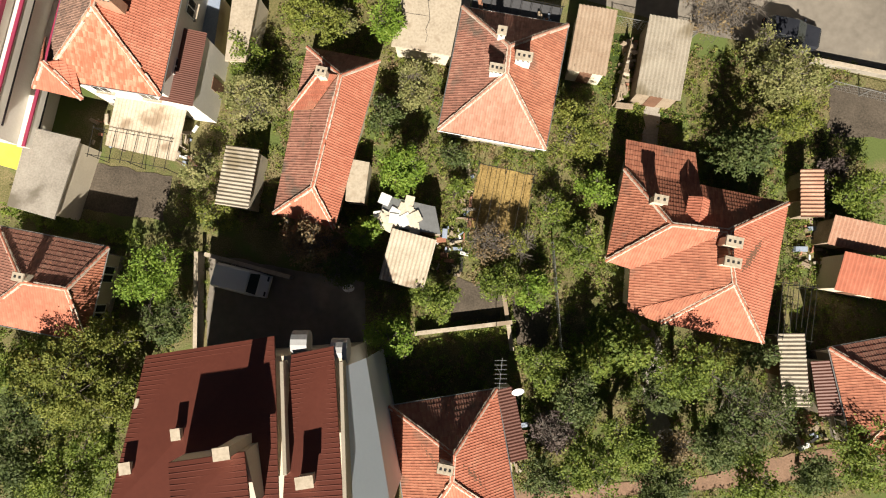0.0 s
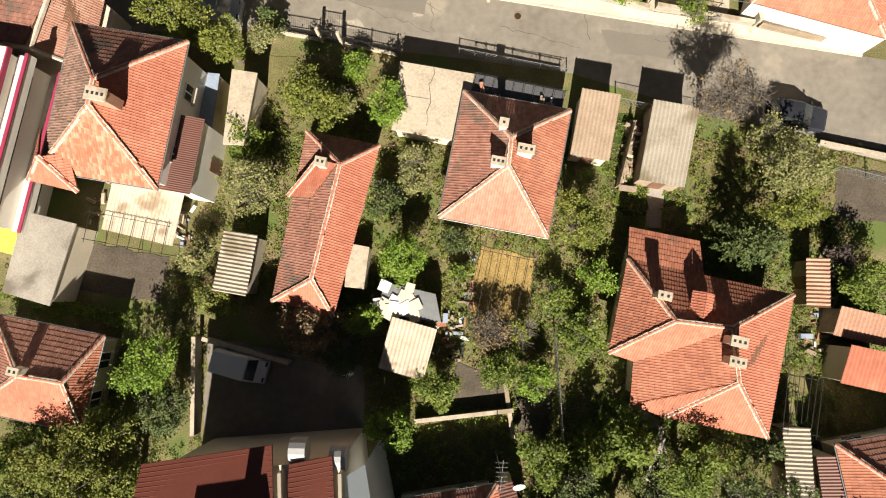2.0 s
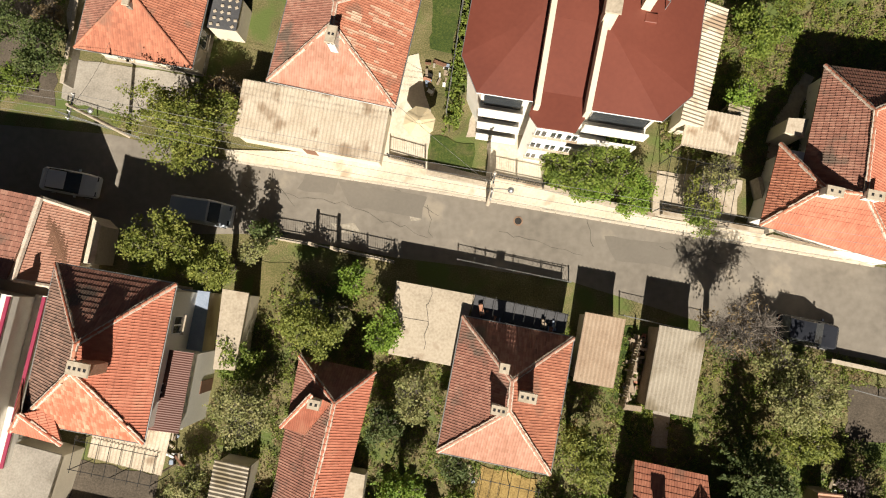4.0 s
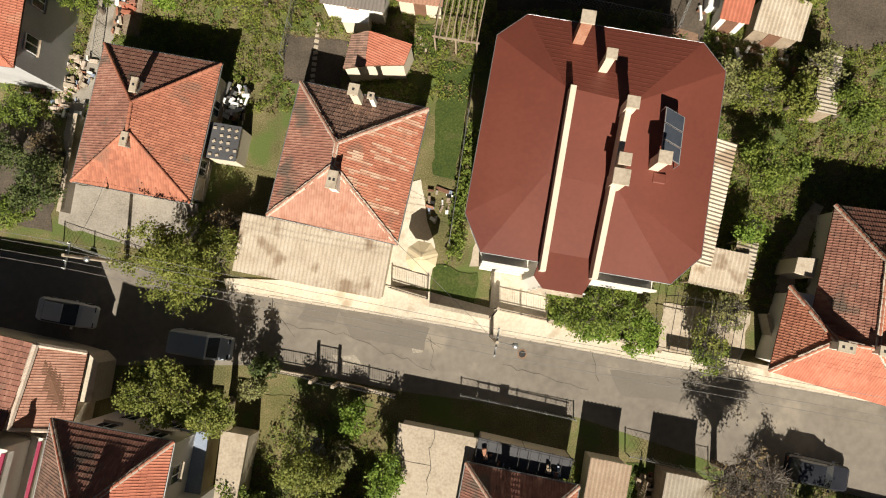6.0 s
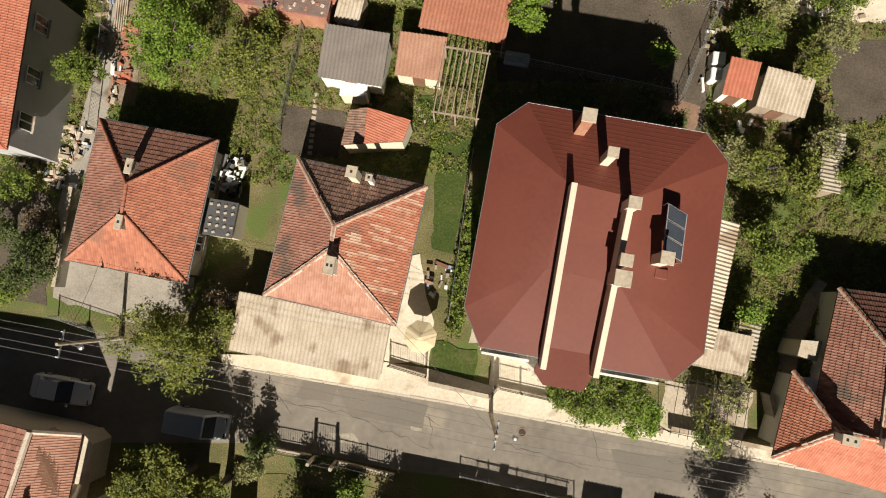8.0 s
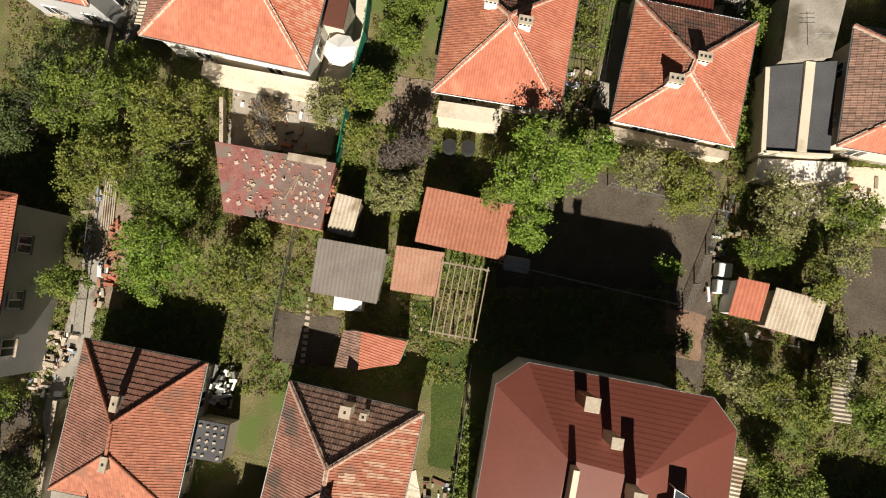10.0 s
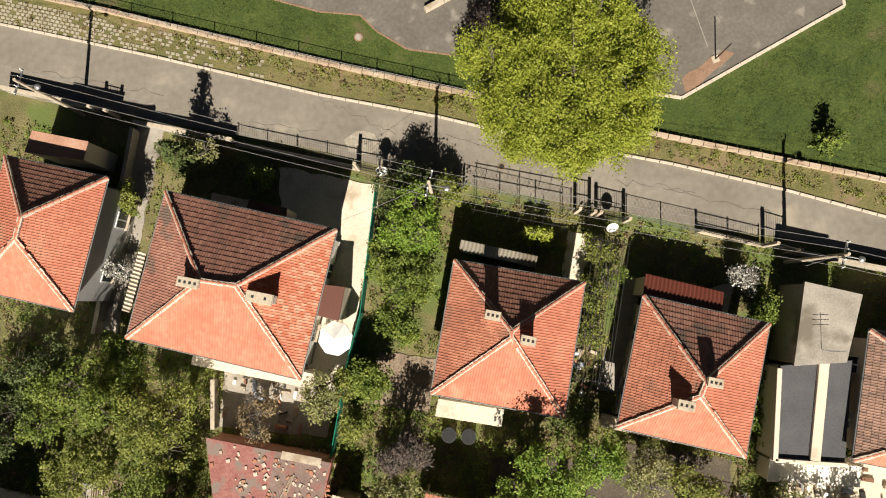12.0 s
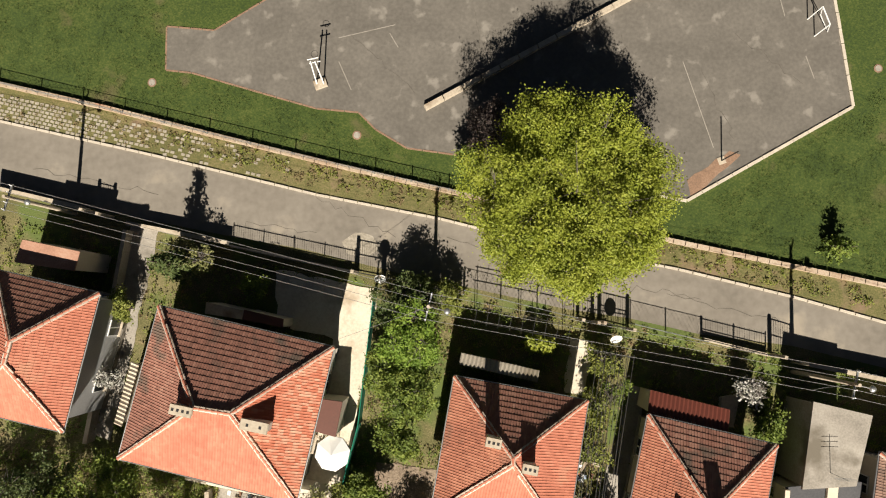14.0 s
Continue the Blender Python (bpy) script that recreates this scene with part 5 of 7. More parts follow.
annexes((
    ("vine-covered terrace with a dark flat roof", [(1.04, 21.16), (6.98, 19.90), (6.67, 18.63), (0.67, 19.65)], BITUMEN, 2.2), ("dark store with a felt roof and stones", [(-17.16, 41.90), (-14.91, 41.51), (-15.32, 39.11), (-17.37, 39.42)], BITUMEN, 2.0), ("white annex with a flat roof", [(-8.27, 50.00), (-6.41, 49.93), (-6.50, 48.83), (-8.36, 48.97)], WHITE_PLASTIC, 1.7),
    ("lean-to with a flat maroon roof", [(-14.02, 75.69), (-11.42, 75.09), (-11.47, 74.54), (-14.14, 75.04)], METAL_BROWN, 2.5), ("porch with a flat concrete roof", [(-16.52, 76.16), (-14.01, 75.62), (-14.14, 75.04), (-16.60, 75.42)], CONCRETE, 2.5),
    ("side porch with a brown roof", [(-9.04, 70.09), (-7.47, 69.90), (-7.88, 67.69), (-9.29, 68.05)], METAL_BROWN, 2.6), ("balcony annex with rusty sheets", [(-28.11, 80.12), (-24.30, 79.35), (-24.58, 78.09), (-28.54, 78.64)], ASBESTOS_RED, 3.7),
))
annexes((
    ("pale concrete porch by the lean-to", [(17.22, 70.05), (18.46, 70.30), (17.92, 68.11), (16.98, 68.20)], CONCRETE, 0.4), ("low concrete porch at the house side", [(-7.51, 9.81), (-6.08, 9.53), (-6.41, 6.71), (-7.71, 6.88)], CONCRETE, 1.5),
    ("low roof terrace with a white painted floor", [(19.6, 59.0), (25.3, 58.7), (25.1, 57.4), (19.35, 57.7)], WHITE, 1.9), ("small pale corrugated canopy by the wall", [(21.39, 32.66), (22.69, 32.56), (22.28, 31.30), (21.10, 31.66)], ASBESTOS_PALE, 2.5),
))

annexes((
    ("pale rendered terrace along the south wall", [(-17.5, 65.75), (-9.45, 64.25), (-9.6, 63.3), (-17.65, 64.8)], PAVING, 2.1), ("pale concrete terrace over dark cellar openings", [(-1.4, 62.8), (2.8, 62.15), (2.6, 61.05), (-1.6, 61.7)], PAVING, 2.5),
    ("narrow concrete terrace along the house", [(9.3, 61.6), (18.0, 59.6), (17.9, 59.05), (9.1, 60.9)], CONCRETE, 1.3), ("grey flat-roofed glazed porch beside the house", [(-18.3, 21.5), (-16.4, 21.3), (-16.9, 16.6), (-18.6, 16.7)], BLUE_TARP, 2.1),
))
for tx, ty in ((-0.75, 60.15), (0.55, 60.05)):
    tb = thing("water_barrel", (tx, ty, 0), "dark round water barrel below the terrace", "barrel", "water barrels")
    part("body", Mesh().tube((tx, ty, 0), (tx, ty, 0.95), 0.48, 0.5, 16), RUBBER, tb)
    part("water", Mesh().tube((tx, ty, 0.9), (tx, ty, 0.965), 0.42, 0.42, 16), DARK, tb)
shed("patchwork of pale corrugated sheets over the side yard", 16.6, 31.9, 3.6, 2.6, -12.0, 2.0, 2.3, "s", ASBESTOS_PALE, CREAM, open_sides=True)
shed("low canopy of grey corrugated sheets", 18.3, 32.6, 1.5, 2.4, -14.0, 1.8, 2.1, "e", ASBESTOS, WOOD, open_sides=True)
# worn grey felt over the eastern part of the felt shed, and loose boards
worn = part("felt_sheet", Mesh().prism(ccw([(-11.9, 59.35), (-8.35, 58.66), (-9.3, 54.25), (-12.6, 54.9)]), 2.27, 2.292), FELT_WORN, felt, "worn grey roofing felt")
part("patch_sheet", Mesh().box((-10.2, 58.9, 2.295), (2.6, 0.5, 0.05), -10), CONCRETE, felt, "pale sheet along the edge")
for bx, by, br, bl in ((-11.2, 57.0, 62, 1.8), (-10.9, 57.2, 70, 1.5), (-10.1, 55.9, 85, 1.1)):
    part("board", Mesh().box((bx, by, 2.3), (bl, 0.09, 0.05), br), WOOD, felt)
# pale stones that weigh down the dark store roof
dark_store = [ob for ob in scene.objects if ob.name.startswith("annex") and ob.type == "EMPTY" and (ob.location.xy - Vector((-16.19, 40.49))).length < 0.3][0]
for i in range(4):
    for j in range(5):
        if (i * 5 + j) % 7 != 3:
            bx, by = turn(-0.75 + 0.5 * i + 0.05 * ((j * 3) % 4), -0.95 + 0.46 * j, -10, -16.15, 40.45)
            part("weight_stone", Mesh().box((bx, by, 2.1), (0.24, 0.15, 0.08), 10 * ((i + j) % 4), 0.9), CONCRETE, dark_store)

# ---- surfaces of the yards ----
def lay(rows):
    for nm, lb, poly, z, mt in rows:
        patch(nm, poly, z + RNG.uniform(0, 0.004), mt, lb)


lay((
    ("soil_bed", "bare dug soil bed", [(-26.73, 10.07), (-20.35, 8.95), (-20.82, 5.72), (-26.94, 6.61)], 0.03, SOIL),
    ("straw_bed", "garden bed under golden dry straw", [(1.37, 9.85), (5.19, 8.95), (4.36, 4.40), (0.50, 5.31)], 0.05, STRAW),
    ("soil_bed", "bare grey soil bed", [(-0.12, 1.85), (2.98, 0.70), (2.77, -1.31), (-1.09, -1.05)], 0.03, SOIL),
    ("soil_bed", "bare grey soil bed", [(3.56, 0.50), (6.44, -0.07), (5.83, -2.94), (3.92, -2.76)], 0.03, SOIL),
    ("soil_bed", "gravelly grey soil plot", [(25.87, 15.37), (32.37, 14.44), (32.15, 11.24), (25.37, 11.67)], 0.03, SOIL),
    ("garden_path", "narrow concrete garden path", [(11.98, -0.82), (13.57, -2.33), (14.19, -9.42), (12.52, -9.07)], 0.04, CONCRETE_DARK),
    ("lane", "dusty concrete lane", [(3.28, -12.39), (16.36, -11.30), (21.96, -9.79), (33.03, -8.52), (32.90, -10.34), (16.32, -12.24), (2.89, -13.38)], 0.04, DUST),
    ("parking_yard", "dark asphalt parking yard", [(-17.43, 3.41), (-6.57, 1.45), (-6.29, -4.33), (-17.43, -4.01)], 0.03, ASPHALT),
))
lay((
    ("grass_patch", "green grass in a yard", [(10.89, 19.11), (12.08, 19.10), (10.58, 14.18), (16.44, 13.13), (11.31, 11.54), (10.20, 14.59)], 0.03, LAWN),
    ("grass_patch", "green grass in a yard", [(16.19, 17.41), (24.70, 15.30), (23.71, 10.88), (17.48, 9.71), (15.86, 13.33)], 0.03, LAWN_DRY),
    ("grass_patch", "dry grass yard", [(-13.79, 23.50), (-11.65, 23.33), (-12.85, 17.92), (-15.34, 17.89)], 0.03, LAWN_DRY),
    ("grass_patch", "dry grass yard", [(-8.16, 22.80), (-5.66, 22.45), (-6.76, 19.10), (-8.67, 19.45)], 0.03, LAWN_DRY),
    ("lawn", "narrow green lawn beside the apartment house", [(-1.66, 46.92), (0.79, 46.46), (-0.55, 38.25), (-2.08, 38.62)], 0.04, LAWN),
    ("lawn", "small green lawn with stepping stones", [(-4.31, 49.77), (-1.36, 49.38), (-1.74, 47.03), (-3.70, 47.42)], 0.04, LAWN),
    ("lawn", "small front lawn behind the fence", [(-2.08, 32.29), (1.03, 31.72), (0.83, 29.22), (-2.33, 29.67)], 0.05, LAWN),
    ("forecourt", "pale concrete forecourt", [(2.00, 33.35), (5.79, 32.59), (5.74, 28.49), (1.84, 29.38)], 0.05, PAVING),
))
lay((
    ("forecourt", "pale paved yard beside the house", [(-4.48, 38.07), (-2.90, 38.27), (-1.89, 33.54), (-2.26, 30.63), (-5.38, 31.00)], 0.05, PAVING),
    ("forecourt", "pale concrete yard with vines", [(13.64, 29.74), (19.45, 29.02), (18.56, 25.46), (13.17, 26.42)], 0.05, CONCRETE),
    ("garden_path", "pale concrete path along the wall", [(20.43, 25.66), (21.49, 32.82), (23.94, 36.68), (24.68, 36.29), (22.57, 31.68), (21.36, 25.66)], 0.05, CONCRETE),
    ("garden_path", "pale path beside the apartment house", [(0.96, 33.94), (2.00, 33.55), (1.69, 32.19), (0.45, 32.19)], 0.05, CONCRETE),
    ("soil_bed", "dark soil of a back garden", [(2.47, 50.48), (15.21, 50.35), (17.05, 58.31), (2.09, 58.55)], 0.03, SOIL),
    ("soil_bed", "bare brown garden plot", [(14.71, 53.21), (17.78, 53.60), (16.10, 43.35), (13.73, 45.57)], 0.035, SOIL),
    ("soil_bed", "bare brown garden plot", [(25.15, 53.23), (31.53, 53.24), (31.19, 47.93), (25.95, 47.15)], 0.03, SOIL),
    ("soil_bed", "dark soil bed with stepping stones", [(-12.72, 48.95), (-8.02, 48.28), (-8.77, 44.97), (-12.91, 45.41)], 0.03, SOIL),
))
lay((
    ("soil_bed", "brown bed of dry stalks", [(-5.63, 65.51), (-1.51, 65.09), (-2.07, 61.4), (-6.10, 62.0)], 0.035, DRY_BED),
    ("soil_bed", "grey soil garden plot", [(10.94, 59.63), (18.09, 58.53), (17.09, 51.44), (14.14, 52.15)], 0.03, SOIL),
    ("driveway", "white concrete driveway", [(-12.82, 78.40), (-5.64, 77.10), (-7.91, 63.02), (-10.78, 63.53), (-8.70, 73.69), (-12.63, 74.63)], 0.05, PAVING),
    ("driveway", "pale paved path to the gate", [(7.47, 73.87), (8.91, 73.61), (8.36, 69.96), (6.96, 70.21)], 0.05, PAVING),
    ("terrace", "bright concrete terrace", [(21.43, 59.09), (30.37, 58.68), (29.73, 54.39), (21.09, 55.55)], 0.06, PAVING),
    ("garden_path", "worn path between the houses", [(-23.05, 81.68), (-21.14, 81.28), (-22.60, 72.83), (-23.86, 66.73), (-24.86, 67.09)], 0.04, CONCRETE_DARK),
    ("garden_path", "stony path along the fence", [(-25.46, 57.28), (-24.61, 57.07), (-25.41, 47.17), (-27.0, 43.24), (-28.28, 39.74), (-28.60, 41.67)], 0.04, CONCRETE_DARK),
    ("yard", "concrete yard below the house", [(-16.21, 64.68), (-8.33, 63.94), (-9.03, 59.73), (-16.45, 60.44)], 0.04, CONCRETE_DARK),
))
lay((
    ("yard", "worn concrete and earth yard south of the house", [(-28.3, 38.2), (-18.6, 36.6), (-18.9, 34.2), (-22.7, 33.4), (-28.6, 35.2)], 0.035, CONCRETE_DARK),
    ("grass_patch", "dry grass under the vine trellis", [(8.3, 73.3), (10.4, 73.1), (9.5, 63.6), (7.7, 63.6)], 0.03, LAWN_DRY),
    ("yard", "trodden earth along the tile stacks", [(-25.1, 57.0), (-22.9, 56.6), (-23.4, 48.8), (-25.5, 49.2)], 0.045, DRY_BED),
    ("soil_bed", "dark vegetable beds at the end of the street", [(-34, 44), (-29.3, 42.5), (-29.0, 34.6), (-34, 35.6)], 0.03, SOIL),
    ("garden_path", "concrete path to the shed", [(12.9, 13.9), (14.0, 13.8), (13.8, 11.0), (12.7, 11.1)], 0.045, CONCRETE_DARK),
    ("soil_bed", "reddish bare soil behind the apartment house", [(13.9, 49.2), (16.6, 48.6), (16.1, 45.6), (13.8, 46.2)], 0.04, DUST),
))
lay((
    ("yard", "dark concrete side yard", [(11.39, 70.81), (12.50, 70.44), (10.65, 62.73), (9.17, 63.07)], 0.04, CONCRETE_DARK),
    ("asphalt_patch", "darker asphalt repair", [(-10.83, 29.63), (-8.47, 29.25), (-8.84, 28.10), (-11.39, 28.55)], 0.016, ASPHALT_PATCH),
    ("asphalt_patch", "darker asphalt repair", [(-8.47, 29.06), (-2.25, 27.95), (-2.62, 26.42), (-7.66, 27.34)], 0.016, ASPHALT_PATCH),
    ("asphalt_patch", "darker asphalt repair", [(9.94, 25.20), (15.54, 24.50), (14.94, 23.02), (10.65, 23.53)], 0.016, ASPHALT_PATCH),
    ("asphalt_patch", "pale worn spot in the asphalt", [(-8.25, 80.38), (-7.35, 81.02), (-6.09, 80.78), (-5.60, 79.91), (-6.46, 79.32), (-7.84, 79.52)], 0.016, ASPHALT_WORN),
    ("asphalt_patch", "pale worn spot in the asphalt", [(-9.00, 26.11), (-7.33, 26.13), (-6.85, 25.45), (-8.40, 25.51)], 0.016, ASPHALT_WORN),
    ("asphalt_patch", "pale worn spot in the asphalt", [(-3.47, 26.61), (-2.70, 26.69), (-2.70, 26.31), (-3.39, 26.27)], 0.016, ASPHALT_WORN),
    ("asphalt_patch", "red brick dust at the court corner", [(15.57, 84.65), (18.53, 86.71), (19.29, 86.43), (15.80, 83.47)], 0.08, DUST),
))

# stone setts on the verge
sett = thing("sett_paving", (*(-26.89, 88.60), 0), "rows of worn pale stone setts on the verge", "paving", kind="structure")
SA, SB = (-34.96, 91.47), (-34.82, 89.55)
SC, SD = (-10.11, 84.00), (-10.15, 85.97)
sm = [Mesh().box((0, 0, -0.05), (0.3, 0.2, 0.12 + 0.01 * k), 0, 0.9) for k in range(3)]
sme = []
for k, m in enumerate(sm):
    me = bpy.data.meshes.new("sett")
    me.from_pydata(m.v[0].tolist(), [], m.f)
    me.materials.append(STONE)
    sme.append(me)
vr = math.degrees(math.atan2(SD[1] - SA[1], SD[0] - SA[0]))
for i in range(66):
    for j in range(7):
        s, q = (i + 0.5 * (j % 2)) / 66, (j + 0.5) / 7
        if srng.random() < max(0.12, s * 1.15 - 0.1):
            continue
        x = (SA[0] * (1 - s) + SD[0] * s) * (1 - q) + (SB[0] * (1 - s) + SC[0] * s) * q
        y = (SA[1] * (1 - s) + SD[1] * s) * (1 - q) + (SB[1] * (1 - s) + SC[1] * s) * q
        ob = new("sett", sme[(i + j) % 3])
        ob.parent = sett
        ob.location = Vector((x, y, -0.012)) - ORIGIN[sett]
        ob.rotation_euler = (0, 0, radians(vr + srng.normal(0, 5)))

# ---- trees and shrubs ----
SEED = [100]


def grow(rows):
    for label, p, r, h, leaf, bare in rows:
        SEED[0] += 1
        tree("garden_tree" if h > 2.6 else "shrub", label, *p, r, h, leaf, SEED[0], density=1.25, bare=bare, lobes=4 + int(r * 2))


GT, OT, DT, BT_ = "leafy green fruit tree in a yard", "olive-green garden tree losing its leaves", "dark green shady tree between the yards", "bright green leafy tree in a garden"
PT, BR, GY = "purple-leaved half-bare plum tree", "brown withering half-bare garden tree", "grey-green sparsely leaved garden tree"
grow([(OT, (-9.78, 19.12), 2.2, 5, LEAF_OLIVE, 0), (BT_, (-4.92, 19.07), 1.5, 4.5, LEAF_BRIGHT, 0), (GY, (-13.76, 13.46), 2.4, 4, LEAF_GREY, 0.25), (GT, (-14.45, 17.04), 1.5, 3, LEAF_GREEN, 0), (GY, (-2.61, 14.76), 1.8, 3.6, LEAF_GREY, 0.2)])
grow([(BT_, (-3.80, 8.90), 2.1, 5, LEAF_BRIGHT, 0), (DT, (-4.89, 12.62), 1.4, 3.4, LEAF_DARK, 0.1), (BR, (-9.56, 3.58), 2.2, 4.2, LEAF_BROWN, 0.35), (BT_, (-6.12, 4.76), 1.3, 3.2, LEAF_BRIGHT, 0), (BT_, (-4.43, -2.24), 1.6, 5, LEAF_BRIGHT, 0.1)])
grow([(OT, (7.41, 11.11), 2.2, 5, LEAF_OLIVE, 0.1), (BT_, (8.83, 7.19), 1.2, 3, LEAF_BRIGHT, 0), (GT, (-1.60, 0.28), 1.5, 3, LEAF_GREEN, 0), (GT, (2.88, 1.60), 1.6, 2.5, LEAF_GREEN, 0.1), (GT, (5.11, 1.05), 1.4, 2.4, LEAF_BRIGHT, 0.1), (GT, (7.66, 3.63), 1.6, 3.2, LEAF_GREEN, 0.1)])
grow([("leafless grey tree at the street", (16.6, 19.2), 2.7, 5.4, LEAF_BROWN, 0.95), (GY, (21.2, 14.7), 2.3, 5, LEAF_GREY, 0.15), (OT, (21.48, 11.93), 1.8, 4, LEAF_OLIVE, 0.1), (OT, (20.1, 17.1), 1.5, 4.2, LEAF_GREY, 0.35)])
grow([(GT, (14.19, -3.86), 2.3, 6, LEAF_GREEN, 0.05), (DT, (12.39, -5.38), 1.6, 4.6, LEAF_DARK, 0.1), (DT, (7.05, -5.77), 1.8, 5, LEAF_DARK, 0.1), (GT, (8.05, -9.95), 2.0, 5, LEAF_GREEN, 0.05), (DT, (15.45, -8.84), 1.9, 5, LEAF_DARK, 0.1), (DT, (17.39, -7.00), 2.7, 5, LEAF_DARK, 0.25), (GT, (10.05, -8.78), 2.1, 5.4, LEAF_GREEN, 0.05), (BR, (13.68, -9.08), 1.5, 2.6, LEAF_BROWN, 0.3), (GT, (5.20, -4.08), 1.7, 3.2, LEAF_GREEN, 0), (PT, (6.03, -7.80), 1.8, 3.6, LEAF_PURPLE, 0.4)])
grow([(BT_, (-19.93, 2.06), 2.1, 5, LEAF_BRIGHT, 0), (OT, (-24.10, -5.07), 3.5, 7, LEAF_OLIVE, 0), (DT, (-26.89, -6.47), 2.8, 7, LEAF_DARK, 0.05), (DT, (-27.34, -10.59), 2.8, 7, LEAF_DARK, 0.05), (DT, (-21.58, -5.89), 2.0, 5.5, LEAF_OLIVE, 0.05), (GT, (-23.80, -10.21), 3.2, 6.5, LEAF_GREEN, 0), (DT, (-19.17, -0.88), 1.8, 4, LEAF_DARK, 0.15), (OT, (-22.39, -2.71), 1.9, 4.2, LEAF_OLIVE, 0.1), (GT, (-29.27, -3.84), 1.8, 4.5, LEAF_GREEN, 0)])
grow([(GY, (-17.66, 8.98), 1.3, 3.2, LEAF_GREY, 0.15), (GT, (25.94, 7.30), 1.7, 3.8, LEAF_GREEN, 0), (PT, (24.82, 8.96), 1.0, 2.4, LEAF_PURPLE, 0.4), (DT, (25.17, -9.15), 2.2, 5, LEAF_GREEN, 0), (DT, (22.26, -10.45), 1.5, 3.5, LEAF_DARK, 0), (GT, (18.39, -10.84), 1.8, 4, LEAF_GREEN, 0.1), (DT, (12.57, -11.27), 1.9, 4.6, LEAF_DARK, 0), (DT, (5.21, -11.01), 1.6, 4.2, LEAF_DARK, 0.1), (DT, (21.35, -5.82), 1.0, 3, LEAF_DARK, 0.1), (DT, (-7.77, 2.50), 1.5, 3.4, LEAF_DARK, 0.25)])
grow([(BR, (1.78, 4.08), 1.5, 2.4, LEAF_BROWN, 0.6), (BR, (4.43, 4.27), 1.3, 2.2, LEAF_OLIVE, 0.5), (GT, (6.34, 6.38), 1.2, 2.2, LEAF_GREEN, 0.2), (OT, (-16.59, 5.78), 1.1, 2.6, LEAF_OLIVE, 0.2), (OT, (16.57, -2.92), 1.5, 3.2, LEAF_OLIVE, 0.1), (GT, (-0.51, 9.82), 1.0, 2.4, LEAF_DARK, 0.1), (OT, (-0.13, 7.58), 0.9, 1.8, LEAF_GREEN, 0.1)])
grow([(OT, (-18.71, 31.88), 3.0, 6, LEAF_OLIVE, 0), (GT, (-16.06, 33.38), 1.5, 3.6, LEAF_OLIVE, 0.2), (DT, (-28.48, 37.81), 2.1, 5, LEAF_DARK, 0.1), (GT, (-30.42, 35.67), 1.6, 3.6, LEAF_GREEN, 0.15), (BR, (-15.56, 34.96), 1.4, 2.8, LEAF_BROWN, 0.55), (BR, (-17.62, 34.98), 1.3, 2.4, LEAF_OLIVE, 0.45), (BR, (-28.52, 40.22), 1.1, 2.8, LEAF_BROWN, 0.5), (DT, (-31.6, 39.4), 1.8, 4, LEAF_DARK, 0.1), (GT, (-30.6, 42.8), 1.4, 3, LEAF_GREEN, 0.1)])
grow([("yellow-green tree beside the street", (-18.17, 23.80), 2.5, 7.4, LEAF_OLIVE, 0), ("yellow-green tree beside the street", (-15.78, 23.02), 1.7, 6.4, LEAF_OLIVE, 0), (GY, (-13.86, 23.96), 1.1, 2.8, LEAF_GREY, 0.2), ("white-flowering bush in a front garden", (-9.74, 20.13), 1.1, 2.2, BLOSSOM, 0.4), (GT, (-7.20, 22.28), 1.0, 2.0, LEAF_BRIGHT, 0), (GY, (-8.47, 19.73), 1.3, 2.2, LEAF_GREY, 0.3)])
grow([(DT, (9.48, 29.49), 2.2, 4.8, LEAF_GREEN, 0), (DT, (6.73, 29.09), 1.7, 4, LEAF_GREEN, 0), (BT_, (11.31, 28.01), 1.5, 3.4, LEAF_BRIGHT, 0), (GT, (8.61, 28.17), 1.3, 3.2, LEAF_BRIGHT, 0), ("straggling vine over a trellis", (15.69, 27.66), 1.5, 2.6, LEAF_OLIVE, 0.5), ("straggling vine over a trellis", (17.18, 29.11), 1.4, 2.6, LEAF_GREY, 0.6), ("straggling vine over a trellis", (16.24, 26.33), 1.2, 2.2, LEAF_GREEN, 0.2)])
grow([(GT, (19.93, 38.57), 2.0, 4.2, LEAF_GREEN, 0), (OT, (19.66, 43.58), 1.7, 3.8, LEAF_OLIVE, 0.15), (GY, (18.04, 44.55), 1.5, 3.2, LEAF_GREY, 0.2), (GY, (24.00, 45.86), 1.5, 3.4, LEAF_GREY, 0.35), (GT, (25.66, 42.60), 1.6, 3.6, LEAF_GREEN, 0), (OT, (22.95, 50.74), 1.6, 3.6, LEAF_OLIVE, 0.1), (OT, (22.40, 43.18), 1.5, 3.4, LEAF_OLIVE, 0), (BT_, (18.91, 34.21), 1.0, 2.8, LEAF_BRIGHT, 0.1)])
grow([(GT, (-26.17, 50.66), 1.5, 3.8, LEAF_GREEN, 0), (GT, (-29.11, 61.10), 3.0, 6, LEAF_DARK, 0.1), (DT, (-23.78, 62.63), 3.2, 6.5, LEAF_GREEN, 0.05), (OT, (-18.35, 61.79), 3.0, 6, LEAF_OLIVE, 0.05), (OT, (-23.55, 58.33), 2.6, 5.5, LEAF_OLIVE, 0), (BT_, (-19.64, 52.22), 3.0, 5.5, LEAF_BRIGHT, 0), (OT, (-14.17, 51.17), 2.3, 4.4, LEAF_OLIVE, 0.15)])
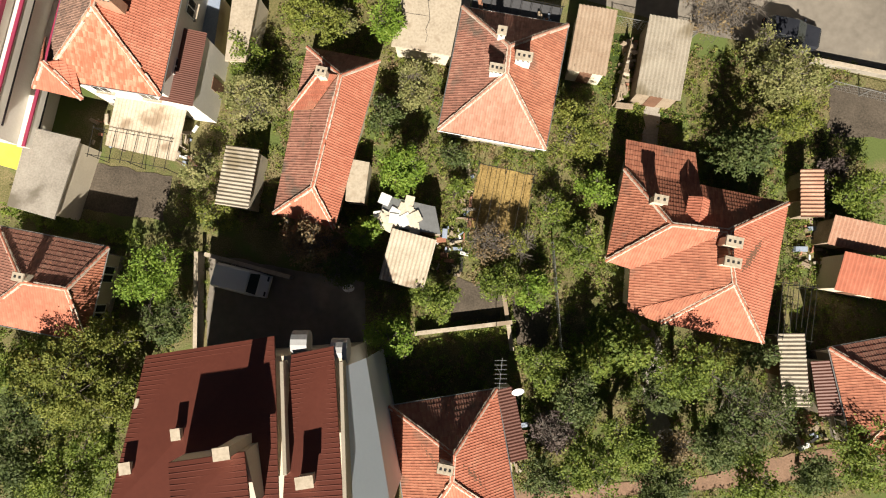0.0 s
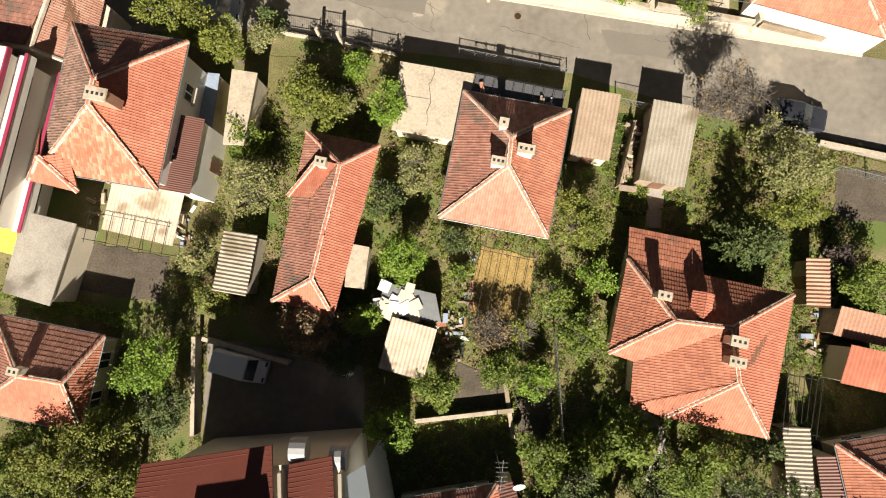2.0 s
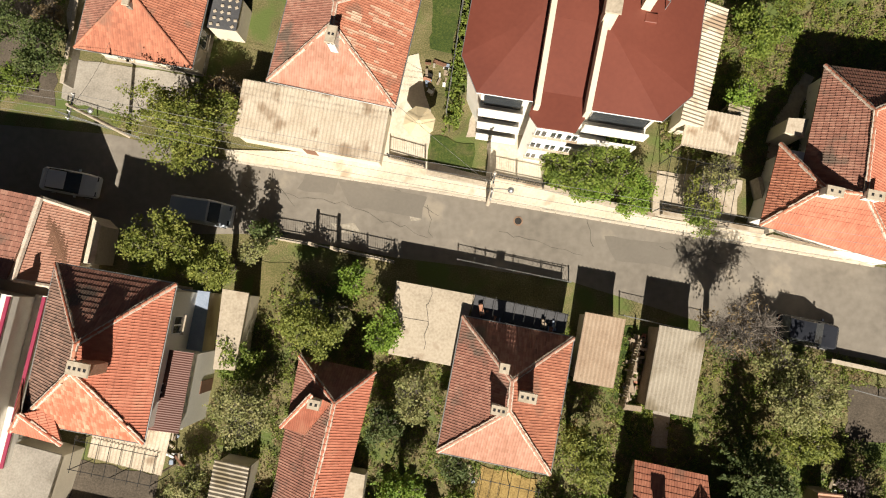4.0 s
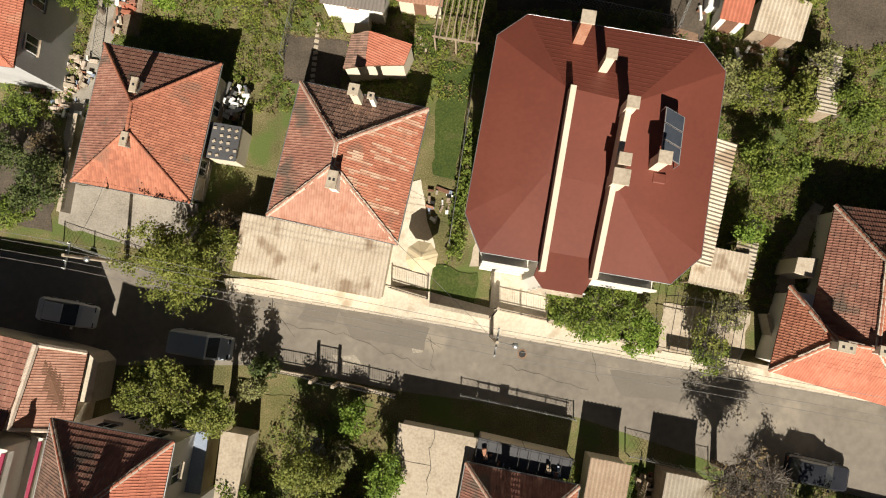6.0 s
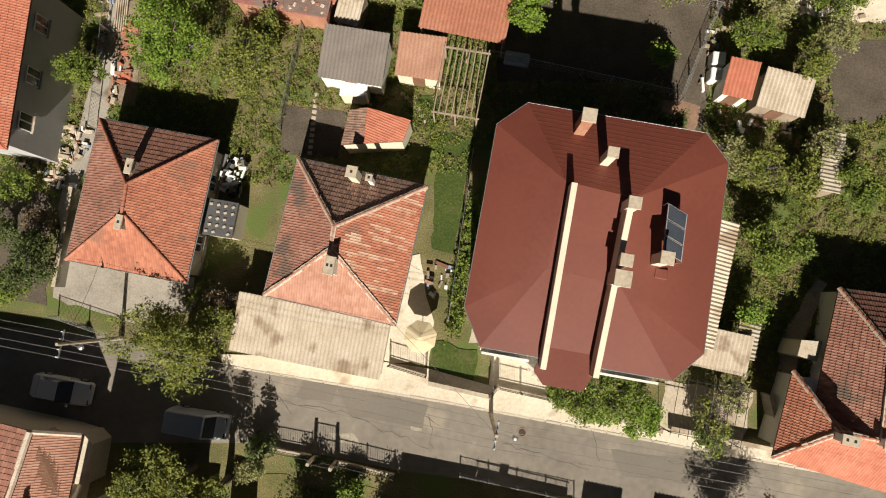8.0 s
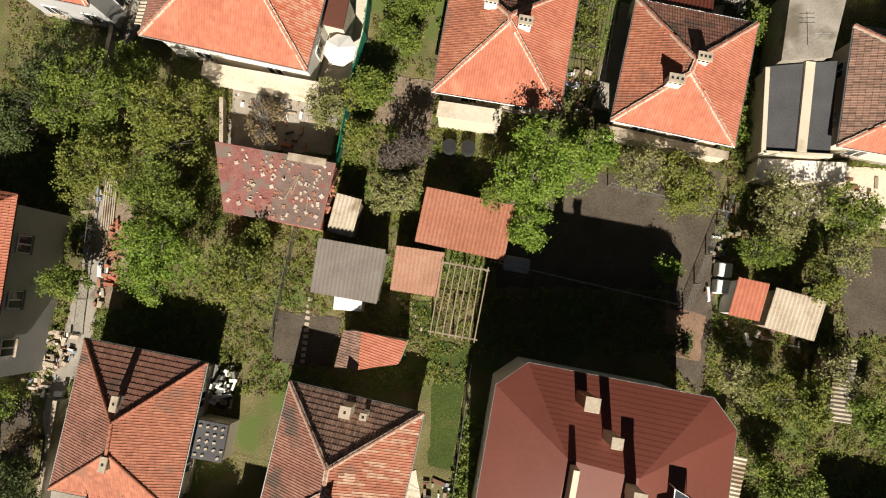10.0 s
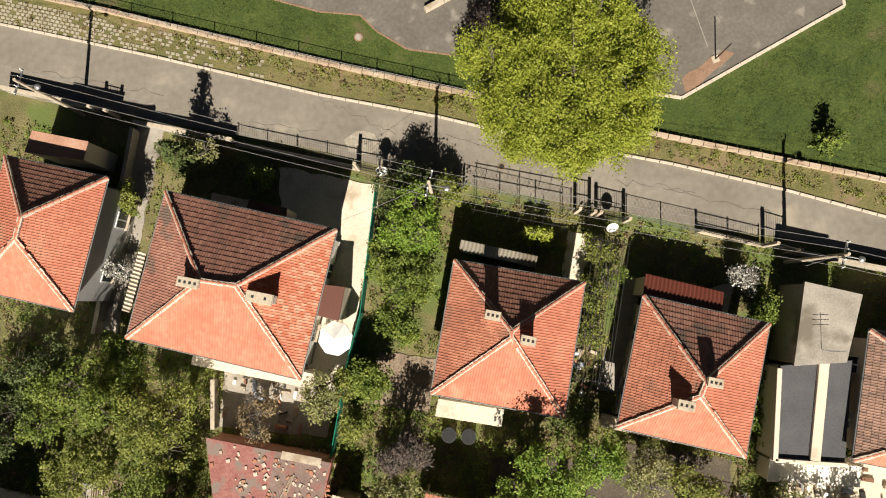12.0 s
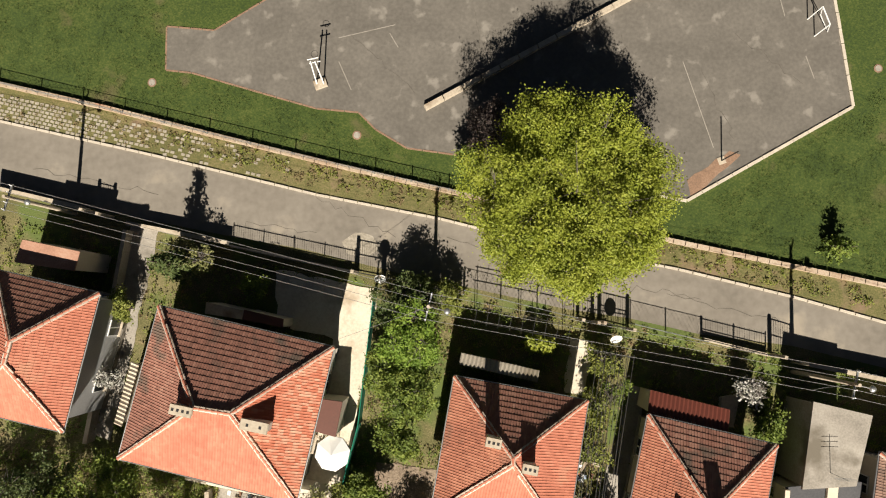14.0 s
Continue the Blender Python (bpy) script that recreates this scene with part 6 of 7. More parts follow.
grow([(OT, (-19.50, 56.34), 2.4, 5, LEAF_GREEN, 0.05), (PT, (-3.59, 59.54), 2.0, 4.4, LEAF_PURPLE, 0.55), (GY, (-4.37, 56.61), 1.7, 3.6, LEAF_GREY, 0.1), (BT_, (5.09, 57.99), 2.9, 7, LEAF_BRIGHT, 0), (BT_, (4.45, 54.72), 1.8, 5, LEAF_BRIGHT, 0), (BT_, (8.57, 58.89), 1.7, 4.6, LEAF_BRIGHT, 0), (BT_, (2.76, 56.66), 1.6, 5, LEAF_GREEN, 0)])
grow([(OT, (14.41, 56.91), 2.2, 4.4, LEAF_OLIVE, 0.05), (GY, (11.84, 57.88), 1.8, 3.6, LEAF_GREY, 0.2), (GY, (20.55, 55.42), 2.4, 4.6, LEAF_GREY, 0.1), (GT, (19.78, 52.72), 1.6, 3.6, LEAF_GREEN, 0.1), (BT_, (13.74, 51.58), 1.0, 2.2, LEAF_BRIGHT, 0), (GT, (25.06, 55.58), 2.0, 4.4, LEAF_GREEN, 0.05), (GY, (24.86, 52.71), 1.7, 3.6, LEAF_GREY, 0.2)])
grow([(GT, (-6.26, 63.95), 1.6, 3, LEAF_GREEN, 0), (OT, (-7.19, 60.73), 1.2, 2.4, LEAF_OLIVE, 0), (GY, (-9.46, 62.74), 1.5, 3.2, LEAF_GREY, 0.15), (BR, (-13.19, 61.66), 1.5, 3.2, LEAF_BROWN, 0.45), (OT, (-13.23, 53.27), 1.5, 3, LEAF_OLIVE, 0.2), (OT, (-11.01, 57.18), 1.0, 2.2, LEAF_GREY, 0.3), (GT, (14.10, 46.81), 1.1, 2.6, LEAF_DARK, 0.35)])
grow([(BT_, (-3.20, 73.87), 2.6, 4.4, LEAF_BRIGHT, 0), (GT, (-5.0, 72.0), 1.5, 3.2, LEAF_GREEN, 0), (DT, (-4.3, 75.6), 1.7, 3.4, LEAF_DARK, 0.1), (DT, (-2.77, 76.77), 1.5, 3.4, LEAF_DARK, 0.1), (GT, (-3.41, 70.65), 2.4, 4, LEAF_GREEN, 0), (OT, (-3.99, 67.69), 1.8, 3.2, LEAF_GREEN, 0), (GT, (-0.93, 76.41), 1.2, 2.6, LEAF_OLIVE, 0.2), (OT, (-5.98, 63.69), 1.4, 2.8, LEAF_GREEN, 0)])
grow([("grapevine along a trellis", (9.12, 72.46), 1.2, 2.5, LEAF_OLIVE, 0.35), ("grapevine along a trellis", (8.89, 69.59), 1.2, 2.5, LEAF_OLIVE, 0.3), ("grapevine along a trellis", (8.48, 67.11), 1.2, 2.5, LEAF_OLIVE, 0.35), ("grapevine along a trellis", (9.81, 70.67), 1.0, 2.5, LEAF_GREEN, 0.4), ("white-flowering bush in a front garden", (18.86, 70.66), 1.2, 2.4, BLOSSOM, 0.45), (GT, (19.67, 68.52), 1.1, 2.4, LEAF_GREEN, 0), ("white-flowering bush in a front garden", (-23.62, 71.45), 1.2, 2.5, BLOSSOM, 0.35)])
grow([(OT, (-18.00, 79.0), 1.5, 2.7, LEAF_GREY, 0.2), (OT, (-22.71, 75.75), 1.1, 2.6, LEAF_OLIVE, 0), (GT, (-13.67, 76.93), 1.0, 2.2, LEAF_GREEN, 0), (GT, (-7.50, 63.58), 1.1, 2.4, LEAF_OLIVE, 0), (DT, (-26.50, 64.42), 2.4, 5, LEAF_DARK, 0.15), (DT, (-22.12, 64.83), 2.0, 4.4, LEAF_GREEN, 0), ("dark plum tree beside the court", (2.03, 87.18), 2.0, 5, LEAF_PURPLE, 0.2), (GT, (0.74, 85.52), 1.4, 2.6, LEAF_GREEN, 0)])
fir("young dark conifer in the grass", (18.5, 9.81)[0], (18.5, 9.81)[1], 2.4, 6.8, LEAF_DARK, 11)
fir("green conifer in the garden", (8.44, -3.69)[0], (8.44, -3.69)[1], 2.1, 5, LEAF_GREEN, 12)
fir("green conifer in the garden", (10.99, -2.95)[0], (10.99, -2.95)[1], 2.1, 5.5, LEAF_GREEN, 13)
fir("dark conifer beside the house", (19.43, -3.09)[0], (19.43, -3.09)[1], 1.4, 4, LEAF_DARK, 14)
fir("small conifer at the fence", (-13.27, 25.42)[0], (-13.27, 25.42)[1], 0.9, 3.6, LEAF_DARK, 15)
fir("slender conifer on the lawn", (25.11, 79.88)[0], (25.11, 79.88)[1], 0.9, 2.8, LEAF_GREEN, 16)
fir("dark cypress in the front garden", (-18.65, 78.58)[0], (-18.65, 78.58)[1], 1.2, 6.2, LEAF_DARK, 17)
for px in ((4.84, 73.54), (5.71, 73.46)):
    fir("small golden thuja by the path", *px, 0.65, 2.4, LEAF_LIME, 18)
tree("broad_tree", "broad yellow-green roadside tree in full leaf", *(6.78, 82.68), 6.9, 9.5, LEAF_LIME, 55, density=2.3, leaf_size=0.085, lobes=40, per=135)

# low plants over the yards
S_YARD = [(-20, 5), (28, 5), (28, 17), (7, 19), (-12, 23), (-20, 8)]
W_YARD = [(-33, 42), (1, 44), (1, 64), (-33, 66)]
E_YARD = [(14, 31), (33, 27), (33, 62), (1, 60), (1, 46), (14, 46)]
L_YARD = [(-5, -5), (5, -14), (30, -12), (30, 6), (-10, 5)]
N_YARD = [(-33, 64), (33, 56), (33, 71), (-33, 82)]
for lb, poly, mt, n, sz in (
        ("weeds and low garden plants", L_YARD, LEAF_GREEN, 5200, 0.075), ("dry leaves and stalks on the ground", L_YARD, LEAF_BROWN, 3000, 0.08), ("tall olive weeds", L_YARD, LEAF_OLIVE, 2200, 0.075),
        ("weeds and low garden plants", S_YARD, LEAF_GREEN, 4200, 0.075), ("dry leaves and stalks on the ground", S_YARD, LEAF_BROWN, 4000, 0.08), ("olive weeds between the beds", S_YARD, LEAF_OLIVE, 4000, 0.075),
        ("low plants under the trees", [(-33, -14), (-18, -14), (-16, 4), (-33, 6)], LEAF_GREEN, 2500, 0.075),
        ("rank weeds in the back gardens", W_YARD, LEAF_GREEN, 6000, 0.075), ("dry leaves and stalks on the ground", W_YARD, LEAF_BROWN, 4200, 0.08), ("olive weeds in the back gardens", W_YARD, LEAF_OLIVE, 5000, 0.075),
        ("rank weeds in the back gardens", E_YARD, LEAF_GREEN, 5000, 0.075), ("dry leaves and stalks on the ground", E_YARD, LEAF_BROWN, 4600, 0.08), ("olive weeds in the back gardens", E_YARD, LEAF_OLIVE, 5000, 0.075),
        ("weeds between the houses", N_YARD, LEAF_GREEN, 3400, 0.075), ("dry leaves between the houses", N_YARD, LEAF_BROWN, 2600, 0.08), ("olive weeds between the houses", N_YARD, LEAF_OLIVE, 2600, 0.075),
        ("dry weeds on the verge", [(-20.68, 87.06), (29.69, 75.42), (29.77, 76.75), (-20.73, 88.16)], LEAF_OLIVE, 1700, 0.08), ("dry leaves on the verge", [(-33.13, 89.25), (29.69, 75.42), (29.77, 76.75), (-33.28, 91.34)], LEAF_BROWN, 1400, 0.07),
        ("grass tufts on the lawn", [WALL_L[0], WALL_L[6], (-4.58, 87.01), (-13.09, 90.56), (-21.17, 92.60), (-21.42, 98.02), (-38.01, 98.19)], LAWN, 4200, 0.035),
        ("grass tufts on the lawn", [(15.43, 80.34), (29.80, 77.31), (30.80, 93.40), (27.50, 89.59), (16.46, 82.68)], LAWN, 3000, 0.035)):
    weeds("low_plants", lb, poly, mt, n, n + len(lb), sz, 0.1 if mt is LEAF_BROWN or mt is LAWN else 0.3, 13)
for a, b, w, h, mt, lb in (((0.90, 41.85), (-0.73, 32.51), 1.1, 1.1, LEAF_GREEN, "clipped green hedge beside the apartment house"), ((-31.83, 6.54), (-22.37, 4.40), 0.9, 1.2, LEAF_GREEN, "green hedge along the yard"), ((20.33, 70.04), (19.35, 59.89), 0.9, 1.0, LEAF_GREEN, "hedge along the house wall"), ((-4.48, 77.77), (0.19, 76.82), 0.8, 1.3, LEAF_OLIVE, "hedge at the street fence")):
    hr_ = np.random.default_rng(int(abs(a[0] * 100)))
    n = int(math.hypot(b[0] - a[0], b[1] - a[1]) * 22)
    t_ = hr_.random(n)[:, None]
    c = np.concatenate([np.array(a) * (1 - t_) + np.array(b) * t_ + hr_.uniform(-w / 2, w / 2, (n, 2)), hr_.uniform(0.1, h, (n, 1))], 1)
    hd = thing("hedge", (*a, 0), lb, "hedge")
    part("foliage", leaves(c, np.full(n, 0.2), 0.11, 14, hr_), mt, hd, kind="stuff")
    part("stems", Mesh().tube((*a, 0.0), (a[0], a[1], h * 0.7), 0.03).tube((*b, 0.0), (b[0], b[1], h * 0.7), 0.03), BARK, hd)

# ---- facade of the apartment house ----
fa, fb = np.array(OCT[6]), np.array(OCT[5])
fdir = (fb - fa) / np.linalg.norm(fb - fa)
fout = np.array([fdir[1], -fdir[0]])
frot = math.degrees(math.atan2(fdir[1], fdir[0]))
flen = float(np.linalg.norm(fb - fa))
for s0, s1 in ((0.02, 0.28), (0.62, 0.98)):
    w = (s1 - s0) * flen
    mid = fa + fdir * flen * (s0 + s1) / 2
    for k in range(3):
        p = mid + fout * 0.0
        bal = part("balcony", Mesh().box((*p, 0.2 + 2.65 * k), (w, 0.9, 0.16), frot), WHITE, bg, "white rendered balcony")
        q = mid + fout * 0.4
        part("parapet", Mesh().box((*q, 0.2 + 2.65 * k), (w, 0.13, 1.15), frot), WHITE, bal)
        r_ = mid - fout * 0.22
        part("balcony_opening", Mesh().box((*r_, 0.5 + 2.65 * k), (w - 0.5, 0.1, 2.0), frot), GLASS, bal)
for k in range(3):
    for s in (-0.9, 0.0, 0.9):
        p = np.array((5.65, 30.36)) + fdir * s - fout * 0.02
        window(bg, p[0], p[1], 1.0 + 2.65 * k, frot, 0.7, 1.1)


# ---- vehicles ----
def car(label, x, y, rot, length, width, height, paint, estate=False, van=False):
    """A parked car: body, cabin with glass, wheels, lamps and bumpers."""
    c = thing("van" if van else "car", (x, y, 0), label, "van" if van else "car", "parked vehicles")

    def at(px, py, z):
        a, b = turn(px, py, rot, x, y)
        return (a, b, z)

    def loft(stations):
        """stations: along, half width, z low, z high."""
        v, f = [], []
        for lx, hw, z0, z1 in stations:
            v += [at(lx, -hw, z0), at(lx, -hw, z0 + (z1 - z0) * 0.75), at(lx, -hw * 0.86, z1), at(lx, hw * 0.86, z1), at(lx, hw, z0 + (z1 - z0) * 0.75), at(lx, hw, z0)]
        n = len(stations)
        for i in range(n - 1):
            for j in range(6):
                f.append((i * 6 + j, i * 6 + (j + 1) % 6, (i + 1) * 6 + (j + 1) % 6, (i + 1) * 6 + j))
        f += [tuple(reversed(range(6))), tuple(range((n - 1) * 6, n * 6))]
        return Mesh().add(v, f)
    L_, hw = length / 2, width / 2
    waist = height * 0.6
    if van:
        part("body", loft([(-L_, hw * 0.96, 0.3, height), (L_ * 0.35, hw, 0.3, height)]), paint, c, bevel=0.05)
        part("bonnet", loft([(L_ * 0.35, hw, 0.3, height * 0.92), (L_ * 0.68, hw * 0.97, 0.3, height * 0.55), (L_, hw * 0.9, 0.3, height * 0.42)]), paint, c)
        part("windscreen", Mesh().add([at(L_ * 0.37, -hw * 0.75, height * 0.93), at(L_ * 0.66, -hw * 0.85, height * 0.57), at(L_ * 0.66, hw * 0.85, height * 0.57), at(L_ * 0.37, hw * 0.75, height * 0.93)], [(0, 1, 2, 3)]), GLASS, c)
    else:
        part("body", loft([(-L_, hw * 0.85, 0.3, waist * 0.92), (-L_ * 0.9, hw * 0.97, 0.22, waist), (0, hw, 0.2, waist), (L_ * 0.55, hw * 0.98, 0.22, waist * 0.97), (L_ * 0.92, hw * 0.9, 0.25, waist * 0.82), (L_, hw * 0.75, 0.3, waist * 0.7)]), paint, c)
        back = -0.94 if estate else -0.78
        part("window_glass", loft([(L_ * back, hw * 0.82, waist - 0.02, waist + 0.02), (L_ * (back + 0.16), hw * 0.84, waist - 0.02, height - 0.06), (L_ * 0.05, hw * 0.85, waist - 0.02, height - 0.05), (L_ * 0.42, hw * 0.86, waist - 0.02, waist + 0.02)]), GLASS, c, "dark window glass")
        part("roof", Mesh().add([at(L_ * (back + 0.17), -hw * 0.72, height - 0.03), at(L_ * 0.04, -hw * 0.72, height - 0.02), at(L_ * 0.04, hw * 0.72, height - 0.02), at(L_ * (back + 0.17), hw * 0.72, height - 0.03),
                                 at(L_ * (back + 0.17), -hw * 0.72, height - 0.1), at(L_ * 0.04, -hw * 0.72, height - 0.1), at(L_ * 0.04, hw * 0.72, height - 0.1), at(L_ * (back + 0.17), hw * 0.72, height - 0.1)],
                                [(0, 1, 2, 3), (0, 4, 5, 1), (1, 5, 6, 2), (2, 6, 7, 3), (3, 7, 4, 0)]), paint, c, bevel=0.02)
        for sg in (-1, 1):
            part("mirror", Mesh().box(at(L_ * 0.33, sg * (hw + 0.07), waist), (0.12, 0.16, 0.1), rot), paint, c)
    for sx in (-0.62, 0.62):
        for sg in (-1, 1):
            wh = part("wheel", Mesh().tube(at(L_ * sx, sg * (hw - 0.18), 0.31), at(L_ * sx, sg * (hw + 0.01), 0.31), 0.31, 0.31, 16), RUBBER, c)
            part("rim", Mesh().tube(at(L_ * sx, sg * (hw + 0.0), 0.31), at(L_ * sx, sg * (hw + 0.02), 0.31), 0.2, 0.19, 12), GALV, wh)
    for sg in (-1, 1):
        part("headlight", Mesh().box(at(L_ * 0.93, sg * hw * 0.62, waist * 0.66), (0.12, 0.32, 0.12), rot), GLASS, c)
        part("tail_light", Mesh().box(at(-L_ * 0.985, sg * hw * 0.62, waist * 0.66), (0.06, 0.28, 0.14), rot), TILE_BRIGHT, c)
    return c


CAR_WHITE = mat("white_car_paint", [(0.62, 0.63, 0.64), (0.68, 0.69, 0.70)], 0.25, 1.0, 6.0, 0.3, 0)
CAR_DARK = mat("dark_car_paint", [(0.02, 0.022, 0.028), (0.03, 0.032, 0.04)], 0.2, 1.0, 6.0, 0.3, 0)
CAR_GREY = mat("grey_van_paint", [(0.30, 0.33, 0.38), (0.36, 0.39, 0.44)], 0.35, 1.0, 6.0, 0.3, 0)
car("white saloon car parked in the shade", *(-27.19, 28.92), -10, 4.1, 1.7, 1.4, CAR_WHITE)
car("grey van parked at the kerb", *(-17.6, 26.8), -9, 3.9, 1.7, 1.9, CAR_GREY, van=True)
car("dark car parked on the street", *(23.0, 18.75), -12, 4.0, 1.75, 1.45, CAR_DARK, estate=True)
car("white pickup parked in a dark yard", *(-14.78, 1.52), -14, 3.6, 1.7, 1.7, CAR_WHITE, van=True)


# ---- poles and wires ----
def pole(x, y, h, rot, label="concrete power pole with a cross-arm"):
    p = thing("power_pole", (x, y, 0), label, "pole", "power poles")
    part("shaft", Mesh().tube((x, y, -0.1), (x, y, h), 0.15, 0.1, 10), CONCRETE, p)
    part("cross_arm", Mesh().box((x, y, h - 0.45), (1.7, 0.09, 0.09), rot), GALV, p)
    for s in (-0.75, -0.3, 0.3, 0.75):
        a, b = turn(s, 0, rot, x, y)
        part("insulator", Mesh().tube((a, b, h - 0.36), (a, b, h - 0.16), 0.045, 0.035, 8), WHITE_PLASTIC, p)
    la, lb_ = turn(0, -1.1, rot, x, y)
    part("lamp_arm", Mesh().tube((x, y, h - 0.9), (la, lb_, h - 0.5), 0.03, 0.03, 6), GALV, p)
    part("lamp_head", Mesh().dome((la, lb_, h - 0.6), 0.2, 0.16), GALV, p)
    return p


PN = [(-27.15, 82.36), (-1.85, 75.95), (22.17, 71.71)]
PS = [(-23.55, 32.41), (1.95, 27.42)]
for x, y in PN:
    pole(x, y, 6.9, 76)
for x, y in PS:
    pole(x, y, 6.9, 80)


def wire(a, b, sag, name="overhead_wire", label="thin sagging overhead power wire", r=0.012):
    d = (Vector(b) - Vector(a)).normalized()
    u = d.cross(Vector((0, 0, 1))).normalized()
    w = u.cross(d)
    pts = [Vector(a).lerp(Vector(b), t / 10) - Vector((0, 0, sag * 4 * (t / 10) * (1 - t / 10))) for t in range(11)]
    m = Mesh().add([p + k * r for p in pts for k in (u, w, -u, -w)], [(4 * i + j, 4 * i + (j + 1) % 4, 4 * i + 4 + (j + 1) % 4, 4 * i + 4 + j) for i in range(10) for j in range(4)])
    return single(name, m, CABLE, label, "wire", a, "overhead wires")


def span(p, q, h=6.65, rot=76):
    for s in (-0.75, -0.3, 0.3, 0.75):
        a, b = turn(s, 0, rot, *p), turn(s, 0, rot, *q)
        wire((*a, h), (*b, h), 0.5)


span(PN[0], PN[1])
span(PN[1], PN[2])
span((PN[0][0] - 23, PN[0][1] + 5), PN[0])
span(PN[2], (PN[2][0] + 23, PN[2][1] - 5))
span(PS[0], PS[1], 6.65, 80)
span((PS[0][0] - 24, PS[0][1] + 4), PS[0], 6.65, 80)
span(PS[1], (PS[1][0] + 26, PS[1][1] - 4.5), 6.65, 80)
wire((*PS[1], 6.5), (*(-4.43, 33.71), 3.5), 0.3, label="thin service wire to a house")
wire((*PS[0], 6.5), (*(-23.25, 37.72), 3.5), 0.3, label="thin service wire to a house")
wire((*PN[1], 6.5), (*(-7.36, 73.97), 4.8), 0.3, label="thin service wire to a house")
wire((*PN[2], 6.5), (*(20.92, 71.15), 4.6), 0.2, label="thin service wire to a house")

# ---- fences, walls and gates ----
IR, NT, WL, PL = "low wall with a dark iron railing", "wire mesh fence on steel posts", "low weathered concrete yard wall", "weathered grey plank fence"
def fences(rows):
    for lb, a, b, h, st in rows:
        fence(lb, a, b, h, st, "yard_wall" if st == "wall" else "fence")


fences((
    (IR, (-13.13, 25.13), (-10.13, 24.59), 1.3, "iron"), (IR, (-8.30, 24.23), (-4.52, 23.40), 1.3, "iron"), (NT, (-0.12, 23.55), (7.43, 22.02), 0.9, "net"), (NT, (10.82, 19.81), (16.24, 18.59), 1.3, "net"),
    (IR, (2.18, 29.31), (5.70, 28.56), 1.4, "iron"), (WL, (-2.26, 29.55), (1.83, 28.69), 0.8, "wall"), (WL, (5.74, 28.49), (13.17, 26.53), 0.8, "wall"), (IR, (-4.91, 30.70), (-2.41, 29.97), 1.4, "iron"), (WL, (13.74, 26.73), (20.42, 25.40), 0.7, "wall"),
    (PL, (20.86, 25.21), (27.98, 23.44), 0.9, "plank"), (WL, (24.42, 16.88), (30.23, 15.62), 0.7, "wall"), (WL, (-32.77, 84.10), (-26.14, 82.60), 1.1, "wall"), (WL, (-23.05, 81.56), (-15.97, 80.21), 0.9, "wall"), (IR, (-15.89, 80.05), (-7.30, 78.26), 1.3, "iron"),
))
fences((
    (NT, (-5.18, 77.88), (0.19, 76.74), 1.3, "net"), (NT, (0.27, 77.01), (7.68, 75.24), 1.3, "net"), (NT, (11.48, 74.84), (16.17, 73.73), 1.3, "net"), (IR, (16.25, 73.84), (20.44, 72.82), 1.2, "iron"), (WL, (22.29, 72.38), (29.41, 70.95), 1.1, "wall"),
    (WL, (-17.91, 3.48), (-17.74, -3.05), 1.2, "wall"), (WL, (-17.43, 3.33), (-11.50, 1.76), 1.0, "wall"), (NT, (0.77, 45.32), (-0.91, 33.74), 1.3, "net"), (NT, (-11.34, 54.37), (-12.81, 47.01), 1.2, "net"), (NT, (18.41, 56.69), (15.06, 48.81), 1.1, "net"),
    (NT, (2.08, 52.27), (14.51, 49.40), 1.2, "net"), (NT, (-25.4, 56.87), (-26.1, 47.17), 1.2, "net"), (WL, (-27.03, 42.80), (-27.86, 35.88), 1.2, "wall"), (NT, (-17.16, 30.37), (-28.15, 33.89), 1.2, "net"), (WL, (2.98, 0.89), (3.53, -3.14), 0.5, "wall"),
))
fences((
    (WL, (-3.02, -2.02), (3.54, -1.23), 0.8, "wall"), (NT, (25.47, 15.09), (30.03, 13.85), 1.2, "net"), (PL, (11.88, 18.20), (10.70, 13.85), 1.3, "plank"), (NT, (6.30, 4.20), (6.78, -3.12), 1.2, "net"), (WL, (-16.71, 63.68), (-16.59, 60.39), 0.9, "wall"),
    (NT, (10.19, 57.52), (18.04, 55.55), 1.2, "net"), (WL, (-23.02, 81.08), (-25.03, 66.71), 1.0, "wall"), (WL, (20.01, 29.02), (20.60, 25.29), 1.3, "wall"),
))
for a, b in (((-5.72, 77.10), (-6.67, 68.22)), ((-6.67, 68.22), (-8.02, 62.84)), ((-7.35, 65.69), (-8.51, 58.74))):
    fence("fence with bright green screen netting", a, b, 1.5, "green")
fence("thin railing along the top of the lawn wall", WALL_L[1], WALL_L[4], 1.0, "net", "lawn_fence", 3.0)
fence("thin railing along the top of the lawn wall", WALL_L[4], WALL_L[6], 1.0, "net", "lawn_fence", 3.0)


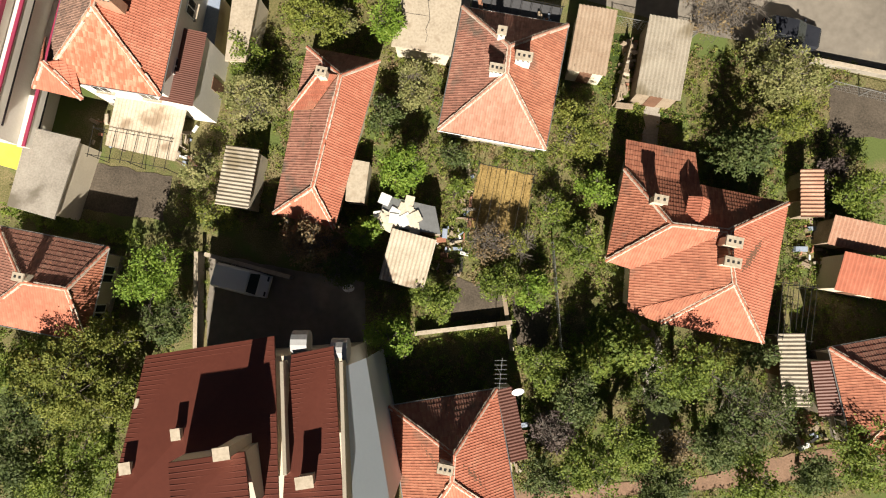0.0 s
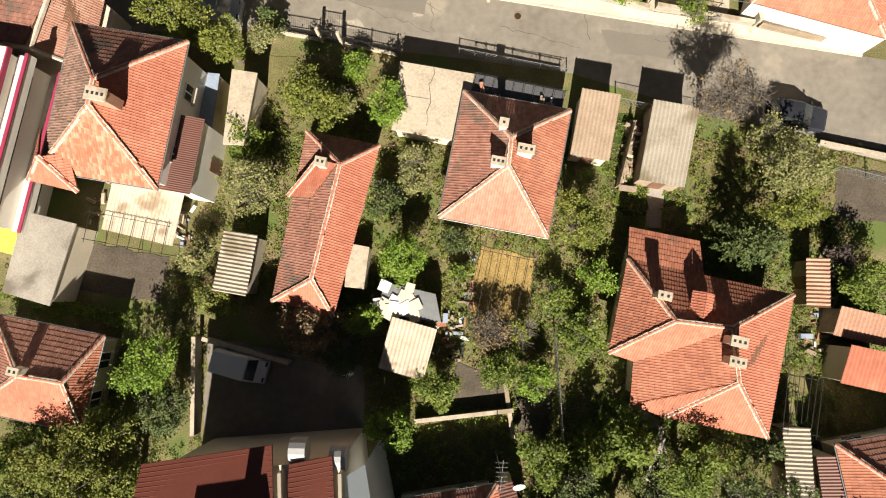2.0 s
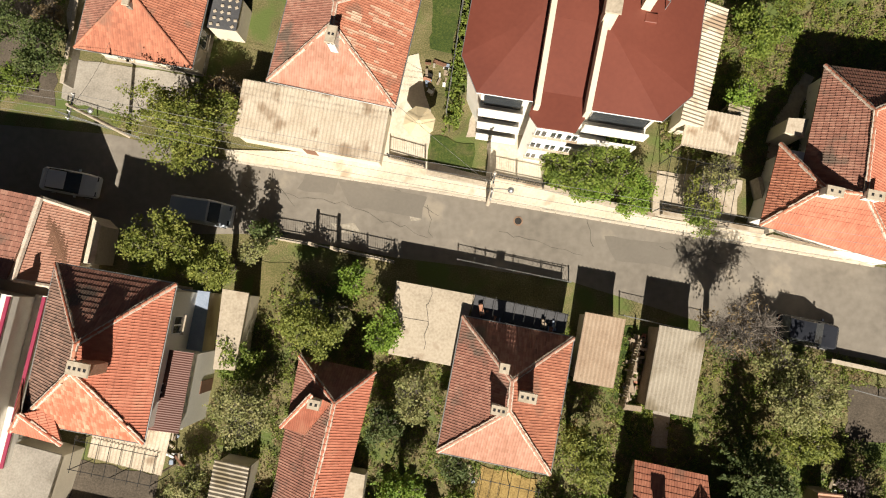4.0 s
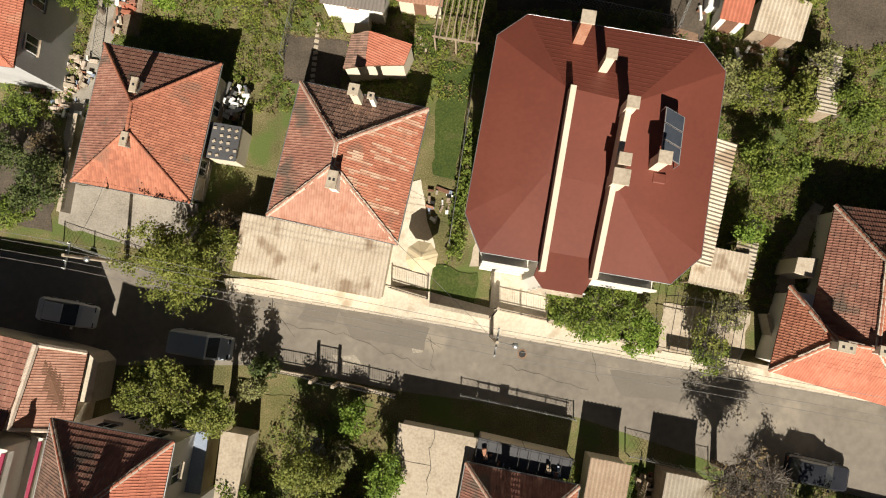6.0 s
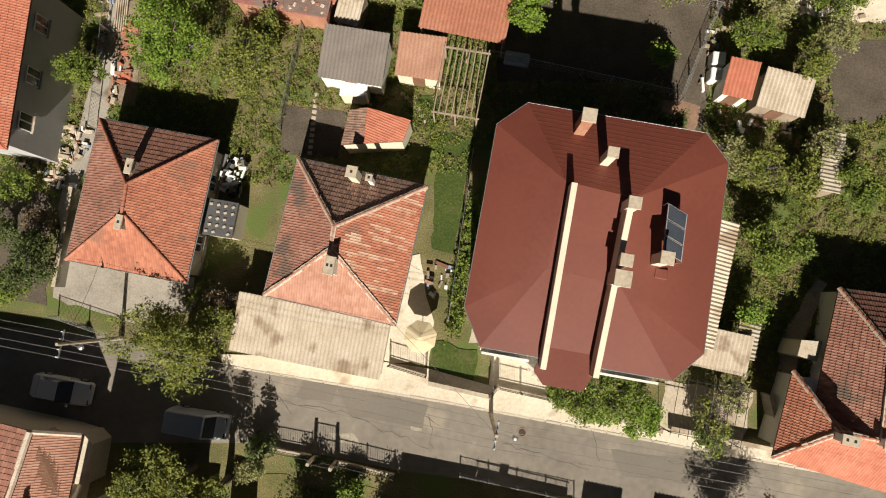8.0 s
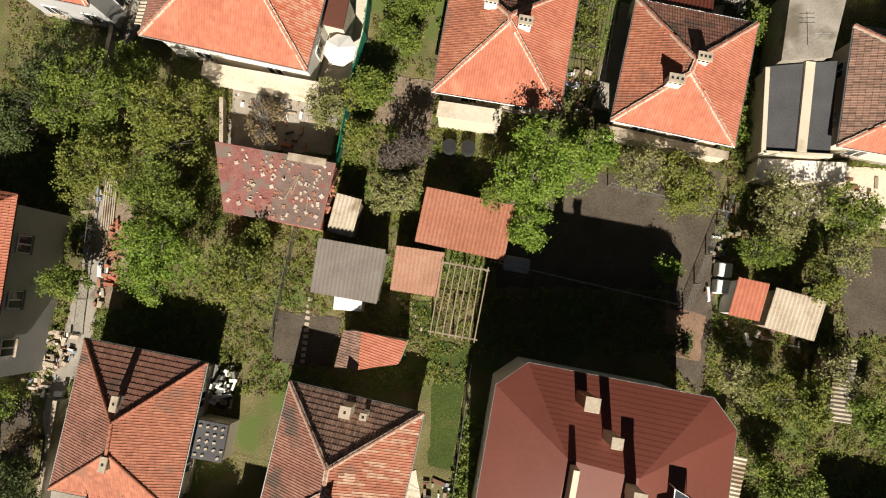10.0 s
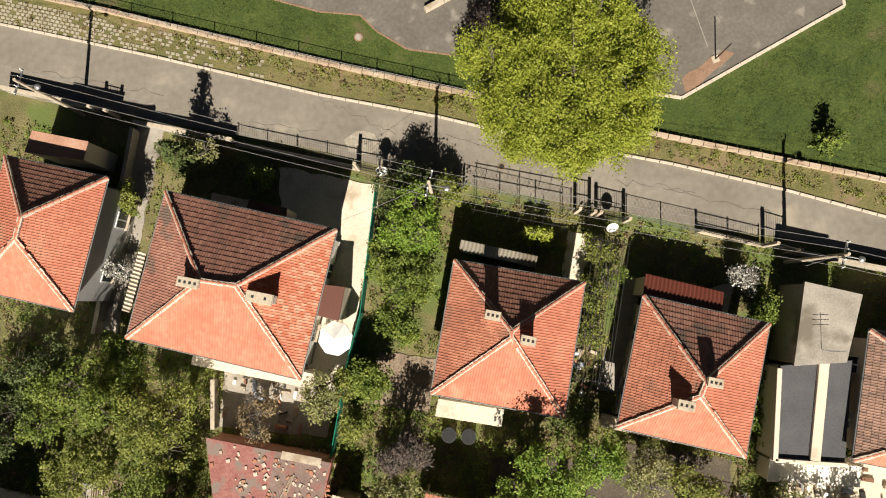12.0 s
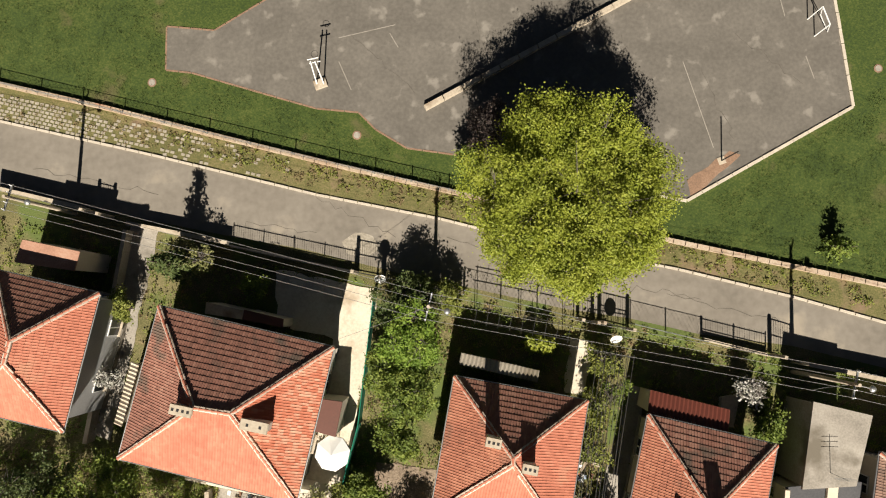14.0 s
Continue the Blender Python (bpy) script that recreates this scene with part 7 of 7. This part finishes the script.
def gate(label, a, b, h):
    """Two posts with a framed gate leaf of bars."""
    ax, ay, bx, by = *a, *b
    rot = math.degrees(math.atan2(by - ay, bx - ax))
    ln = math.hypot(bx - ax, by - ay)
    g = thing("gate", ((ax + bx) / 2, (ay + by) / 2, 0), label, "gate", "yard gates")
    for p in (a, b):
        part("gate_post", Mesh().box((*p, -0.05), (0.22, 0.22, h + 0.2), rot), CONCRETE, g, bevel=0.02)
    mx, my = (ax + bx) / 2, (ay + by) / 2
    for z in (0.15, h * 0.55, h - 0.05):
        part("rail", Mesh().box((mx, my, z), (ln - 0.2, 0.04, 0.05), rot), IRON, g)
    n = int(ln / 0.15)
    for i in range(1, n):
        part("bar", Mesh().box((ax + (bx - ax) * i / n, ay + (by - ay) * i / n, 0.12), (0.022, 0.022, h - 0.12), rot), IRON, g)
    return g


for a, b, h in (((-9.93, 24.51), (-8.46, 24.22), 1.9), ((-7.14, 78.23), (-5.34, 77.88), 1.9), ((7.94, 75.12), (8.93, 74.94), 2.0), ((9.39, 74.94), (11.28, 74.49), 1.7), ((20.70, 72.82), (22.17, 72.38), 2.0), ((-25.64, 82.36), (-24.49, 82.08), 1.8), ((1.91, 28.69), (2.37, 29.31), 1.4)):
    gate("dark iron yard gate between concrete posts", a, b, h)


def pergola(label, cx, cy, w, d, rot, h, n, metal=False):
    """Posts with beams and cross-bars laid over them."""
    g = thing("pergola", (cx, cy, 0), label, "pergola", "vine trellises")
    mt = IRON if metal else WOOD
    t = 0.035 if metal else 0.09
    for sx in (-0.5, 0, 0.5):
        for sy in (-0.5, 0.5):
            px, py = turn(sx * w, sy * d, rot, cx, cy)
            part("post", Mesh().box((px, py, -0.05), (t * 1.2, t * 1.2, h + 0.05), rot), mt, g)
    for sy in (-0.5, 0.5):
        px, py = turn(0, sy * d, rot, cx, cy)
        part("beam", Mesh().box((px, py, h), (w + 0.3, t, t * 1.3), rot), mt, g)
    for i in range(n):
        px, py = turn((i / (n - 1) - 0.5) * w, 0, rot, cx, cy)
        part("crossbar", Mesh().box((px, py, h + t * 1.3), (t * 0.8, d + 0.4, t), rot + RNG.normal(0, 0.8)), mt, g)
    return g


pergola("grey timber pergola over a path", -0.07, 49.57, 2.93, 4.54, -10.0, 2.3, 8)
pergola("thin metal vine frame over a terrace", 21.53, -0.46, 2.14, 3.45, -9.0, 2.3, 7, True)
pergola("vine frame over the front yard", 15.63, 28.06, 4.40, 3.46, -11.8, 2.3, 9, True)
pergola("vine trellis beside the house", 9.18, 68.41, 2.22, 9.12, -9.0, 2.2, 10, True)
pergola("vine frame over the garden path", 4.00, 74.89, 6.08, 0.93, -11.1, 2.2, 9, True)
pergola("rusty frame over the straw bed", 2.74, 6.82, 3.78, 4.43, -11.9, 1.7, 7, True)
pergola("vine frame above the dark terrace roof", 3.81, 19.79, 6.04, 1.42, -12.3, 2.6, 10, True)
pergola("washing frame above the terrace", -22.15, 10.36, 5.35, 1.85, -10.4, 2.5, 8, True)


# ---- loose things ----
def umbrella(label, x, y, r, h, material):
    u = thing("parasol", (x, y, 0), label, "parasol")
    part("pole", Mesh().tube((x, y, 0), (x, y, h), 0.03, 0.03, 8), GALV, u)
    part("base", Mesh().dome((x, y, 0.0), 0.3, 0.12, 12, 3), CONCRETE_DARK, u)
    n = 8
    v = [(x, y, h)] + [(x + r * math.cos(k * math.tau / n + 0.2), y + r * math.sin(k * math.tau / n + 0.2), h - 0.42) for k in range(n)]
    v += [(a, b, c - 0.12) for a, b, c in v[1:]]
    part("canopy", Mesh().add(v, [(0, 1 + k, 1 + (k + 1) % n) for k in range(n)] + [(1 + k, 9 + k, 9 + (k + 1) % n, 1 + (k + 1) % n) for k in range(n)]), material, u)
    for k in range(n):
        part("rib", Mesh().tube((x, y, h - 0.03), (*v[1 + k][:2], h - 0.45), 0.012, 0.012, 4), GALV, u)


umbrella("white octagonal parasol on a terrace", *(-8.18, 66.54), 1.15, 2.5, CANVAS_WHITE)
umbrella("beige octagonal parasol in a yard", *(-2.70, 32.68), 1.1, 2.5, CANVAS_BEIGE)
yc = thing("sun_sail", (*(-30.22, 10.14), 0), "bright yellow sun sail over a yard", "awning")
Y4 = [(*(-31.81, 11.36), 3.0), (*(-29.23, 11.54), 2.7), (*(-29.63, 8.84), 2.5), (*(-31.67, 9.43), 2.8)]
part("cloth", Mesh().add(Y4 + [(a, b, c - 0.02) for a, b, c in Y4], [(0, 3, 2, 1), (4, 5, 6, 7), (0, 1, 5, 4), (1, 2, 6, 5), (2, 3, 7, 6), (3, 0, 4, 7)]), CANVAS_YELLOW, yc)
for a, b, c in Y4:
    part("post", Mesh().tube((a, b, 0), (a, b, c + 0.05), 0.03), GALV, yc)

# sports court
hoop = thing("basketball_stand", (*(-9.96, 91.62), 0), "white basketball stand with a metal base", "basketball stand")
hx, hy = (-9.96, 91.62)
part("base", Mesh().box((hx, hy, 0.07), (0.9, 0.7, 0.18), 20), CONCRETE, hoop, bevel=0.02)
for s in (-0.25, 0.25):
    part("post", Mesh().tube((hx + s, hy, 0.2), (hx + s * 0.6 + 0.1, hy + 0.5, 2.9), 0.05, 0.05, 8), WHITE_PLASTIC, hoop)
for zz in (2.5, 3.1):
    part("board_frame", Mesh().box((hx + 0.15, hy + 0.6, zz), (0.75, 0.05, 0.06), 12), WHITE_PLASTIC, hoop)
ring = Mesh()
for k in range(14):
    a0, a1 = k * math.tau / 14, (k + 1) * math.tau / 14
    ring.tube((hx + 0.2 + 0.23 * math.cos(a0), hy + 1.05 + 0.23 * math.sin(a0), 2.85), (hx + 0.2 + 0.23 * math.cos(a1), hy + 1.05 + 0.23 * math.sin(a1), 2.85), 0.015, 0.015, 5)
part("rim", ring, IRON, hoop)
ps = thing("court_post", (*(17.96, 86.03), 0), "dark steel post at the court", "post", "court posts")
part("shaft", Mesh().tube((*(17.96, 86.03), 0.05), (*(17.96, 86.03), 2.6), 0.05, 0.045, 8), IRON, ps)
part("foot", Mesh().box((*(17.96, 86.03), 0.06), (0.5, 0.5, 0.06), 20), CONCRETE, ps)
gl = thing("small_goal", (*(24.73, 95.70), 0), "small white metal goal frame", "goal")
GA, GB = (24.28, 96.11), (24.69, 94.87)
for p in (GA, GB):
    part("post", Mesh().tube((*p, 0.07), (*p, 1.9), 0.045, 0.045, 8), WHITE_PLASTIC, gl)
part("crossbar", Mesh().tube((*GA, 1.9), (*GB, 1.9), 0.045, 0.045, 8), WHITE_PLASTIC, gl)
for p in (GA, GB):
    part("stay", Mesh().tube((*p, 1.9), (p[0] + 0.9, p[1] + 0.3, 0.1), 0.03, 0.03, 6), WHITE_PLASTIC, gl)
part("ground_bar", Mesh().tube((GA[0] + 0.9, GA[1] + 0.3, 0.1), (GB[0] + 0.9, GB[1] + 0.3, 0.1), 0.03, 0.03, 6), WHITE_PLASTIC, gl)
edging("court_divider", "low pale concrete wall across the court", [(-2.54, 89.77), (12.00, 97.77), (17.46, 100.78)], 0.36, 0.4, CONCRETE, 0.05, 1.5, "wall")
LINE = mat("faded_line_paint", [(0.2, 0.18, 0.15), (0.34, 0.31, 0.27)], 0.9, 3.0, 14.0, 0.6, 0.1)
for a, b in (((15.55, 93.10), (17.45, 86.95)), ((22.47, 97.58), (22.73, 96.33)), ((-8.73, 95.03), (-4.69, 95.96)), ((-5.08, 95.33), (-4.47, 94.28)), ((-8.70, 93.27), (-7.77, 91.19)), ((24.04, 93.45), (24.54, 91.82))):
    ln = math.hypot(b[0] - a[0], b[1] - a[1])
    single("court_line", Mesh().box(((a[0] + b[0]) / 2, (a[1] + b[1]) / 2, 0.072), (ln, 0.06, 0.006), math.degrees(math.atan2(b[1] - a[1], b[0] - a[0]))), LINE, "faded painted court line", "line marking", kind="structure")
for p, z, r in (((4.04, 26.24), 0.012, 0.33), ((-7.31, 87.91), 0.05, 0.32), ((-22.13, 91.82), 0.05, 0.32), ((2.90, 78.41), 0.012, 0.25), ((28.94, 92.52), 0.05, 0.3)):
    mh = thing("manhole", (*p, z), "round cast-iron manhole cover in concrete", "manhole", "manholes")
    part("collar", Mesh().tube((*p, z - 0.05), (*p, z + 0.025), r, r, 20), DUST, mh)
    part("cover", Mesh().tube((*p, z - 0.02), (*p, z + 0.04), r * 0.72, r * 0.72, 18), CONCRETE_DARK if z > 0.02 else IRON, mh)


def heap(label, x, y, w, d, rot, n, mats, seed, z=0.0, size=0.35, name="junk_heap"):
    """A disorderly heap of boards, boxes and rubble."""
    rng = np.random.default_rng(seed)
    g = thing(name, (x, y, z), label, "clutter", "yard clutter")
    for i in range(n):
        px, py = turn(rng.uniform(-0.5, 0.5) * w, rng.uniform(-0.5, 0.5) * d, rot, x, y)
        k = rng.uniform(0.5, 1.4) * size
        shape = (k * rng.uniform(0.4, 2.4), k * rng.uniform(0.25, 0.8), k * rng.uniform(0.15, 0.6))
        part("piece", Mesh().box((px, py, z + rng.uniform(0, 0.15)), shape, rot + rng.choice([0, 90]) + rng.normal(0, 15), rng.uniform(0.8, 1.0)), mats[rng.integers(len(mats))], g)


MIX = [WOOD, WOOD, CONCRETE, WHITE_PLASTIC, BRICK, ASBESTOS, IRON, BLUE_TARP, WOOD_BROWN]
def heaps(rows):
    for lb, args, n in rows:
        cx_, cy_, w_, d_, r_ = args
        heap(lb, cx_, cy_, w_, d_, r_, n, MIX, n + int(abs(cx_) * 10))


heaps((
    ("heap of boards and white sheets", (-16.27, 43.74, 1.75, 2.79, -9.5), 34), ("clutter of boards and boxes by the house", (-29.19, 45.05, 4.70, 3.40, -13.1), 60), ("stack of timber and bricks", (-24.9, 50.6, 0.7, 3.0, -4.4), 24),
    ("clutter on the terrace", (-22.93, 11.77, 6.62, 2.38, -10.7), 46), ("boards and old sheets by the shed", (-19.49, 11.00, 1.88, 2.86, -9.2), 26), ("rubbish beside the low shed", (-0.76, 3.64, 2.47, 3.23, -8.2), 40),
    ("boxes along the straw bed", (0.63, 7.16, 0.86, 5.02, -7.3), 20), ("clutter along the shed wall", (24.20, 5.88, 1.80, 6.88, -6.5), 60), ("boards along the fence", (11.70, 16.56, 0.88, 4.19, -10.9), 22),
))
heaps((
    ("plant pots and boxes on the patio", (-1.65, 36.45, 1.52, 2.37, -11.0), 18), ("garden clutter on the terrace", (24.91, 56.72, 6.88, 3.43, -5.8), 50), ("boards and pallets beside the vines", (8.07, 64.20, 2.21, 3.05, -8.0), 26),
    ("stones and boards behind the house", (-13.19, 62.22, 6.10, 3.46, -7.5), 40), ("rubble along the back fence", (17.81, 53.08, 1.10, 6.71, -14.5), 30), ("timber stacked by the fence", (-25.9, 55.2, 1.0, 5.0, -4.5), 26),
    ("junk around the hut", (20.63, 47.23, 6.25, 1.72, -9.9), 30), ("heap behind the felt shed", (-9.30, 58.09, 1.93, 1.76, -9.0), 16), ("pots and boards by the lean-to", (3.94, -8.42, 1.52, 4.98, -4.7), 24), ("clutter on the path", (23.49, -7.99, 2.66, 2.64, 8.0), 30),
))

# stacks of roof tiles and rubble along the western yards
heap("long row of stacked old red roof tiles", -24.1, 52.6, 1.1, 4.6, -6, 70, [TILE_BRIGHT, BRICK, TILE, TILE_DULL], 301, 0.05, 0.3, "tile_stack")
heap("red roof tiles stacked beside the felt shed", -8.9, 56.5, 0.8, 1.9, -12, 30, [TILE_BRIGHT, BRICK, TILE], 302, 1.9, 0.22, "tile_stack")
heap("pale rubble and broken boards between the houses", -28.2, 45.2, 2.3, 4.6, -14, 90, [WHITE, MORTAR, CONCRETE, WOOD, MORTAR, TILE_PINK], 303, 0.1, 0.36, "rubble_heap")
heap("white plastic sheets and scrap beside the house", -16.0, 43.8, 1.7, 2.3, -10, 40, [WHITE_PLASTIC, WHITE_PLASTIC, GALV, IRON, WOOD], 304, 0.5, 0.42, "scrap_heap")
heap("white sacks and boards on the terrace", 22.6, 56.9, 3.0, 1.6, -6, 26, [WHITE, WHITE_PLASTIC, WOOD, GALV], 305, 0.1, 0.4, "scrap_heap")
heap("scrap wood beside the sheds", 11.6, 16.0, 0.7, 4.6, -11, 36, [WOOD, WOOD, MORTAR, ASBESTOS], 306, 0.2, 0.4, "timber_heap")
for i in range(6):
    px_, py_ = -25.2 + 0.16 * i, 56.3 + 0.1 * (i % 3)
    single("timber_pole", Mesh().tube((px_, py_ - 1.9, 0.12), (px_ + 0.3, py_ + 1.9, 0.3 + 0.05 * (i % 2)), 0.05, 0.045, 7), ASBESTOS_PALE, "long pale timber pole lying by the fence", "timber", (px_, py_, 0.1), "timber poles")

# stepping stones
for a, b, n in (((-3.32, 49.38), (-2.72, 47.62), 5), ((-10.36, 49.64), (-10.73, 45.40), 11), ((-4.19, 49.66), (-3.40, 48.79), 4)):
    for i in range(n):
        s = i / (n - 1)
        single("stepping_stone", Mesh().box((a[0] + (b[0] - a[0]) * s, a[1] + (b[1] - a[1]) * s, 0.0), (0.34, 0.26, 0.075), RNG.uniform(-20, 20), 0.93), CONCRETE, "pale stepping stone in the grass", "stepping stone", (a[0] + (b[0] - a[0]) * s, a[1] + (b[1] - a[1]) * s, 0), "stepping stones")


def dish(x, y, z, rot, label="white satellite dish on a bracket"):
    d = thing("satellite_dish", (x, y, z), label, "satellite dish", "satellite dishes")
    pts, fs = [(0, 0, -0.1)], []
    for k, (r, h) in enumerate(((0.2, -0.07), (0.4, 0.0))):
        pts += [(r * math.cos(j * math.tau / 14), r * math.sin(j * math.tau / 14), h) for j in range(14)]
    fs += [(0, 1 + j, 1 + (j + 1) % 14) for j in range(14)] + [(1 + j, 15 + j, 15 + (j + 1) % 14, 1 + (j + 1) % 14) for j in range(14)]
    m4 = Matrix.Translation((x, y, z + 0.5)) @ Euler((radians(50), 0, radians(rot))).to_matrix().to_4x4()
    part("reflector", Mesh().add([m4 @ Vector(p) for p in pts], fs), WHITE_PLASTIC, d)
    part("bracket", Mesh().tube((x, y, z), (x, y, z + 0.48), 0.025), GALV, d)
    part("feed_arm", Mesh().tube((x, y, z + 0.45), m4 @ Vector((0, -0.1, 0.4)), 0.012), GALV, d)


for p, z in (((3.66, -5.51), 2.6), ((-7.58, 1.02), 0.0), ((10.10, 73.87), 1.2), ((-5.31, 77.72), 1.3)):
    dish(*p, z, 10)
ant = thing("roof_antenna", (*(22.36, 66.06), 3.36), "thin roof aerial with cross rods", "antenna")
ax_, ay_ = (22.36, 66.06)
part("mast", Mesh().tube((ax_, ay_, 3.3), (ax_, ay_, 5.2), 0.02), GALV, ant)
for z in (4.6, 4.85, 5.1):
    part("rod", Mesh().tube((ax_ - 0.5, ay_, z), (ax_ + 0.5, ay_, z), 0.012), GALV, ant)
an2 = thing("yard_antenna", (*(2.49, -4.56), 0), "thin aerial mast with many rods", "antenna")
ax_, ay_ = (2.40, -4.05)
part("mast", Mesh().tube((ax_, ay_, 0), (ax_, ay_, 6.2), 0.03), GALV, an2)
part("boom", Mesh().tube((ax_ - 0.1, ay_ - 0.9, 6.0), (ax_ + 0.1, ay_ + 0.9, 6.0), 0.02), GALV, an2)
for k in range(7):
    part("rod", Mesh().tube((ax_ - 0.35, ay_ - 0.8 + 0.26 * k, 6.02), (ax_ + 0.35, ay_ - 0.8 + 0.26 * k, 6.02), 0.012), GALV, an2)
single("tarpaulin", Mesh().box((*(3.88, 52.08), 0.0), (1.9, 1.1, 0.35), -10, 0.8), BLUE_TARP, "crumpled pale blue tarpaulin on the ground", "tarpaulin", (*(3.88, 52.08), 0), bevel=0.1)
tk = thing("water_tank", (*(17.57, 51.14), 0), "white plastic water tanks side by side", "tank")
for dx in (-0.35, 0.35):
    tx, ty = (17.57, 51.14)
    part("tank", Mesh().box((tx + dx * 0.25, ty + dx * 1.6, 0.0), (0.9, 0.95, 1.0), -8, 0.97), WHITE_PLASTIC, tk, bevel=0.06)
heap("garden clutter on the dark terrace", *(3.85, 19.27), 5.5, 1.2, -11, 26, MIX, 77, 2.32, 0.3)


def crack(a, b, seed, w=0.035, z=0.017):
    """A thin wandering crack in the asphalt."""
    rng = np.random.default_rng(seed)
    n = max(3, int(math.hypot(b[0] - a[0], b[1] - a[1]) / 0.5))
    pts = [np.array(a) + (np.array(b) - np.array(a)) * k / n + (rng.normal(0, 0.12, 2) if 0 < k < n else 0) for k in range(n + 1)]
    m = Mesh()
    for p, q in zip(pts, pts[1:]):
        ln = float(np.linalg.norm(q - p))
        mid = (p + q) / 2
        m.box((mid[0], mid[1], z - 0.02), (ln + 0.03, w * rng.uniform(0.5, 1.3), 0.022), math.degrees(math.atan2(q[1] - p[1], q[0] - p[0])))
    single("road_crack", m, CRACK, "thin dark crack in the asphalt", "crack", (*a, 0), kind="structure")


for k, (a, b) in enumerate((((-15.13, 28.83), (-7.66, 27.34)), ((-7.66, 27.34), (-2.23, 25.10)), ((-2.24, 27.38), (-1.85, 25.11)), ((2.74, 25.52), (8.40, 23.88)), ((8.46, 27.07), (9.17, 24.45)), ((13.68, 24.49), (19.21, 23.06)), ((-4.57, 28.51), (-1.47, 26.62)), ((-13.20, 30.00), (-11.55, 27.32)),
                            ((-30.40, 85.53), (-21.33, 83.69)), ((-15.03, 81.68), (-15.19, 80.49)), ((-15.03, 81.80), (-10.04, 81.01)), ((-10.09, 83.48), (-4.51, 80.70)), ((-0.98, 80.71), (4.84, 78.77)), ((1.35, 78.76), (1.74, 77.01)), ((14.00, 76.87), (21.47, 75.01)), ((10.96, 77.43), (16.26, 76.50)))):
    crack(a, b, 40 + k)
for k, (a, b) in enumerate((((-7.93, 95.35), (-3.02, 90.75)), ((0.97, 96.95), (1.77, 91.55)), ((19.23, 95.13), (23.75, 91.42)), ((16.79, 92.68), (18.94, 87.42)))):
    crack(a, b, 70 + k, 0.03, 0.08)
for k, (a, b) in enumerate((((-1.83, 21.73), (-2.29, 17.59)), ((-4.25, 19.65), (-2.01, 19.39)))):
    crack(a, b, 80 + k, 0.04, 2.352)
